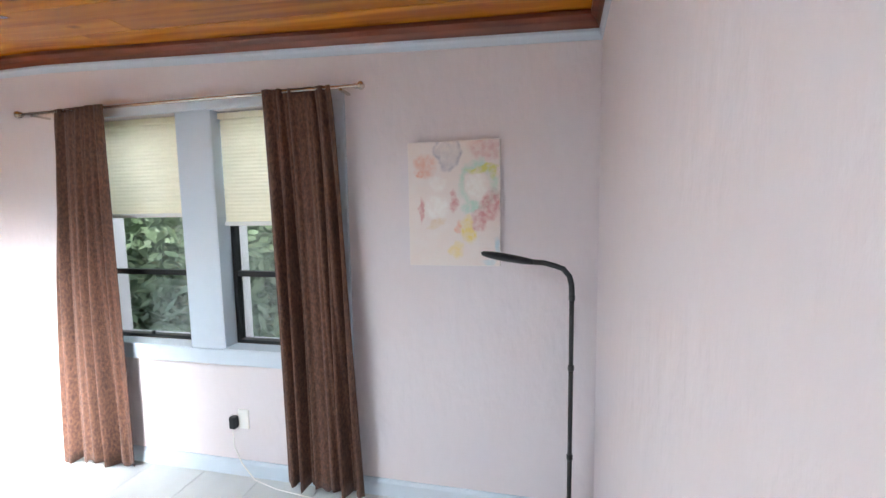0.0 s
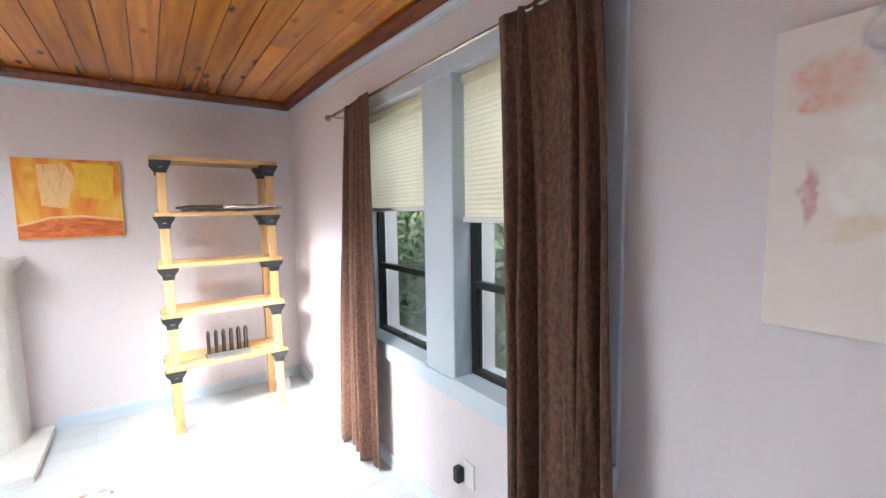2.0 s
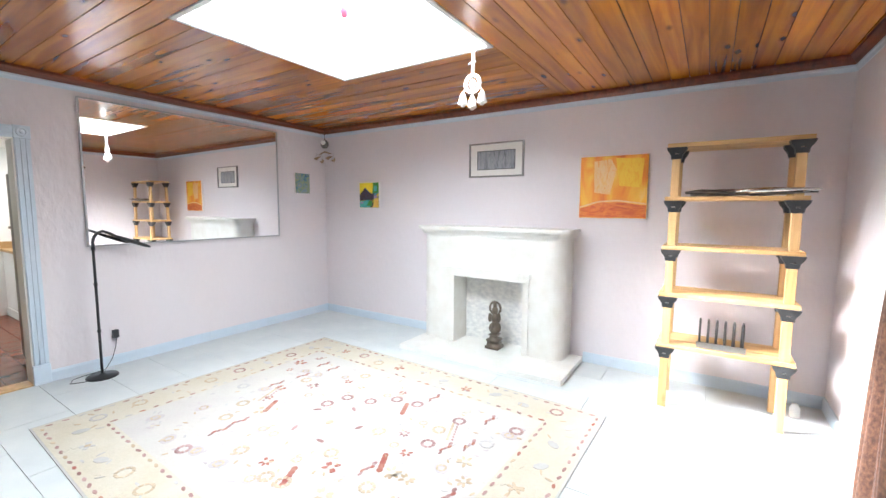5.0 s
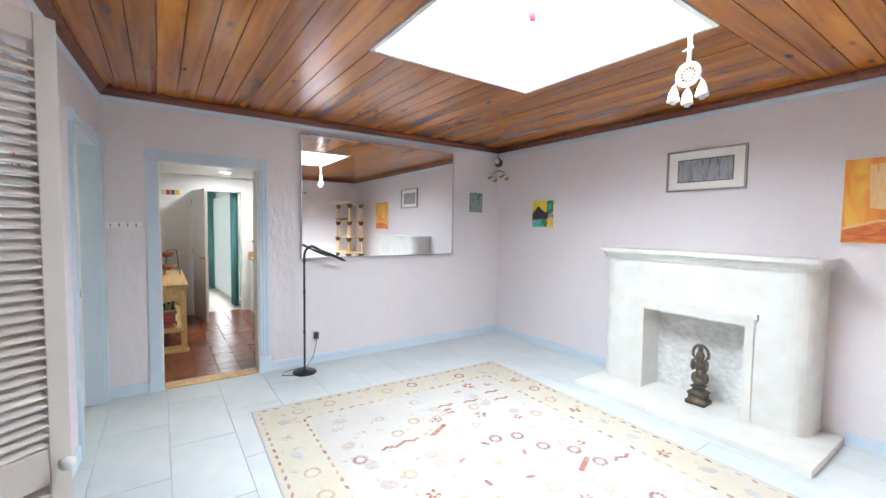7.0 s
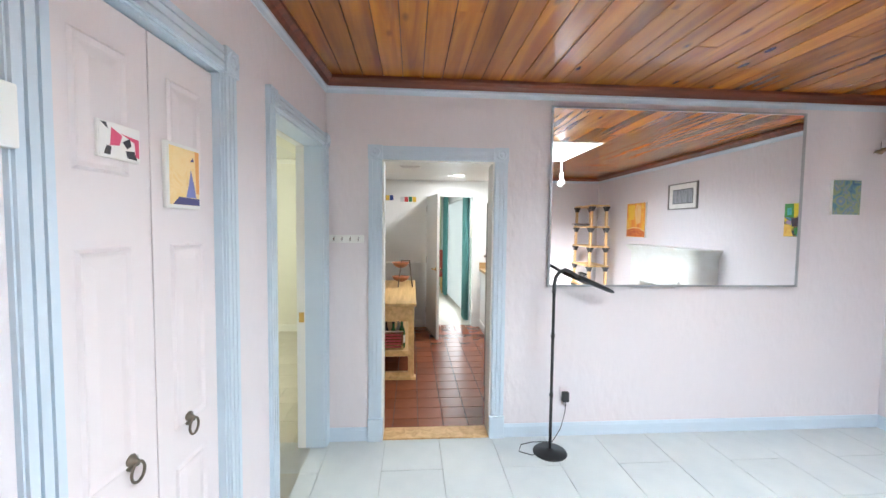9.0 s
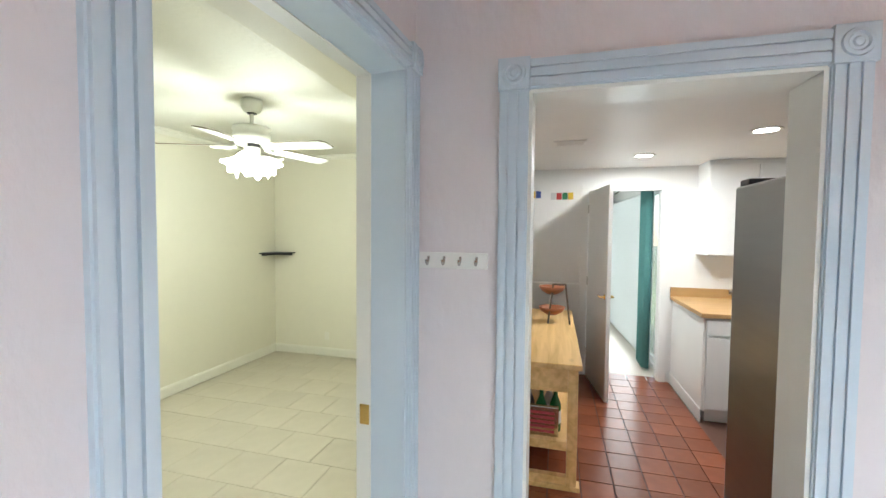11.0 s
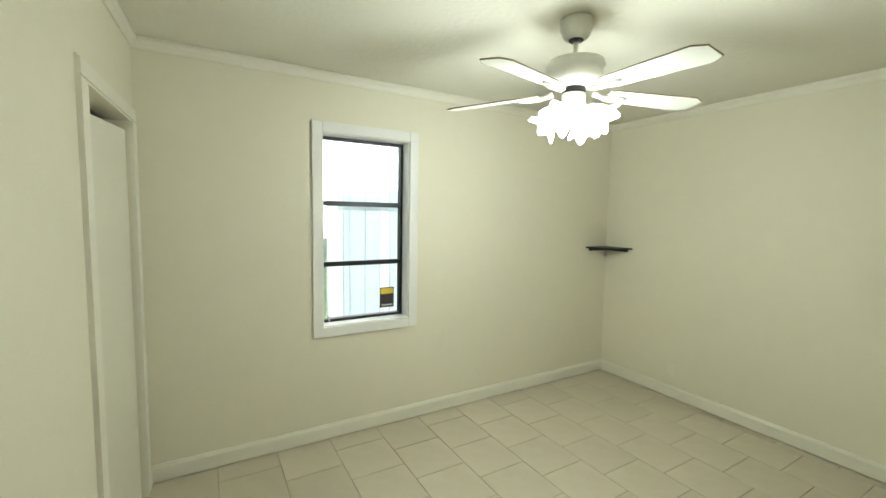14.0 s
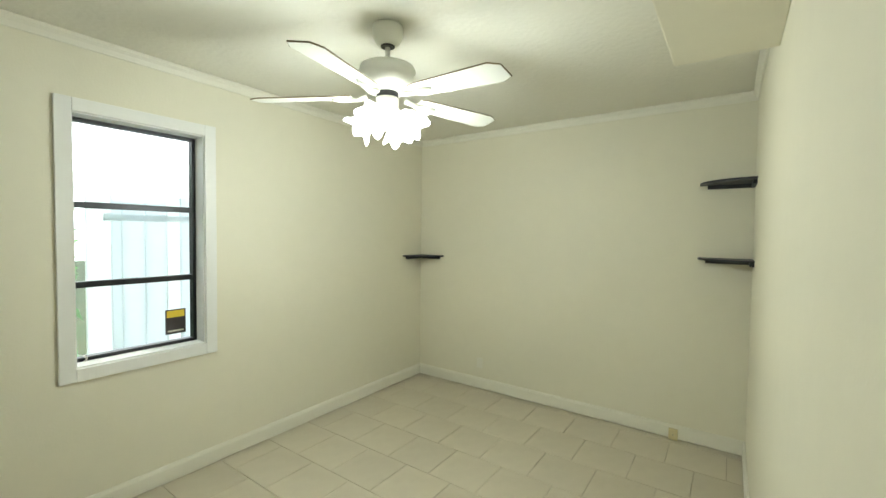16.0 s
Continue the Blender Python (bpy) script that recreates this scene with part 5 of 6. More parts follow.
# coat hooks
rackm = thing("hook_rail", "white coat rail with four nickel hooks", "hook rail", pose(1.823, S, 1.446))
part("board", box(-0.122, 0.122, 0.0, 0.014, 0.006, 0.062, 0.004), PLASTIC_WHITE, rackm)
for k in range(4):
    x = -0.085 + 0.057 * k
    part("hook", tube([(x, 0.014, 0.048), (x, 0.018, 0.03), (x, 0.030, 0.022), (x, 0.040, 0.028), (x, 0.042, 0.038)], 0.0045, 8), CHROME, rackm, "nickel hook", True)

# thermostat
th = thing("thermostat", "white wall thermostat with a small dark screen", "thermostat", LEAN @ pose(E, -0.052, 1.706))
part("housing", box(-0.028, 0.0, -0.075, 0.075, 0, 0.115, 0.006), PLASTIC_WHITE, th)
part("screen", box(-0.030, -0.0275, -0.016, 0.022, 0.05, 0.085), PLASTIC_GREY, th, "dark grey display")

# two small pictures stuck to the closet doors
PAPER = mat("white_card", (0.80, 0.79, 0.77), 0.6, vary=0.02)
BLACK_INK = mat("black_ink", (0.03, 0.03, 0.04), 0.6)
PINK_INK = mat("pink_ink", (0.70, 0.10, 0.20), 0.6)
SAND_INK = painting("sand_ink", [(0.82, 0.56, 0.22), (0.86, 0.66, 0.34), (0.84, 0.60, 0.26)], 14, 1.5, 9)
NAVY_INK = mat("navy_ink", (0.06, 0.06, 0.18), 0.6)
VIOLET_INK = mat("violet_ink", (0.20, 0.22, 0.50), 0.6)
ORANGE_INK = mat("orange_ink", (0.82, 0.40, 0.12), 0.6)
DP = E + 0.024
card = canvas("small_print", "x", DP, -1, -0.484, -0.346, 1.732, 1.82, PAPER, "small pink and black print on the closet door", 0.012, "prints on the closet")
xc = -0.0080
for ink, pts in ((PINK_INK, [(0.035, 0.03), (0.005, 0.035), (-0.005, 0.06), (0.03, 0.075)]), (PINK_INK, [(0.0, 0.065), (-0.062, 0.06), (-0.062, 0.012), (-0.05, 0.015), (-0.045, 0.05)]),
                 (BLACK_INK, [(0.062, 0.082), (0.045, 0.083), (0.040, 0.068)]), (BLACK_INK, [(0.055, 0.008), (0.045, 0.03), (0.03, 0.028), (0.035, 0.008)]),
                 (BLACK_INK, [(-0.005, 0.045), (-0.03, 0.058), (-0.035, 0.04), (-0.02, 0.03)]), (BLACK_INK, [(-0.02, 0.008), (-0.015, 0.025), (-0.045, 0.028), (-0.055, 0.006)])):
    dab(card, pts, ink, xc)
lean(card)
card = canvas("small_print", "x", DP, -1, -0.758, -0.587, 1.622, 1.82, PAPER, "small orange and navy print on the closet door", 0.012, "prints on the closet")
dab(card, [(0.074, 0.012), (-0.078, 0.012), (-0.078, 0.186), (0.074, 0.186)], SAND_INK, xc)
for ink, pts in ((ORANGE_INK, [(-0.060, 0.05), (-0.0775, 0.05), (-0.0775, 0.185), (-0.055, 0.185)]), (NAVY_INK, [(0.06, 0.0125), (-0.0775, 0.0125), (-0.0775, 0.034), (0.03, 0.036)]),
                 (VIOLET_INK, [(-0.005, 0.036), (-0.060, 0.036), (-0.050, 0.075), (-0.032, 0.125), (-0.02, 0.075)]), (NAVY_INK, [(-0.03, 0.15), (-0.045, 0.165), (-0.05, 0.152)])):
    dab(card, pts, ink, xc - 0.0005)
lean(card)

# hanging yarn mobile at the skylight, corner wind chime
mob = thing("dreamcatcher", "white yarn dreamcatcher with tassels hanging from the ceiling", "hanging", pose(-0.84, 0.965, 2.215))
part("cord", tube([(0, 0, 0.20), (0, 0.004, 0.30), (0, 0, 0.40)], 0.012, 8), COTTON, mob, "", True)
part("knot", tube([(0, -0.035, 0.28), (0, 0.02, 0.29)], [0.004, 0.010], 6), COTTON, mob)
hoop = [(0, 0.055 * math.cos(a), 0.145 + 0.055 * math.sin(a)) for a in (2 * math.pi * j / 28 for j in range(29))]
part("hoop", tube(hoop, 0.013, 10), COTTON, mob, "", True)
web = bmesh.new()
for j in range(6):
    a = math.pi * j / 6
    tube([(0, -0.05 * math.cos(a), 0.145 - 0.05 * math.sin(a)), (0.004, 0.05 * math.cos(a), 0.145 + 0.05 * math.sin(a))], 0.002, 5, web)
tube([(0, 0.022 * math.cos(a), 0.145 + 0.022 * math.sin(a)) for a in (2 * math.pi * j / 16 for j in range(17))], 0.003, 5, web)
part("web", web, COTTON, mob)
for y, z, s in ((-0.075, 0.10, 1.0), (0.075, 0.095, 1.0), (0, 0.07, 0.9)):
    part("tassel", lathe([(0.006, 0.0), (0.013, -0.012), (0.022, -0.03), (0.032 * s, -0.075), (0.034 * s, -0.085), (0.018, -0.082), (0.012, -0.10)], 12, None, pose(0, y, z)), COTTON, mob, "", True)
    part("tassel_cord", tube([(0, y * 0.75, 0.12), (0, y, z)], 0.004, 6), COTTON, mob)
chime = thing("wind_chime", "small metal and driftwood wind chime hanging in the corner", "wind chime", pose(-2.27, -2.15, 2.12))
part("cord", tube([(0, 0, 0.33), (0, 0, 0.465)], 0.003, 6), BLACK_METAL, chime)
part("bell", lathe([(0.012, 0.205), (0.036, 0.215), (0.052, 0.24), (0.056, 0.265), (0.048, 0.295), (0.026, 0.318), (0.008, 0.325), (0.006, 0.34)], 18), mat("tarnished_tin", (0.16, 0.15, 0.14), 0.4, metal=0.7), chime, "", True)
part("gong_face", lathe([(0.034, 0.0), (0.034, 0.004), (0.0, 0.006)], 20, None, pose(0.052, 0.03, 0.275, 0, 75, 30)), PLASTIC_WHITE, chime, "pale painted face")
DRIFT = mat("driftwood", (0.42, 0.29, 0.18), 0.8, vary=0.25, scale=25)
part("crossbar", tube([(-0.03, 0.09, 0.13), (0, 0, 0.16), (0.03, -0.09, 0.12)], [0.008, 0.012, 0.007], 8), DRIFT, chime, "driftwood crossbar")
for k, (u, z) in enumerate(((0.085, 0.02), (0.03, 0.05), (-0.03, 0.0), (-0.085, 0.04))):
    c = Vector((-u * 0.9, u, z + 0.02))
    bird = part("wooden_bird", tube([c + Vector((0.03 * (-1) ** k, 0.055, 0.03)), c + Vector((0, 0.02, 0.012)), c, c + Vector((0, -0.028, 0.006)), c + Vector((0, -0.05, 0.0))], [0.004, 0.016, 0.02, 0.012, 0.003], 8), DRIFT, chime, "carved brown wooden bird", True)
    part("thread", tube([(-u * 0.9, u, 0.14), c], 0.0015, 5), BLACK_METAL, chime)
orn = solo("skylight_ornament", tube([(-0.23, 0.38, 2.70), (-0.215, 0.38, 2.76), (-0.245, 0.38, 2.79), (-0.23, 0.38, CEIL + 0.18)], [0.018, 0.03, 0.012, 0.0015], 8), mat("pink_glass_bead", (0.70, 0.12, 0.20), 0.2), "small pink ornament hanging in the skylight", "ornament", smooth=True)

# ---- rug ----
rug = thing("area_rug", "ivory wool rug with gold border and scattered flower motifs", "rug", pose(-0.175, 0.227, 0, 0, 0, -2.0))
RX, RY = 1.22, 1.555
part("field", box(-RX + 0.34, RX - 0.34, -RY + 0.34, RY - 0.34, 0.001, 0.011), RUG_FIELD, rug, "ivory field")
bm = bmesh.new()
for a in ((-RX, RX, -RY, -RY + 0.34), (-RX, RX, RY - 0.34, RY), (-RX, -RX + 0.34, -RY + 0.34, RY - 0.34), (RX - 0.34, RX, -RY + 0.34, RY - 0.34)):
    bx(bm, *a, 0.001, 0.011)
part("border", bm, RUG_BORDER, rug, "gold border")
bm = bmesh.new()
for a in ((-RX - 0.012, RX + 0.012, -RY - 0.012, -RY), (-RX - 0.012, RX + 0.012, RY, RY + 0.012), (-RX - 0.012, -RX, -RY, RY), (RX, RX + 0.012, -RY, RY)):
    bx(bm, *a, 0.001, 0.010)
part("edge_binding", bm, RUG_GREY, rug)
rr = random.Random(11)
sets = {"red": bmesh.new(), "plum": bmesh.new(), "tan": bmesh.new(), "grey": bmesh.new(), "pale": bmesh.new(), "gold": bmesh.new()}
Z0, Z1 = 0.0105, 0.0125


def petal(bm, cx, cy, w, h, a, lift=0.0):
    pts = [(cx + w * math.cos(t) * math.cos(a) - h * math.sin(t) * math.sin(a), cy + w * math.cos(t) * math.sin(a) + h * math.sin(t) * math.cos(a)) for t in (2 * math.pi * k / 8 for k in range(8))]
    flat(bm, pts, Z0, Z1 + lift)


def hoop_motif(bm, cx, cy, r0, r1, n=10):
    for k in range(n):
        a, b = 2 * math.pi * k / n, 2 * math.pi * (k + 0.8) / n
        flat(bm, [(cx + r0 * math.cos(a), cy + r0 * math.sin(a)), (cx + r1 * math.cos(a), cy + r1 * math.sin(a)), (cx + r1 * math.cos(b), cy + r1 * math.sin(b)), (cx + r0 * math.cos(b), cy + r0 * math.sin(b))], Z0, Z1 + 0.0004)


def flower(col, cx, cy, r, centre="gold"):
    for k in range(6):
        a = 2 * math.pi * k / 6 + rr.random()
        petal(sets[col], cx + r * 0.62 * math.cos(a), cy + r * 0.62 * math.sin(a), r * 0.38, r * 0.2, a)
    petal(sets[centre], cx, cy, r * 0.34, r * 0.34, 0, 0.0006)


# guard stripes of small dashes along both sides of the border
for inset, col in ((0.035, "plum"), (0.315, "plum")):
    for horiz in (True, False):
        L = (RX if horiz else RY) - inset
        n = int(2 * L / 0.085)
        for k in range(n):
            u = -L + 2 * L * (k + 0.5) / n
            for s in (-1, 1):
                w = s * ((RY if horiz else RX) - inset)
                c = col if rr.random() < 0.65 else rr.choice(("red", "tan", "grey"))
                x, y = (u, w) if horiz else (w, u)
                petal(sets[c], x, y, 0.020 + 0.006 * rr.random(), 0.010, (0 if horiz else math.pi / 2) + rr.uniform(-0.3, 0.3))
# border medallions
for horiz in (True, False):
    L = (RX if horiz else RY) - 0.18
    n = int(2 * L / 0.24)
    for k in range(n):
        u = -L + 2 * L * (k + 0.5) / n
        for s in (-1, 1):
            w = s * ((RY if horiz else RX) - 0.175) + rr.uniform(-0.03, 0.03)
            x, y = (u, w) if horiz else (w, u)
            q = rr.random()
            if q < 0.35:
                hoop_motif(sets[rr.choice(("tan", "plum", "grey"))], x, y, 0.035, 0.052)
            elif q < 0.75:
                flower(rr.choice(("tan", "red", "gold", "grey")), x, y, 0.05, "tan")
            else:
                petal(sets["grey"], x, y, 0.05, 0.03, rr.random() * 3)
            for _ in range(3):
                petal(sets[rr.choice(("tan", "gold", "grey"))], x + rr.uniform(-0.12, 0.12), y + rr.uniform(-0.1, 0.1), 0.026, 0.007, rr.random() * 3.1)
# field motifs on a loose grid
nx, ny = 9, 13
for i in range(nx):
    for j in range(ny):
        x = -0.80 + 1.60 * (i + 0.5) / nx + rr.uniform(-0.06, 0.06)
        y = -1.15 + 2.30 * (j + 0.5) / ny + rr.uniform(-0.06, 0.06)
        if math.hypot(x, y) < 0.26:
            continue
        q = rr.random()
        if q < 0.28:
            hoop_motif(sets[rr.choice(("tan", "tan", "plum", "grey"))], x, y, 0.028, 0.05, 9)
        elif q < 0.56:
            flower(rr.choice(("plum", "tan", "gold", "pale", "red")), x, y, rr.uniform(0.032, 0.062))
        elif q < 0.74:
            hoop_motif(sets["tan"], x, y, 0.02, 0.034, 7)
            petal(sets["pale"], x, y, 0.06, 0.045, rr.random() * 3, -0.0006)
        elif q < 0.84:
            a = rr.uniform(-0.2, 0.2)
            for k in range(5):
                petal(sets["red" if k % 2 else "plum"], x + (k - 2) * 0.03, y + 0.012 * math.sin(k * 1.6), 0.02, 0.013 - 0.001 * k, a)
        for _ in range(2):
            petal(sets[rr.choice(("grey", "pale", "tan"))], x + rr.uniform(-0.1, 0.1), y + rr.uniform(-0.1, 0.1), 0.02, 0.008, rr.random() * 3.1)
# bold red bars and centre medallion
for x, y, a in ((0.10, -0.55, 0.5), (0.12, 0.62, 0.5), (-0.46, 0.30, 0.45), (0.52, 0.28, 0.5)):
    for k in range(5):
        d = (k - 2) * 0.035
        petal(sets["red"], x + d * math.cos(a), y + d * math.sin(a), 0.024, 0.020, a)
for x, y in ((-0.10, -0.75), (0.3, 0.9), (-0.5, 0.75)):
    for k in range(7):
        petal(sets["plum"], x + 0.03 * k, y + 0.012 * k, 0.013, 0.008, 0.8)
        petal(sets["tan"], x + 0.03 * k + 0.012, y + 0.012 * k - 0.03, 0.018, 0.012, 0.4)
for k in range(16):
    a = 2 * math.pi * k / 16
    petal(sets["pale"], 0.17 * math.cos(a), 0.17 * math.sin(a), 0.06, 0.03, a, -0.0005)
for k in range(10):
    a = 2 * math.pi * k / 10
    petal(sets["gold"], 0.075 * math.cos(a), 0.075 * math.sin(a), 0.035, 0.018, a)
    if k % 2:
        petal(sets["plum"], 0.23 * math.cos(a), 0.23 * math.sin(a), 0.035, 0.014, a + 1)
petal(sets["tan"], 0, 0, 0.03, 0.03, 0, 0.0005)
RUG_PALE = mat("mauve_wool", (0.50, 0.455, 0.455), 0.95, vary=0.08, scale=40)
for col, m in (("red", RUG_RED), ("plum", RUG_PLUM), ("tan", RUG_TAN), ("grey", RUG_GREY), ("pale", RUG_PALE), ("gold", RUG_BORDER)):
    tagged(part("woven_motif_layer", sets[col], m, rug), kind="stuff")


# ---- bedroom ----
yw = sash_window("window_3", "x", YE + 0.125, YWIN, [1.225, 1.655], "dark aluminium awning window with three panes", 0.026)
ysur = tagged(new("trim_bedroom_window"), "white painted window casing", "window trim", "", "structure")
a0, a1, z0, z1 = YWIN
for y0, y1, zz0, zz1 in ((a0 - 0.068, a0, z0 - 0.068, z1 + 0.068), (a1, a1 + 0.068, z0 - 0.068, z1 + 0.068), (a0, a1, z1, z1 + 0.068), (a0, a1, z0 - 0.068, z0)):
    part("casing_board", box(YE - 0.02, YE - 0.002, y0, y1, zz0, zz1, 0.004), WHITE_TRIM, ysur)
for y0, y1, zz0, zz1 in ((a0, a0 + 0.006, z0, z1), (a1 - 0.006, a1, z0, z1), (a0 + 0.006, a1 - 0.006, z1 - 0.006, z1), (a0 + 0.006, a1 - 0.006, z0, z0 + 0.006)):
    part("reveal_board", box(YE - 0.002, YE + 0.10, y0, y1, zz0, zz1), WHITE_TRIM, ysur)
part("crank", tube([(YE + 0.09, a1 - 0.06, z0 + 0.01), (YE + 0.06, a1 - 0.06, z0 + 0.03), (YE + 0.05, a1 - 0.045, z0 + 0.055)], 0.006, 8), CHROME, yw, "small metal crank")
stk = thing("window_sticker", "small black and yellow security sticker on the glass", "sticker", pose(YE + 0.115, -3.10, 0.872))
part("sheet", box(-0.0008, 0.0008, -0.058, 0.058, 0, 0.155), mat("dark_print", (0.06, 0.05, 0.05), 0.4, vary=0.4, scale=60), stk)
part("yellow_band", box(-0.0018, -0.001, -0.05, 0.05, 0.105, 0.148), mat("yellow_print", (0.75, 0.55, 0.05), 0.4), stk)
part("text_bar", box(-0.0018, -0.001, -0.045, 0.045, 0.015, 0.024), mat("pale_print", (0.5, 0.48, 0.4), 0.4), stk)

# ceiling fan
FANW = mat("white_fan_enamel", (0.74, 0.74, 0.66), 0.4, vary=0.04, scale=20)
FAN_RIM = mat("gilt_rim", (0.20, 0.15, 0.07), 0.5)
fan = thing("ceiling_fan", "white five-blade ceiling fan with lit tulip glass shades", "ceiling fan", pose(3.605, -3.435, 0.022))
part("canopy", lathe([(0.045, 2.395), (0.06, 2.41), (0.072, 2.44), (0.074, 2.475), (0.07, 2.488)], 28), FANW, fan, "", True)
part("canopy_ring", lathe([(0.030, 2.388), (0.034, 2.39), (0.034, 2.396), (0.03, 2.398)], 20), BLACK_METAL, fan)
part("downrod", tube([(0, 0, 2.30), (0, 0, 2.40)], 0.012, 12), FANW, fan, "", True)
part("motor_housing", lathe([(0.05, 2.175), (0.105, 2.185), (0.125, 2.205), (0.128, 2.235), (0.12, 2.262), (0.135, 2.272), (0.128, 2.292), (0.07, 2.305), (0.02, 2.31)], 36), FANW, fan, "", True)
part("switch_collar", lathe([(0.052, 2.15), (0.054, 2.155), (0.054, 2.172), (0.052, 2.176)], 24), BLACK_METAL, fan, "dark metal collar")
part("light_hub", lathe([(0.02, 2.065), (0.045, 2.075), (0.055, 2.095), (0.055, 2.145), (0.05, 2.15)], 24), FANW, fan, "", True)
for k in range(5):
    ang = 33.5 + 72 * k
    m = pose(0, 0, 2.158, 0, 0, ang) @ pose(0, 0, 0, -10, 2.0, 0)
    bm = bmesh.new()
    out_ = [(0.17, -0.045), (0.20, -0.055), (0.60, -0.072), (0.645, -0.045), (0.645, 0.045), (0.60, 0.072), (0.20, 0.055), (0.17, 0.045)]
    flat(bm, out_, -0.003, 0.003)
    bm.faces.new([bm.verts.new((x, y, -0.003)) for x, y in out_])
    bmesh.ops.remove_doubles(bm, verts=bm.verts[:], dist=1e-5)
    bm.transform(m)
    bl = part("blade", bm, FANW, fan)
    rim = bmesh.new()
    tube([m @ Vector((x, y, 0)) for x, y in out_], 0.0034, 5, rim)
    part("blade_rim", rim, FAN_RIM, bl, "worn gilt rim")
    arm = tube([m @ Vector(p) for p in ((0.10, 0, 0.0), (0.15, 0, -0.012), (0.22, 0.0, -0.008), (0.27, 0, -0.007))], [0.014, 0.010, 0.016, 0.008], 8)
    part("blade_arm", arm, FANW, fan, "", True)
for a in (20, 110, 200, 290):
    m = pose(0, 0, 2.085, 0, 0, a) @ pose(0.055, 0, 0, 0, 128, 0)
    part("lamp_arm", tube([m @ Vector((0, 0, -0.02)), m @ Vector((0, 0, 0.025))], 0.012, 8), FANW, fan)
    bm = bmesh.new()
    n = 32
    rings = []
    for r, z, ruffle in ((0.018, 0.02, 0), (0.03, 0.03, 0), (0.045, 0.06, 0), (0.052, 0.09, 0.04), (0.064, 0.115, 0.10), (0.080, 0.128, 0.16)):
        rings.append([bm.verts.new(m @ Vector((r * (1 + ruffle * math.cos(6 * t)) * math.cos(t), r * (1 + ruffle * math.cos(6 * t)) * math.sin(t), z + 0.012 * ruffle / 0.16 * math.cos(6 * t)))) for t in (2 * math.pi * j / n for j in range(n))])
    for p, q in zip(rings, rings[1:]):
        for j in range(n):
            bm.faces.new((p[j], p[(j + 1) % n], q[(j + 1) % n], q[j]))
    bm.faces.new(rings[0])
    sh = part("tulip_shade", bm, SHADE_GLASS, fan, "lit ruffled frosted glass shade", True)
    sh.visible_shadow = False
    part("bulb", lathe([(0.012, 0.03), (0.026, 0.06), (0.028, 0.08), (0.016, 0.10), (0, 0.105)], 14, None, m), SHADE_GLASS, sh, "", True).visible_shadow = False


def corner_shelf(x, y, z, sx, sy, r, label):
    """A quarter-round shelf in a corner, with a thick rounded front."""
    root = thing("corner_shelf", label, "shelf", pose(x, y, z), "black corner shelves")
    pts = [(0, 0)] + [(sx * r * math.cos(a), sy * r * math.sin(a)) for a in np.linspace(0, math.pi / 2, 12)]
    part("top_board", prism(pts, "z", 0, 0.014), BLACK_PLASTIC, root)
    part("cleat", box(min(0, sx * r * 0.85), max(0, sx * r * 0.85), min(0, sy * 0.022), max(0, sy * 0.022), -0.026, 0), BLACK_PLASTIC, root)
    part("cleat", box(min(0, sx * 0.022), max(0, sx * 0.022), min(sy * 0.022, sy * r * 0.85), max(sy * 0.022, sy * r * 0.85), -0.026, 0), BLACK_PLASTIC, root)
    return root


corner_shelf(YE, YS, 1.285, -1, 1, 0.30, "black quarter-round corner shelf, empty")
corner_shelf(YW, YS, 1.362, 1, 1, 0.32, "black quarter-round corner shelf, empty")
corner_shelf(YW, YS, 1.888, 1, 1, 0.32, "black quarter-round corner shelf, empty, high up")
so = thing("wall_outlet", "cream wall outlet painted over", "outlet", pose(4.225, YS, 0.205))
part("plate", box(-0.032, 0.032, 0, 0.006, 0, 0.10, 0.003), CREAM_TRIM, so)
pj = thing("phone_jack", "yellowed plastic phone jack on the baseboard", "phone jack", pose(2.54, YS + 0.016, 0.005))
part("box", box(-0.03, 0.03, 0, 0.028, 0, 0.08, 0.005), mat("yellowed_plastic", (0.62, 0.54, 0.30), 0.4), pj)
part("screw", lathe([(0.005, 0), (0.005, 0.003), (0, 0.004)], 10, None, pose(0, 0.028, 0.04, -90, 0, 0)), CHROME, pj)
vt = thing("wall_vent", "cream air vent with slats high on the wall", "vent", LEAN_N @ pose(3.58, YN, 2.17))
for u0, u1, v0, v1 in ((-0.19, 0.19, 0, 0.025), (-0.19, 0.19, 0.175, 0.20), (-0.19, -0.165, 0.025, 0.175), (0.165, 0.19, 0.025, 0.175)):
    part("frame_bar", box(u0, u1, -0.014, 0, v0, v1, 0.002), CREAM_TRIM, vt)
part("backing", box(-0.165, 0.165, -0.003, 0, 0.025, 0.175), BLACK_METAL, vt)
for k in range(9):
    ob = part("slat", box(-0.165, 0.165, -0.006, 0.006, -0.001, 0.001), CREAM_TRIM, vt)
    ob.matrix_local = pose(0, -0.008, 0.034 + 0.0165 * k, 40, 0, 0)

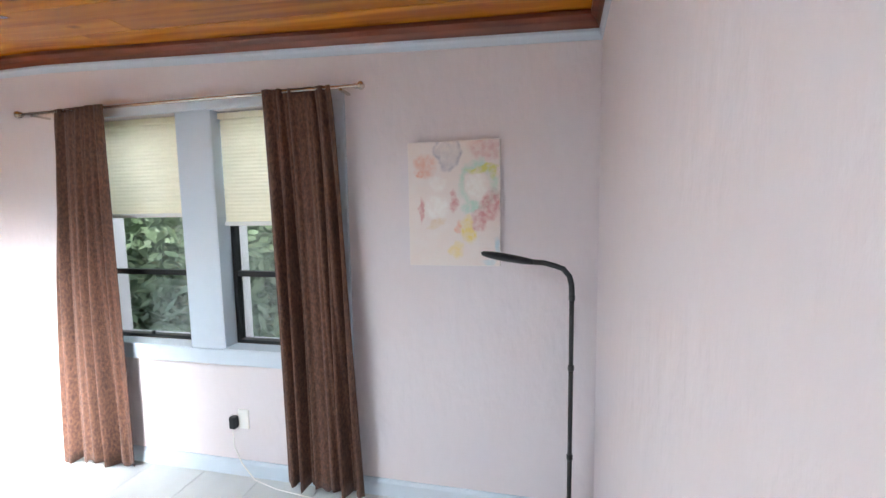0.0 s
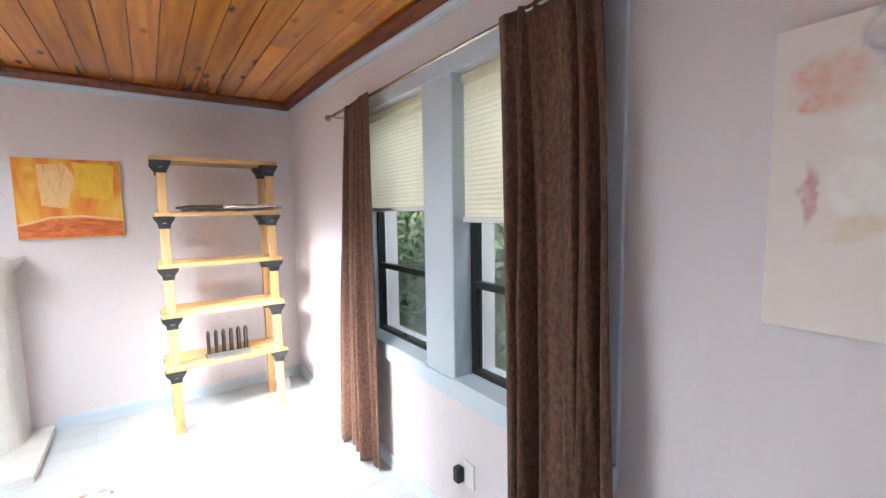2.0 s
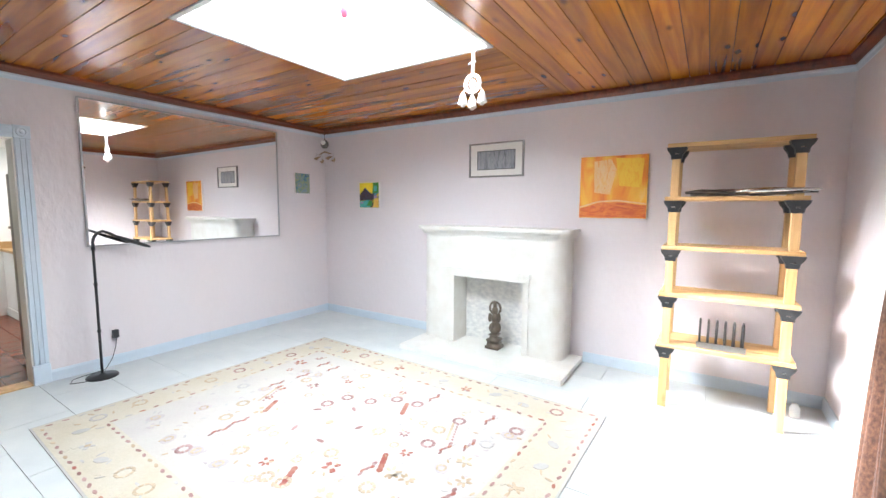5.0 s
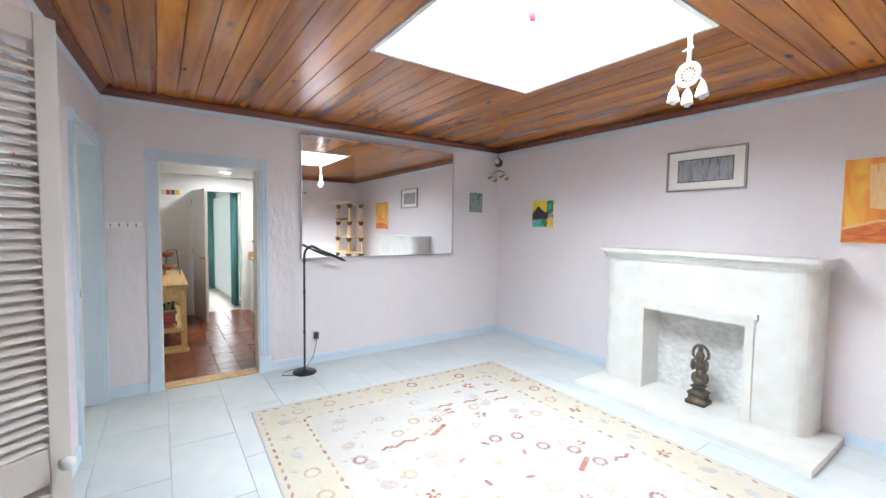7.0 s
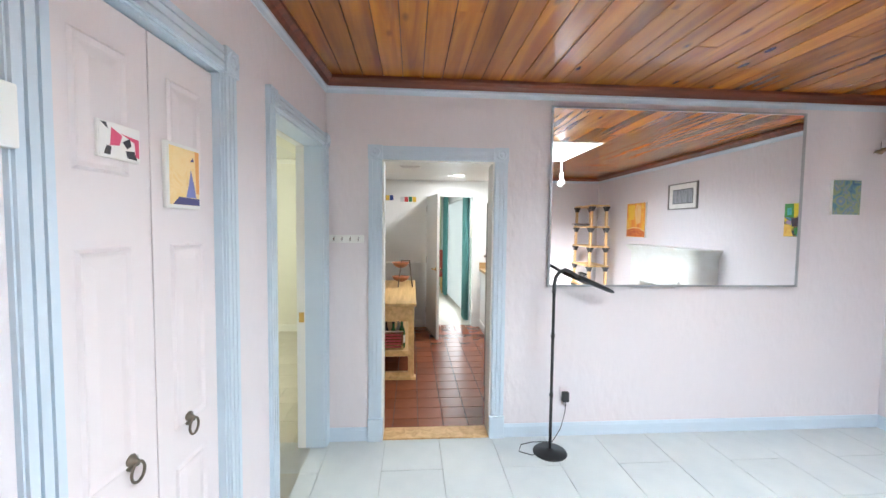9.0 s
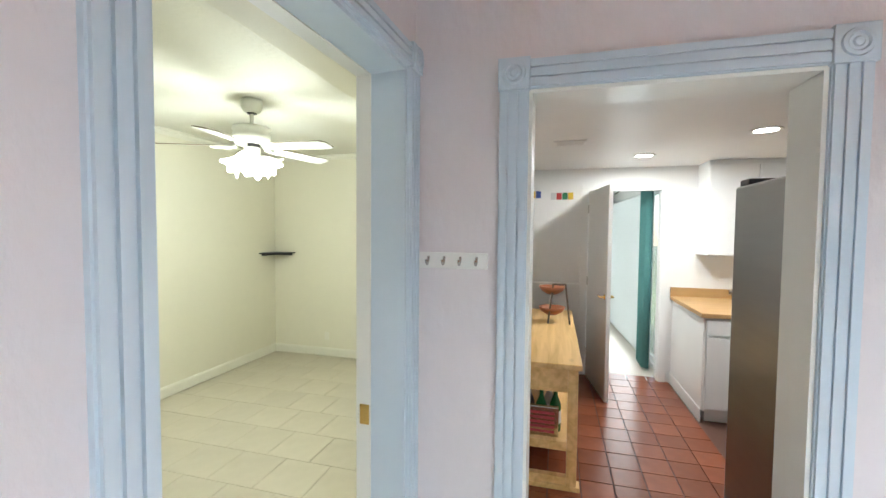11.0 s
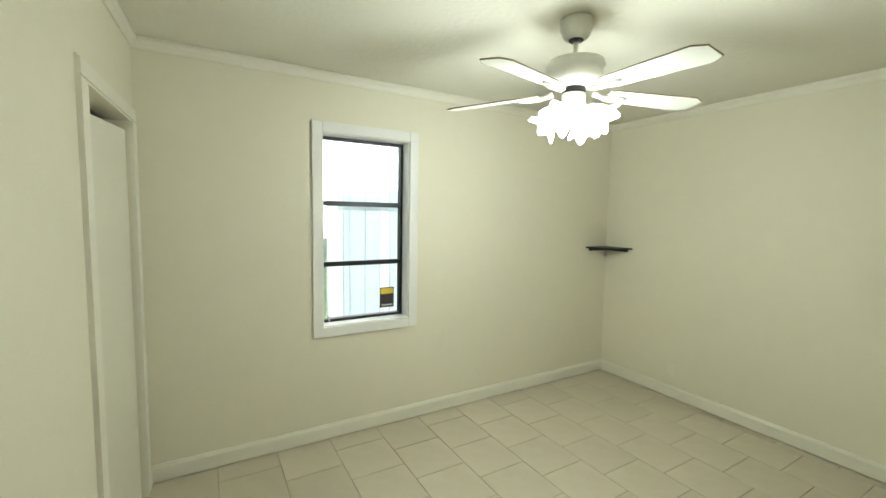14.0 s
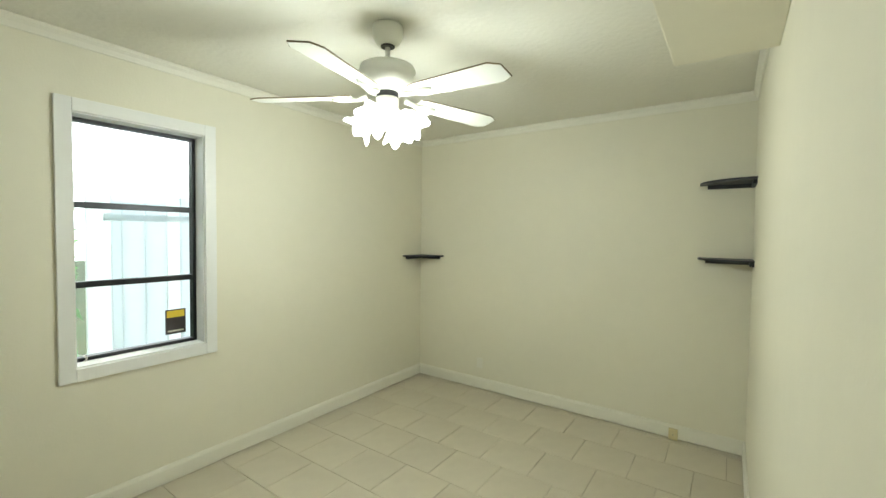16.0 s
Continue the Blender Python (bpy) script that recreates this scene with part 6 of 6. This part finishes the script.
# ---- kitchen ----
tb = thing("kitchen_table", "long varnished pine work table with drawer and lower shelves", "table", pose(1.33, -3.45, 0))
TL, TW, TH = 1.75, 0.60, 0.80
part("tabletop", box(-0.02, TW, -TL, 0.03, TH - 0.035, TH, 0.006), TABLE_PINE, tb)
for lx in (0.0, TW - 0.08):
    for ly in (-0.06, -TL + 0.06):
        part("leg", box(lx, lx + 0.06, ly - 0.03, ly + 0.03, 0.0, TH - 0.035, 0.005), TABLE_PINE, tb)
part("end_apron", box(0.06, TW - 0.08, -0.075, -0.05, TH - 0.20, TH - 0.035, 0.002), TABLE_PINE, tb)
part("side_apron", box(0.005, 0.03, -TL + 0.09, -0.09, TH - 0.20, TH - 0.035, 0.002), TABLE_PINE, tb)
for z in (0.24, 0.02):
    part("end_rail", box(0.06, TW - 0.08, -0.085, -0.04, z, z + 0.055, 0.003), TABLE_PINE, tb)
part("lower_shelf", box(0.02, TW - 0.05, -TL + 0.05, -0.085, 0.265, 0.285, 0.002), TABLE_PINE, tb)
part("foot_board", box(-0.02, TW - 0.04, -0.10, -0.02, 0.0, 0.03, 0.004), TABLE_PINE, tb)
tray = thing("metal_tray", "striped red and white metal tray leaning on the shelf", "tray", pose(1.60, -3.56, 0.29, -14, 0, 0))
part("tray_body", box(-0.16, 0.16, -0.01, 0.01, 0, 0.22, 0.008), CHROME, tray)
for k in range(5):
    part("red_stripe", box(-0.135, 0.135, 0.0105, 0.012, 0.03 + 0.034 * k, 0.047 + 0.034 * k), mat("red_enamel", (0.45, 0.05, 0.07), 0.4), tray)
for k, (x, y, h, c) in enumerate(((1.46, -3.66, 0.30, (0.02, 0.12, 0.03)), (1.55, -3.68, 0.27, (0.03, 0.18, 0.05)), (1.63, -3.70, 0.28, (0.05, 0.04, 0.03)), (1.50, -3.80, 0.26, (0.55, 0.53, 0.48)))):
    bt = thing("bottle", "dark glass bottle standing on the table's lower shelf", "bottle", pose(x, y, 0.286), "bottles on the lower shelf")
    part("glass_body", lathe([(0.034, 0), (0.036, 0.01), (0.036, h * 0.58), (0.014, h * 0.78), (0.013, h * 0.94)], 16), mat("bottle_glass", c, 0.15), bt, "", True)
    part("bottle_label", lathe([(0.0365, h * 0.18), (0.0368, h * 0.19), (0.0368, h * 0.45), (0.0365, h * 0.46)], 16), CANVAS, bt, "plain paper label")
    part("cap", lathe([(0.015, h * 0.94), (0.015, h), (0, h + 0.001)], 12), BLACK_METAL, bt)
fs = thing("fruit_stand", "two-tier stand with brown wooden bowls on the table", "fruit stand", pose(1.50, -4.62, TH))
BOWL = mat("bowl_wood", (0.34, 0.12, 0.05), 0.4, vary=0.15, scale=20)
for z in (0.06, 0.24):
    part("bowl", lathe([(0.04, z), (0.09, z + 0.03), (0.115, z + 0.07), (0.108, z + 0.07), (0.085, z + 0.04), (0.0, z + 0.025)], 24), BOWL, fs, "turned wooden bowl", True)
for s in (-1, 1):
    part("post", tube([(s * 0.09 - 0.06, 0.1, 0.0), (s * 0.05 - 0.06, 0.07, 0.34)], 0.008, 8), BRONZE, fs)
part("cross_bar", tube([(-0.11, 0.07, 0.335), (-0.01, 0.07, 0.335)], 0.008, 8), BRONZE, fs)

fg = thing("refrigerator", "grey stainless steel refrigerator beside the doorway", "refrigerator", pose(-0.07, -2.50, 0))
part("cabinet", box(0.02, 0.66, -0.66, 0.0, 0.03, 1.80, 0.01), PLASTIC_GREY, fg)
part("fridge_door", box(0.665, 0.735, -0.66, 0.0, 0.06, 1.80, 0.012, 3), STEEL, fg)
part("hinge_cover", box(0.60, 0.72, -0.65, -0.56, 1.802, 1.83, 0.004), BLACK_PLASTIC, fg)
part("hinge_pin", tube([(0.735, -0.65, 1.30), (0.748, -0.655, 1.30)], 0.011, 8), CHROME, fg)

CAB = mat("white_cabinet_paint", (0.80, 0.81, 0.80), 0.4, vary=0.015)
bc = thing("base_cabinet", "white kitchen base cabinet with drawer", "cabinet", pose(-0.34, KS, 0))
part("body", box(-0.60, 0.62, 0.0, 0.95, 0.10, 0.885), CAB, bc)
part("toe_kick", box(-0.60, 0.58, 0.0, 0.91, 0.0, 0.10), CAB, bc)
for x0, x1 in ((0.11, 0.60), (-0.42, 0.09)):
    part("drawer_front", box(x0, x1, 0.951, 0.97, 0.74, 0.87, 0.004), CAB, bc)
    d_ = part("door", box(x0, x1, 0.951, 0.97, 0.12, 0.725, 0.004), CAB, bc)
    part("pull", tube([(x0 + 0.08, 0.975, 0.80), (x0 + 0.16, 0.985, 0.80), (x0 + 0.24, 0.975, 0.80)], 0.005, 6), BLACK_METAL, bc, "black pull")
part("side_base", box(0.621, 0.632, 0.0, 0.95, 0.0, 0.11), KITCHEN_WHITE, bc)
wt = thing("worktop", "brown butcher-block laminate worktop", "worktop", pose(-0.34, KS, 0.886))
part("slab", box(-0.60, 0.645, 0.002, 0.985, 0, 0.038, 0.006), LAMINATE, wt)
part("upstand", box(-0.60, 0.645, 0.002, 0.022, 0.038, 0.13, 0.003), LAMINATE, wt)
uc = thing("wall_cabinet", "white kitchen wall cabinet with plain doors", "cabinet", pose(-0.34, KS, 1.37))
part("body", box(-0.60, 0.42, 0.002, 0.32, 0, KC - 1.372), CAB, uc)
for x0, x1 in ((0.02, 0.415), (-0.39, 0.01)):
    part("door", box(x0, x1, 0.321, 0.338, 0.004, KC - 1.42, 0.003), CAB, uc)
oc = thing("wall_outlet", "white outlet above the worktop", "outlet", pose(-0.11, KS, 1.10))
part("plate", box(-0.035, 0.035, 0.0, 0.006, 0, 0.11, 0.003), PLASTIC_WHITE, oc)
fl = thing("prayer_flags", "string of small coloured cloth flags on the wall", "bunting", pose(1.50, KS + 0.012, 2.0))
part("string", tube([(-0.24, 0, 0.06), (-0.08, 0.0, 0.02), (0.10, 0, 0.025), (0.38, 0, 0.09)], 0.002, 5), CANVAS, fl)
for k, c in enumerate(((0.75, 0.50, 0.06), (0.04, 0.18, 0.09), (0.45, 0.05, 0.05), (0.62, 0.62, 0.62), (0.06, 0.10, 0.30), (0.70, 0.48, 0.08))):
    u = -0.20 + 0.062 * k + (0.10 if k > 3 else 0)
    part("flag", box(u, u + 0.055, -0.001, 0.001, -0.055 + 0.02 * (k > 3), 0.022 + 0.02 * (k > 3)), mat("flag_cloth", c, 0.8), fl)
for kx, ky in ((0.727, -4.97), (0.14, -4.15)):
    cn = thing("recessed_light", "lit recessed ceiling light with white ring", "ceiling light", pose(kx, ky, KC), "kitchen ceiling lights")
    part("trim_ring", lathe([(0.07, -0.001), (0.092, -0.004), (0.095, -0.010), (0.088, -0.012), (0.072, -0.008)], 28), PLASTIC_WHITE, cn, "", True)
    part("lens", lathe([(0.07, -0.006), (0.069, -0.0085), (0, -0.009)], 24), CAN_GLOW, cn, "bright lens")
cv = thing("ceiling_vent", "white ceiling air vent", "vent", pose(1.386, -4.27, KC))
part("frame", box(-0.12, 0.12, -0.07, 0.07, -0.012, 0, 0.003), PLASTIC_WHITE, cv)
for k in range(5):
    part("slat", box(-0.10, 0.10, -0.052 + 0.022 * k, -0.040 + 0.022 * k, -0.017, -0.0125), PLASTIC_WHITE, cv)

# ---- far room ----
sl = tagged(new("window_4"), "sliding glass door full of daylight", "window", "", "structure")
for y0, y1, zz0, zz1 in ((-8.9, -8.84, 0.05, 2.1), (-6.11, -6.05, 0.05, 2.1), (-7.45, -7.4, 0.05, 2.1), (-8.84, -6.11, 0.05, 0.10), (-8.84, -6.11, 2.05, 2.1)):
    part("window_frame", box(0.26, 0.30, y0, y1, zz0, zz1), KITCHEN_WHITE, sl)
part("pane", box(0.277, 0.283, -8.84, -6.11, 0.10, 2.05), GLASS, sl).visible_shadow = False
lean(sl, LEAN_F)
# Glowing sheet added behind the glass door in place of a lit outdoors.
structure("backdrop_patio", box(-3.0, -2.95, -14, -3, -0.1, 4), glow("far_daylight_glow", (0.97, 1.0, 1.0), 1.5), "plain glowing sheet added for daylight beyond the glass door", "backdrop")


blind = thing("vertical_blind", "pale aqua sheer vertical blind across the glass door", "blind", LEAN_F @ pose(0.375, 0, 0.06))
for k in range(22):
    part("vane", box(-0.002, 0.002, -8.84 + 0.124 * k, -8.84 + 0.124 * k + 0.116, 0, 2.0), AQUA, blind)


def drape(y0, y1, x, label):
    root = thing("teal_curtain", label, "curtain", pose(x, (y0 + y1) / 2, 0.03), "teal curtains")
    bm = bmesh.new()
    n, h = 60, (y1 - y0) / 2
    front = [(0.035 * math.sin(j / n * 6.28 * 5), -h + 2 * h * j / n) for j in range(n + 1)]
    back = [(u + 0.006, v) for u, v in reversed(front)]
    part("cloth", prism(front + back, "z", 0, 2.2), TEAL, root, "", True)
    return root


drape(-6.36, -6.0, 0.46, "teal curtain drawn to one side")
drape(-8.95, -8.45, 0.60, "teal curtain hanging at the glass door")
part("pole", tube([(0, -1.6, 0), (0, 1.0, 0)], 0.012, 8), BLACK_METAL, thing("curtain_rod", "black curtain rod in the far room", "curtain rod", pose(0.50, -7.0, 2.25)))
rc = thing("red_chair", "red upholstered chair in the far room", "chair", pose(0.85, -9.2, 0))
RED = mat("red_cloth", (0.42, 0.09, 0.06), 0.8, vary=0.1)
part("seat", box(-0.25, 0.25, -0.25, 0.25, 0.38, 0.48, 0.03), RED, rc)
part("backrest", box(-0.25, 0.25, -0.28, -0.20, 0.48, 1.0, 0.03), RED, rc)
for sx in (-0.21, 0.21):
    for sy in (-0.21, 0.21):
        part("leg", box(sx - 0.02, sx + 0.02, sy - 0.02, sy + 0.02, 0, 0.38), TABLE_PINE, rc)


# ---- outside ----
def leaves(name, count, region, seed, material, label, size=0.05):
    """A hedge of many small folded leaves with an uneven surface."""
    r = np.random.RandomState(seed)
    x0, x1, y0, y1, z0, z1 = region
    c = np.stack([r.uniform(x0, x1, count), r.uniform(y0, y1, count), r.uniform(z0, z1, count)], 1)
    c[:, 2] += 0.25 * np.sin(c[:, 0] * 3.1) * (c[:, 2] > z1 * 0.6)
    a = r.uniform(0, 6.28, count)
    tilt = r.uniform(-1.1, 1.1, count)
    s = size * r.uniform(0.6, 1.5, count)
    u = np.stack([np.cos(a) * np.cos(tilt), np.sin(a) * np.cos(tilt), np.sin(tilt)], 1)
    w = np.cross(u, r.normal(size=(count, 3)))
    w /= np.linalg.norm(w, axis=1)[:, None]
    v = np.stack([c - u * s[:, None], c + w * s[:, None] * 0.35, c + u * s[:, None], c - w * s[:, None] * 0.35], 1).reshape(-1, 3)
    me = bpy.data.meshes.new(name)
    me.from_pydata(v.tolist(), [], [(4 * k, 4 * k + 1, 4 * k + 2, 4 * k + 3) for k in range(count)])
    me.materials.append(material)
    return tagged(new(name, me), label, "hedge", "", "stuff")


leaves("hedge", 26000, (-5.5, 5.5, 5.2, 6.6, -0.1, 3.4), 5, FOLIAGE, "dense dark green hedge outside the window", 0.10)
# Near-black box behind the leaves: the hedge's inner shade put in as colour.
solo("hedge_shade_mass", box(-6, 6, 6.5, 7.2, -0.12, 3.2, 0.1), mat("hedge_shade", (0.018, 0.035, 0.012), 0.9, vary=0.3, scale=4), "near-black box coloured as the shade inside the hedge", "hedge")
leaves("shrub", 4000, (7.6, 8.4, -3.2, -1.6, -0.1, 2.4), 6, sheer("pale_shrub_leaves", (0.42, 0.66, 0.36), 0.55), "sunlit green shrub outside the bedroom", 0.10)
PALE = mat("sunlit_pale_siding", (0.78, 0.78, 0.76), 0.7, vary=0.03, scale=6)
fence = thing("panel_fence", "pale translucent panel fence beyond the bedroom window", "fence", pose(8.2, -4.95, -0.12))
rf = random.Random(2)
FENCE_GREY = sheer("translucent_grey_panel", (0.84, 0.88, 0.90), 0.72)
u = -3.0
while u < 1.35:
    w = rf.choice((0.10, 0.16, 0.24))
    part("panel", box(0.0, 0.03 + 0.02 * rf.random(), u, u + w - 0.012, 0.0, 2.05 + 0.04 * rf.random()), rf.choice((BACKLIT, BACKLIT, FENCE_GREY)), fence)
    u += w
part("rail", box(-0.05, -0.002, -3.0, 1.35, 1.75, 1.83), BACKLIT, fence)
# Glowing sheet added far outside: whitens the window view and backlights the fence.
structure("backdrop_east", box(30, 30.05, -40, 30, -0.1, 30), glow("white_daylight_glow", (1.0, 1.0, 1.0), 3.0), "plain glowing sheet added for the overexposed daylight outside", "backdrop")

# ---- floor pieces ----
def tile_mesh(name, sx, sy, thick, bevel, material):
    bm = box(0, sx, 0, sy, -0.006, thick)
    top = [e for e in bm.edges if all(v.co.z > 0 for v in e.verts)]
    bmesh.ops.bevel(bm, geom=top, offset=bevel, segments=1, affect="EDGES")
    me = bpy.data.meshes.new(name)
    bm.to_mesh(me)
    bm.free()
    me.materials.append(material)
    return me


def lay(parent, name, sx, sy, gap, region, material, stagger, thick=0.002, along="y", origin=None):
    """Rows of alike pieces with joints, cut at the edges of the region."""
    x0, x1, y0, y1 = region
    s0, t0 = origin or (x0, y0)
    cache = {}
    i = 0
    u = (s0 if along == "y" else t0)
    while u < (x1 if along == "y" else y1) - 0.01:
        v = (t0 if along == "y" else s0) - (stagger * i) % (sy if along == "y" else sx)
        step = sy if along == "y" else sx
        while v < (y1 if along == "y" else x1) - 0.01:
            ax, ay = (u, v) if along == "y" else (v, u)
            cx0, cx1, cy0, cy1 = max(ax, x0), min(ax + sx, x1), max(ay, y0), min(ay + sy, y1)
            w, h = cx1 - cx0 - gap, cy1 - cy0 - gap
            if w > 0.02 and h > 0.02:
                key = (round(w, 3), round(h, 3))
                if key not in cache:
                    cache[key] = tile_mesh(name, w, h, thick, 0.0015, material)
                ob = new(name, cache[key])
                ob.location = (cx0 + gap / 2, cy0 + gap / 2, 0)
                ob.parent = parent
            v += step
        u += sx if along == "y" else sy
        i += 1


lay(bpy.data.objects["floor_living"], "floor_slab", 0.395, 0.79, 0.003, (W, 2.88, S, N), WHITE_FLOOR, 0.395)
lay(bpy.data.objects["floor_bedroom"], "tile", 0.345, 0.345, 0.004, (YW - 0.05, YE, YS, YN + 0.8), BED_TILE, 0.1725, along="x", origin=(2.035, -5.725))
lay(bpy.data.objects["floor_kitchen"], "tile", 0.20, 0.20, 0.006, (0.30, YW - 0.16, KS - 0.12, S - 0.16), TERRACOTTA, 0.0)
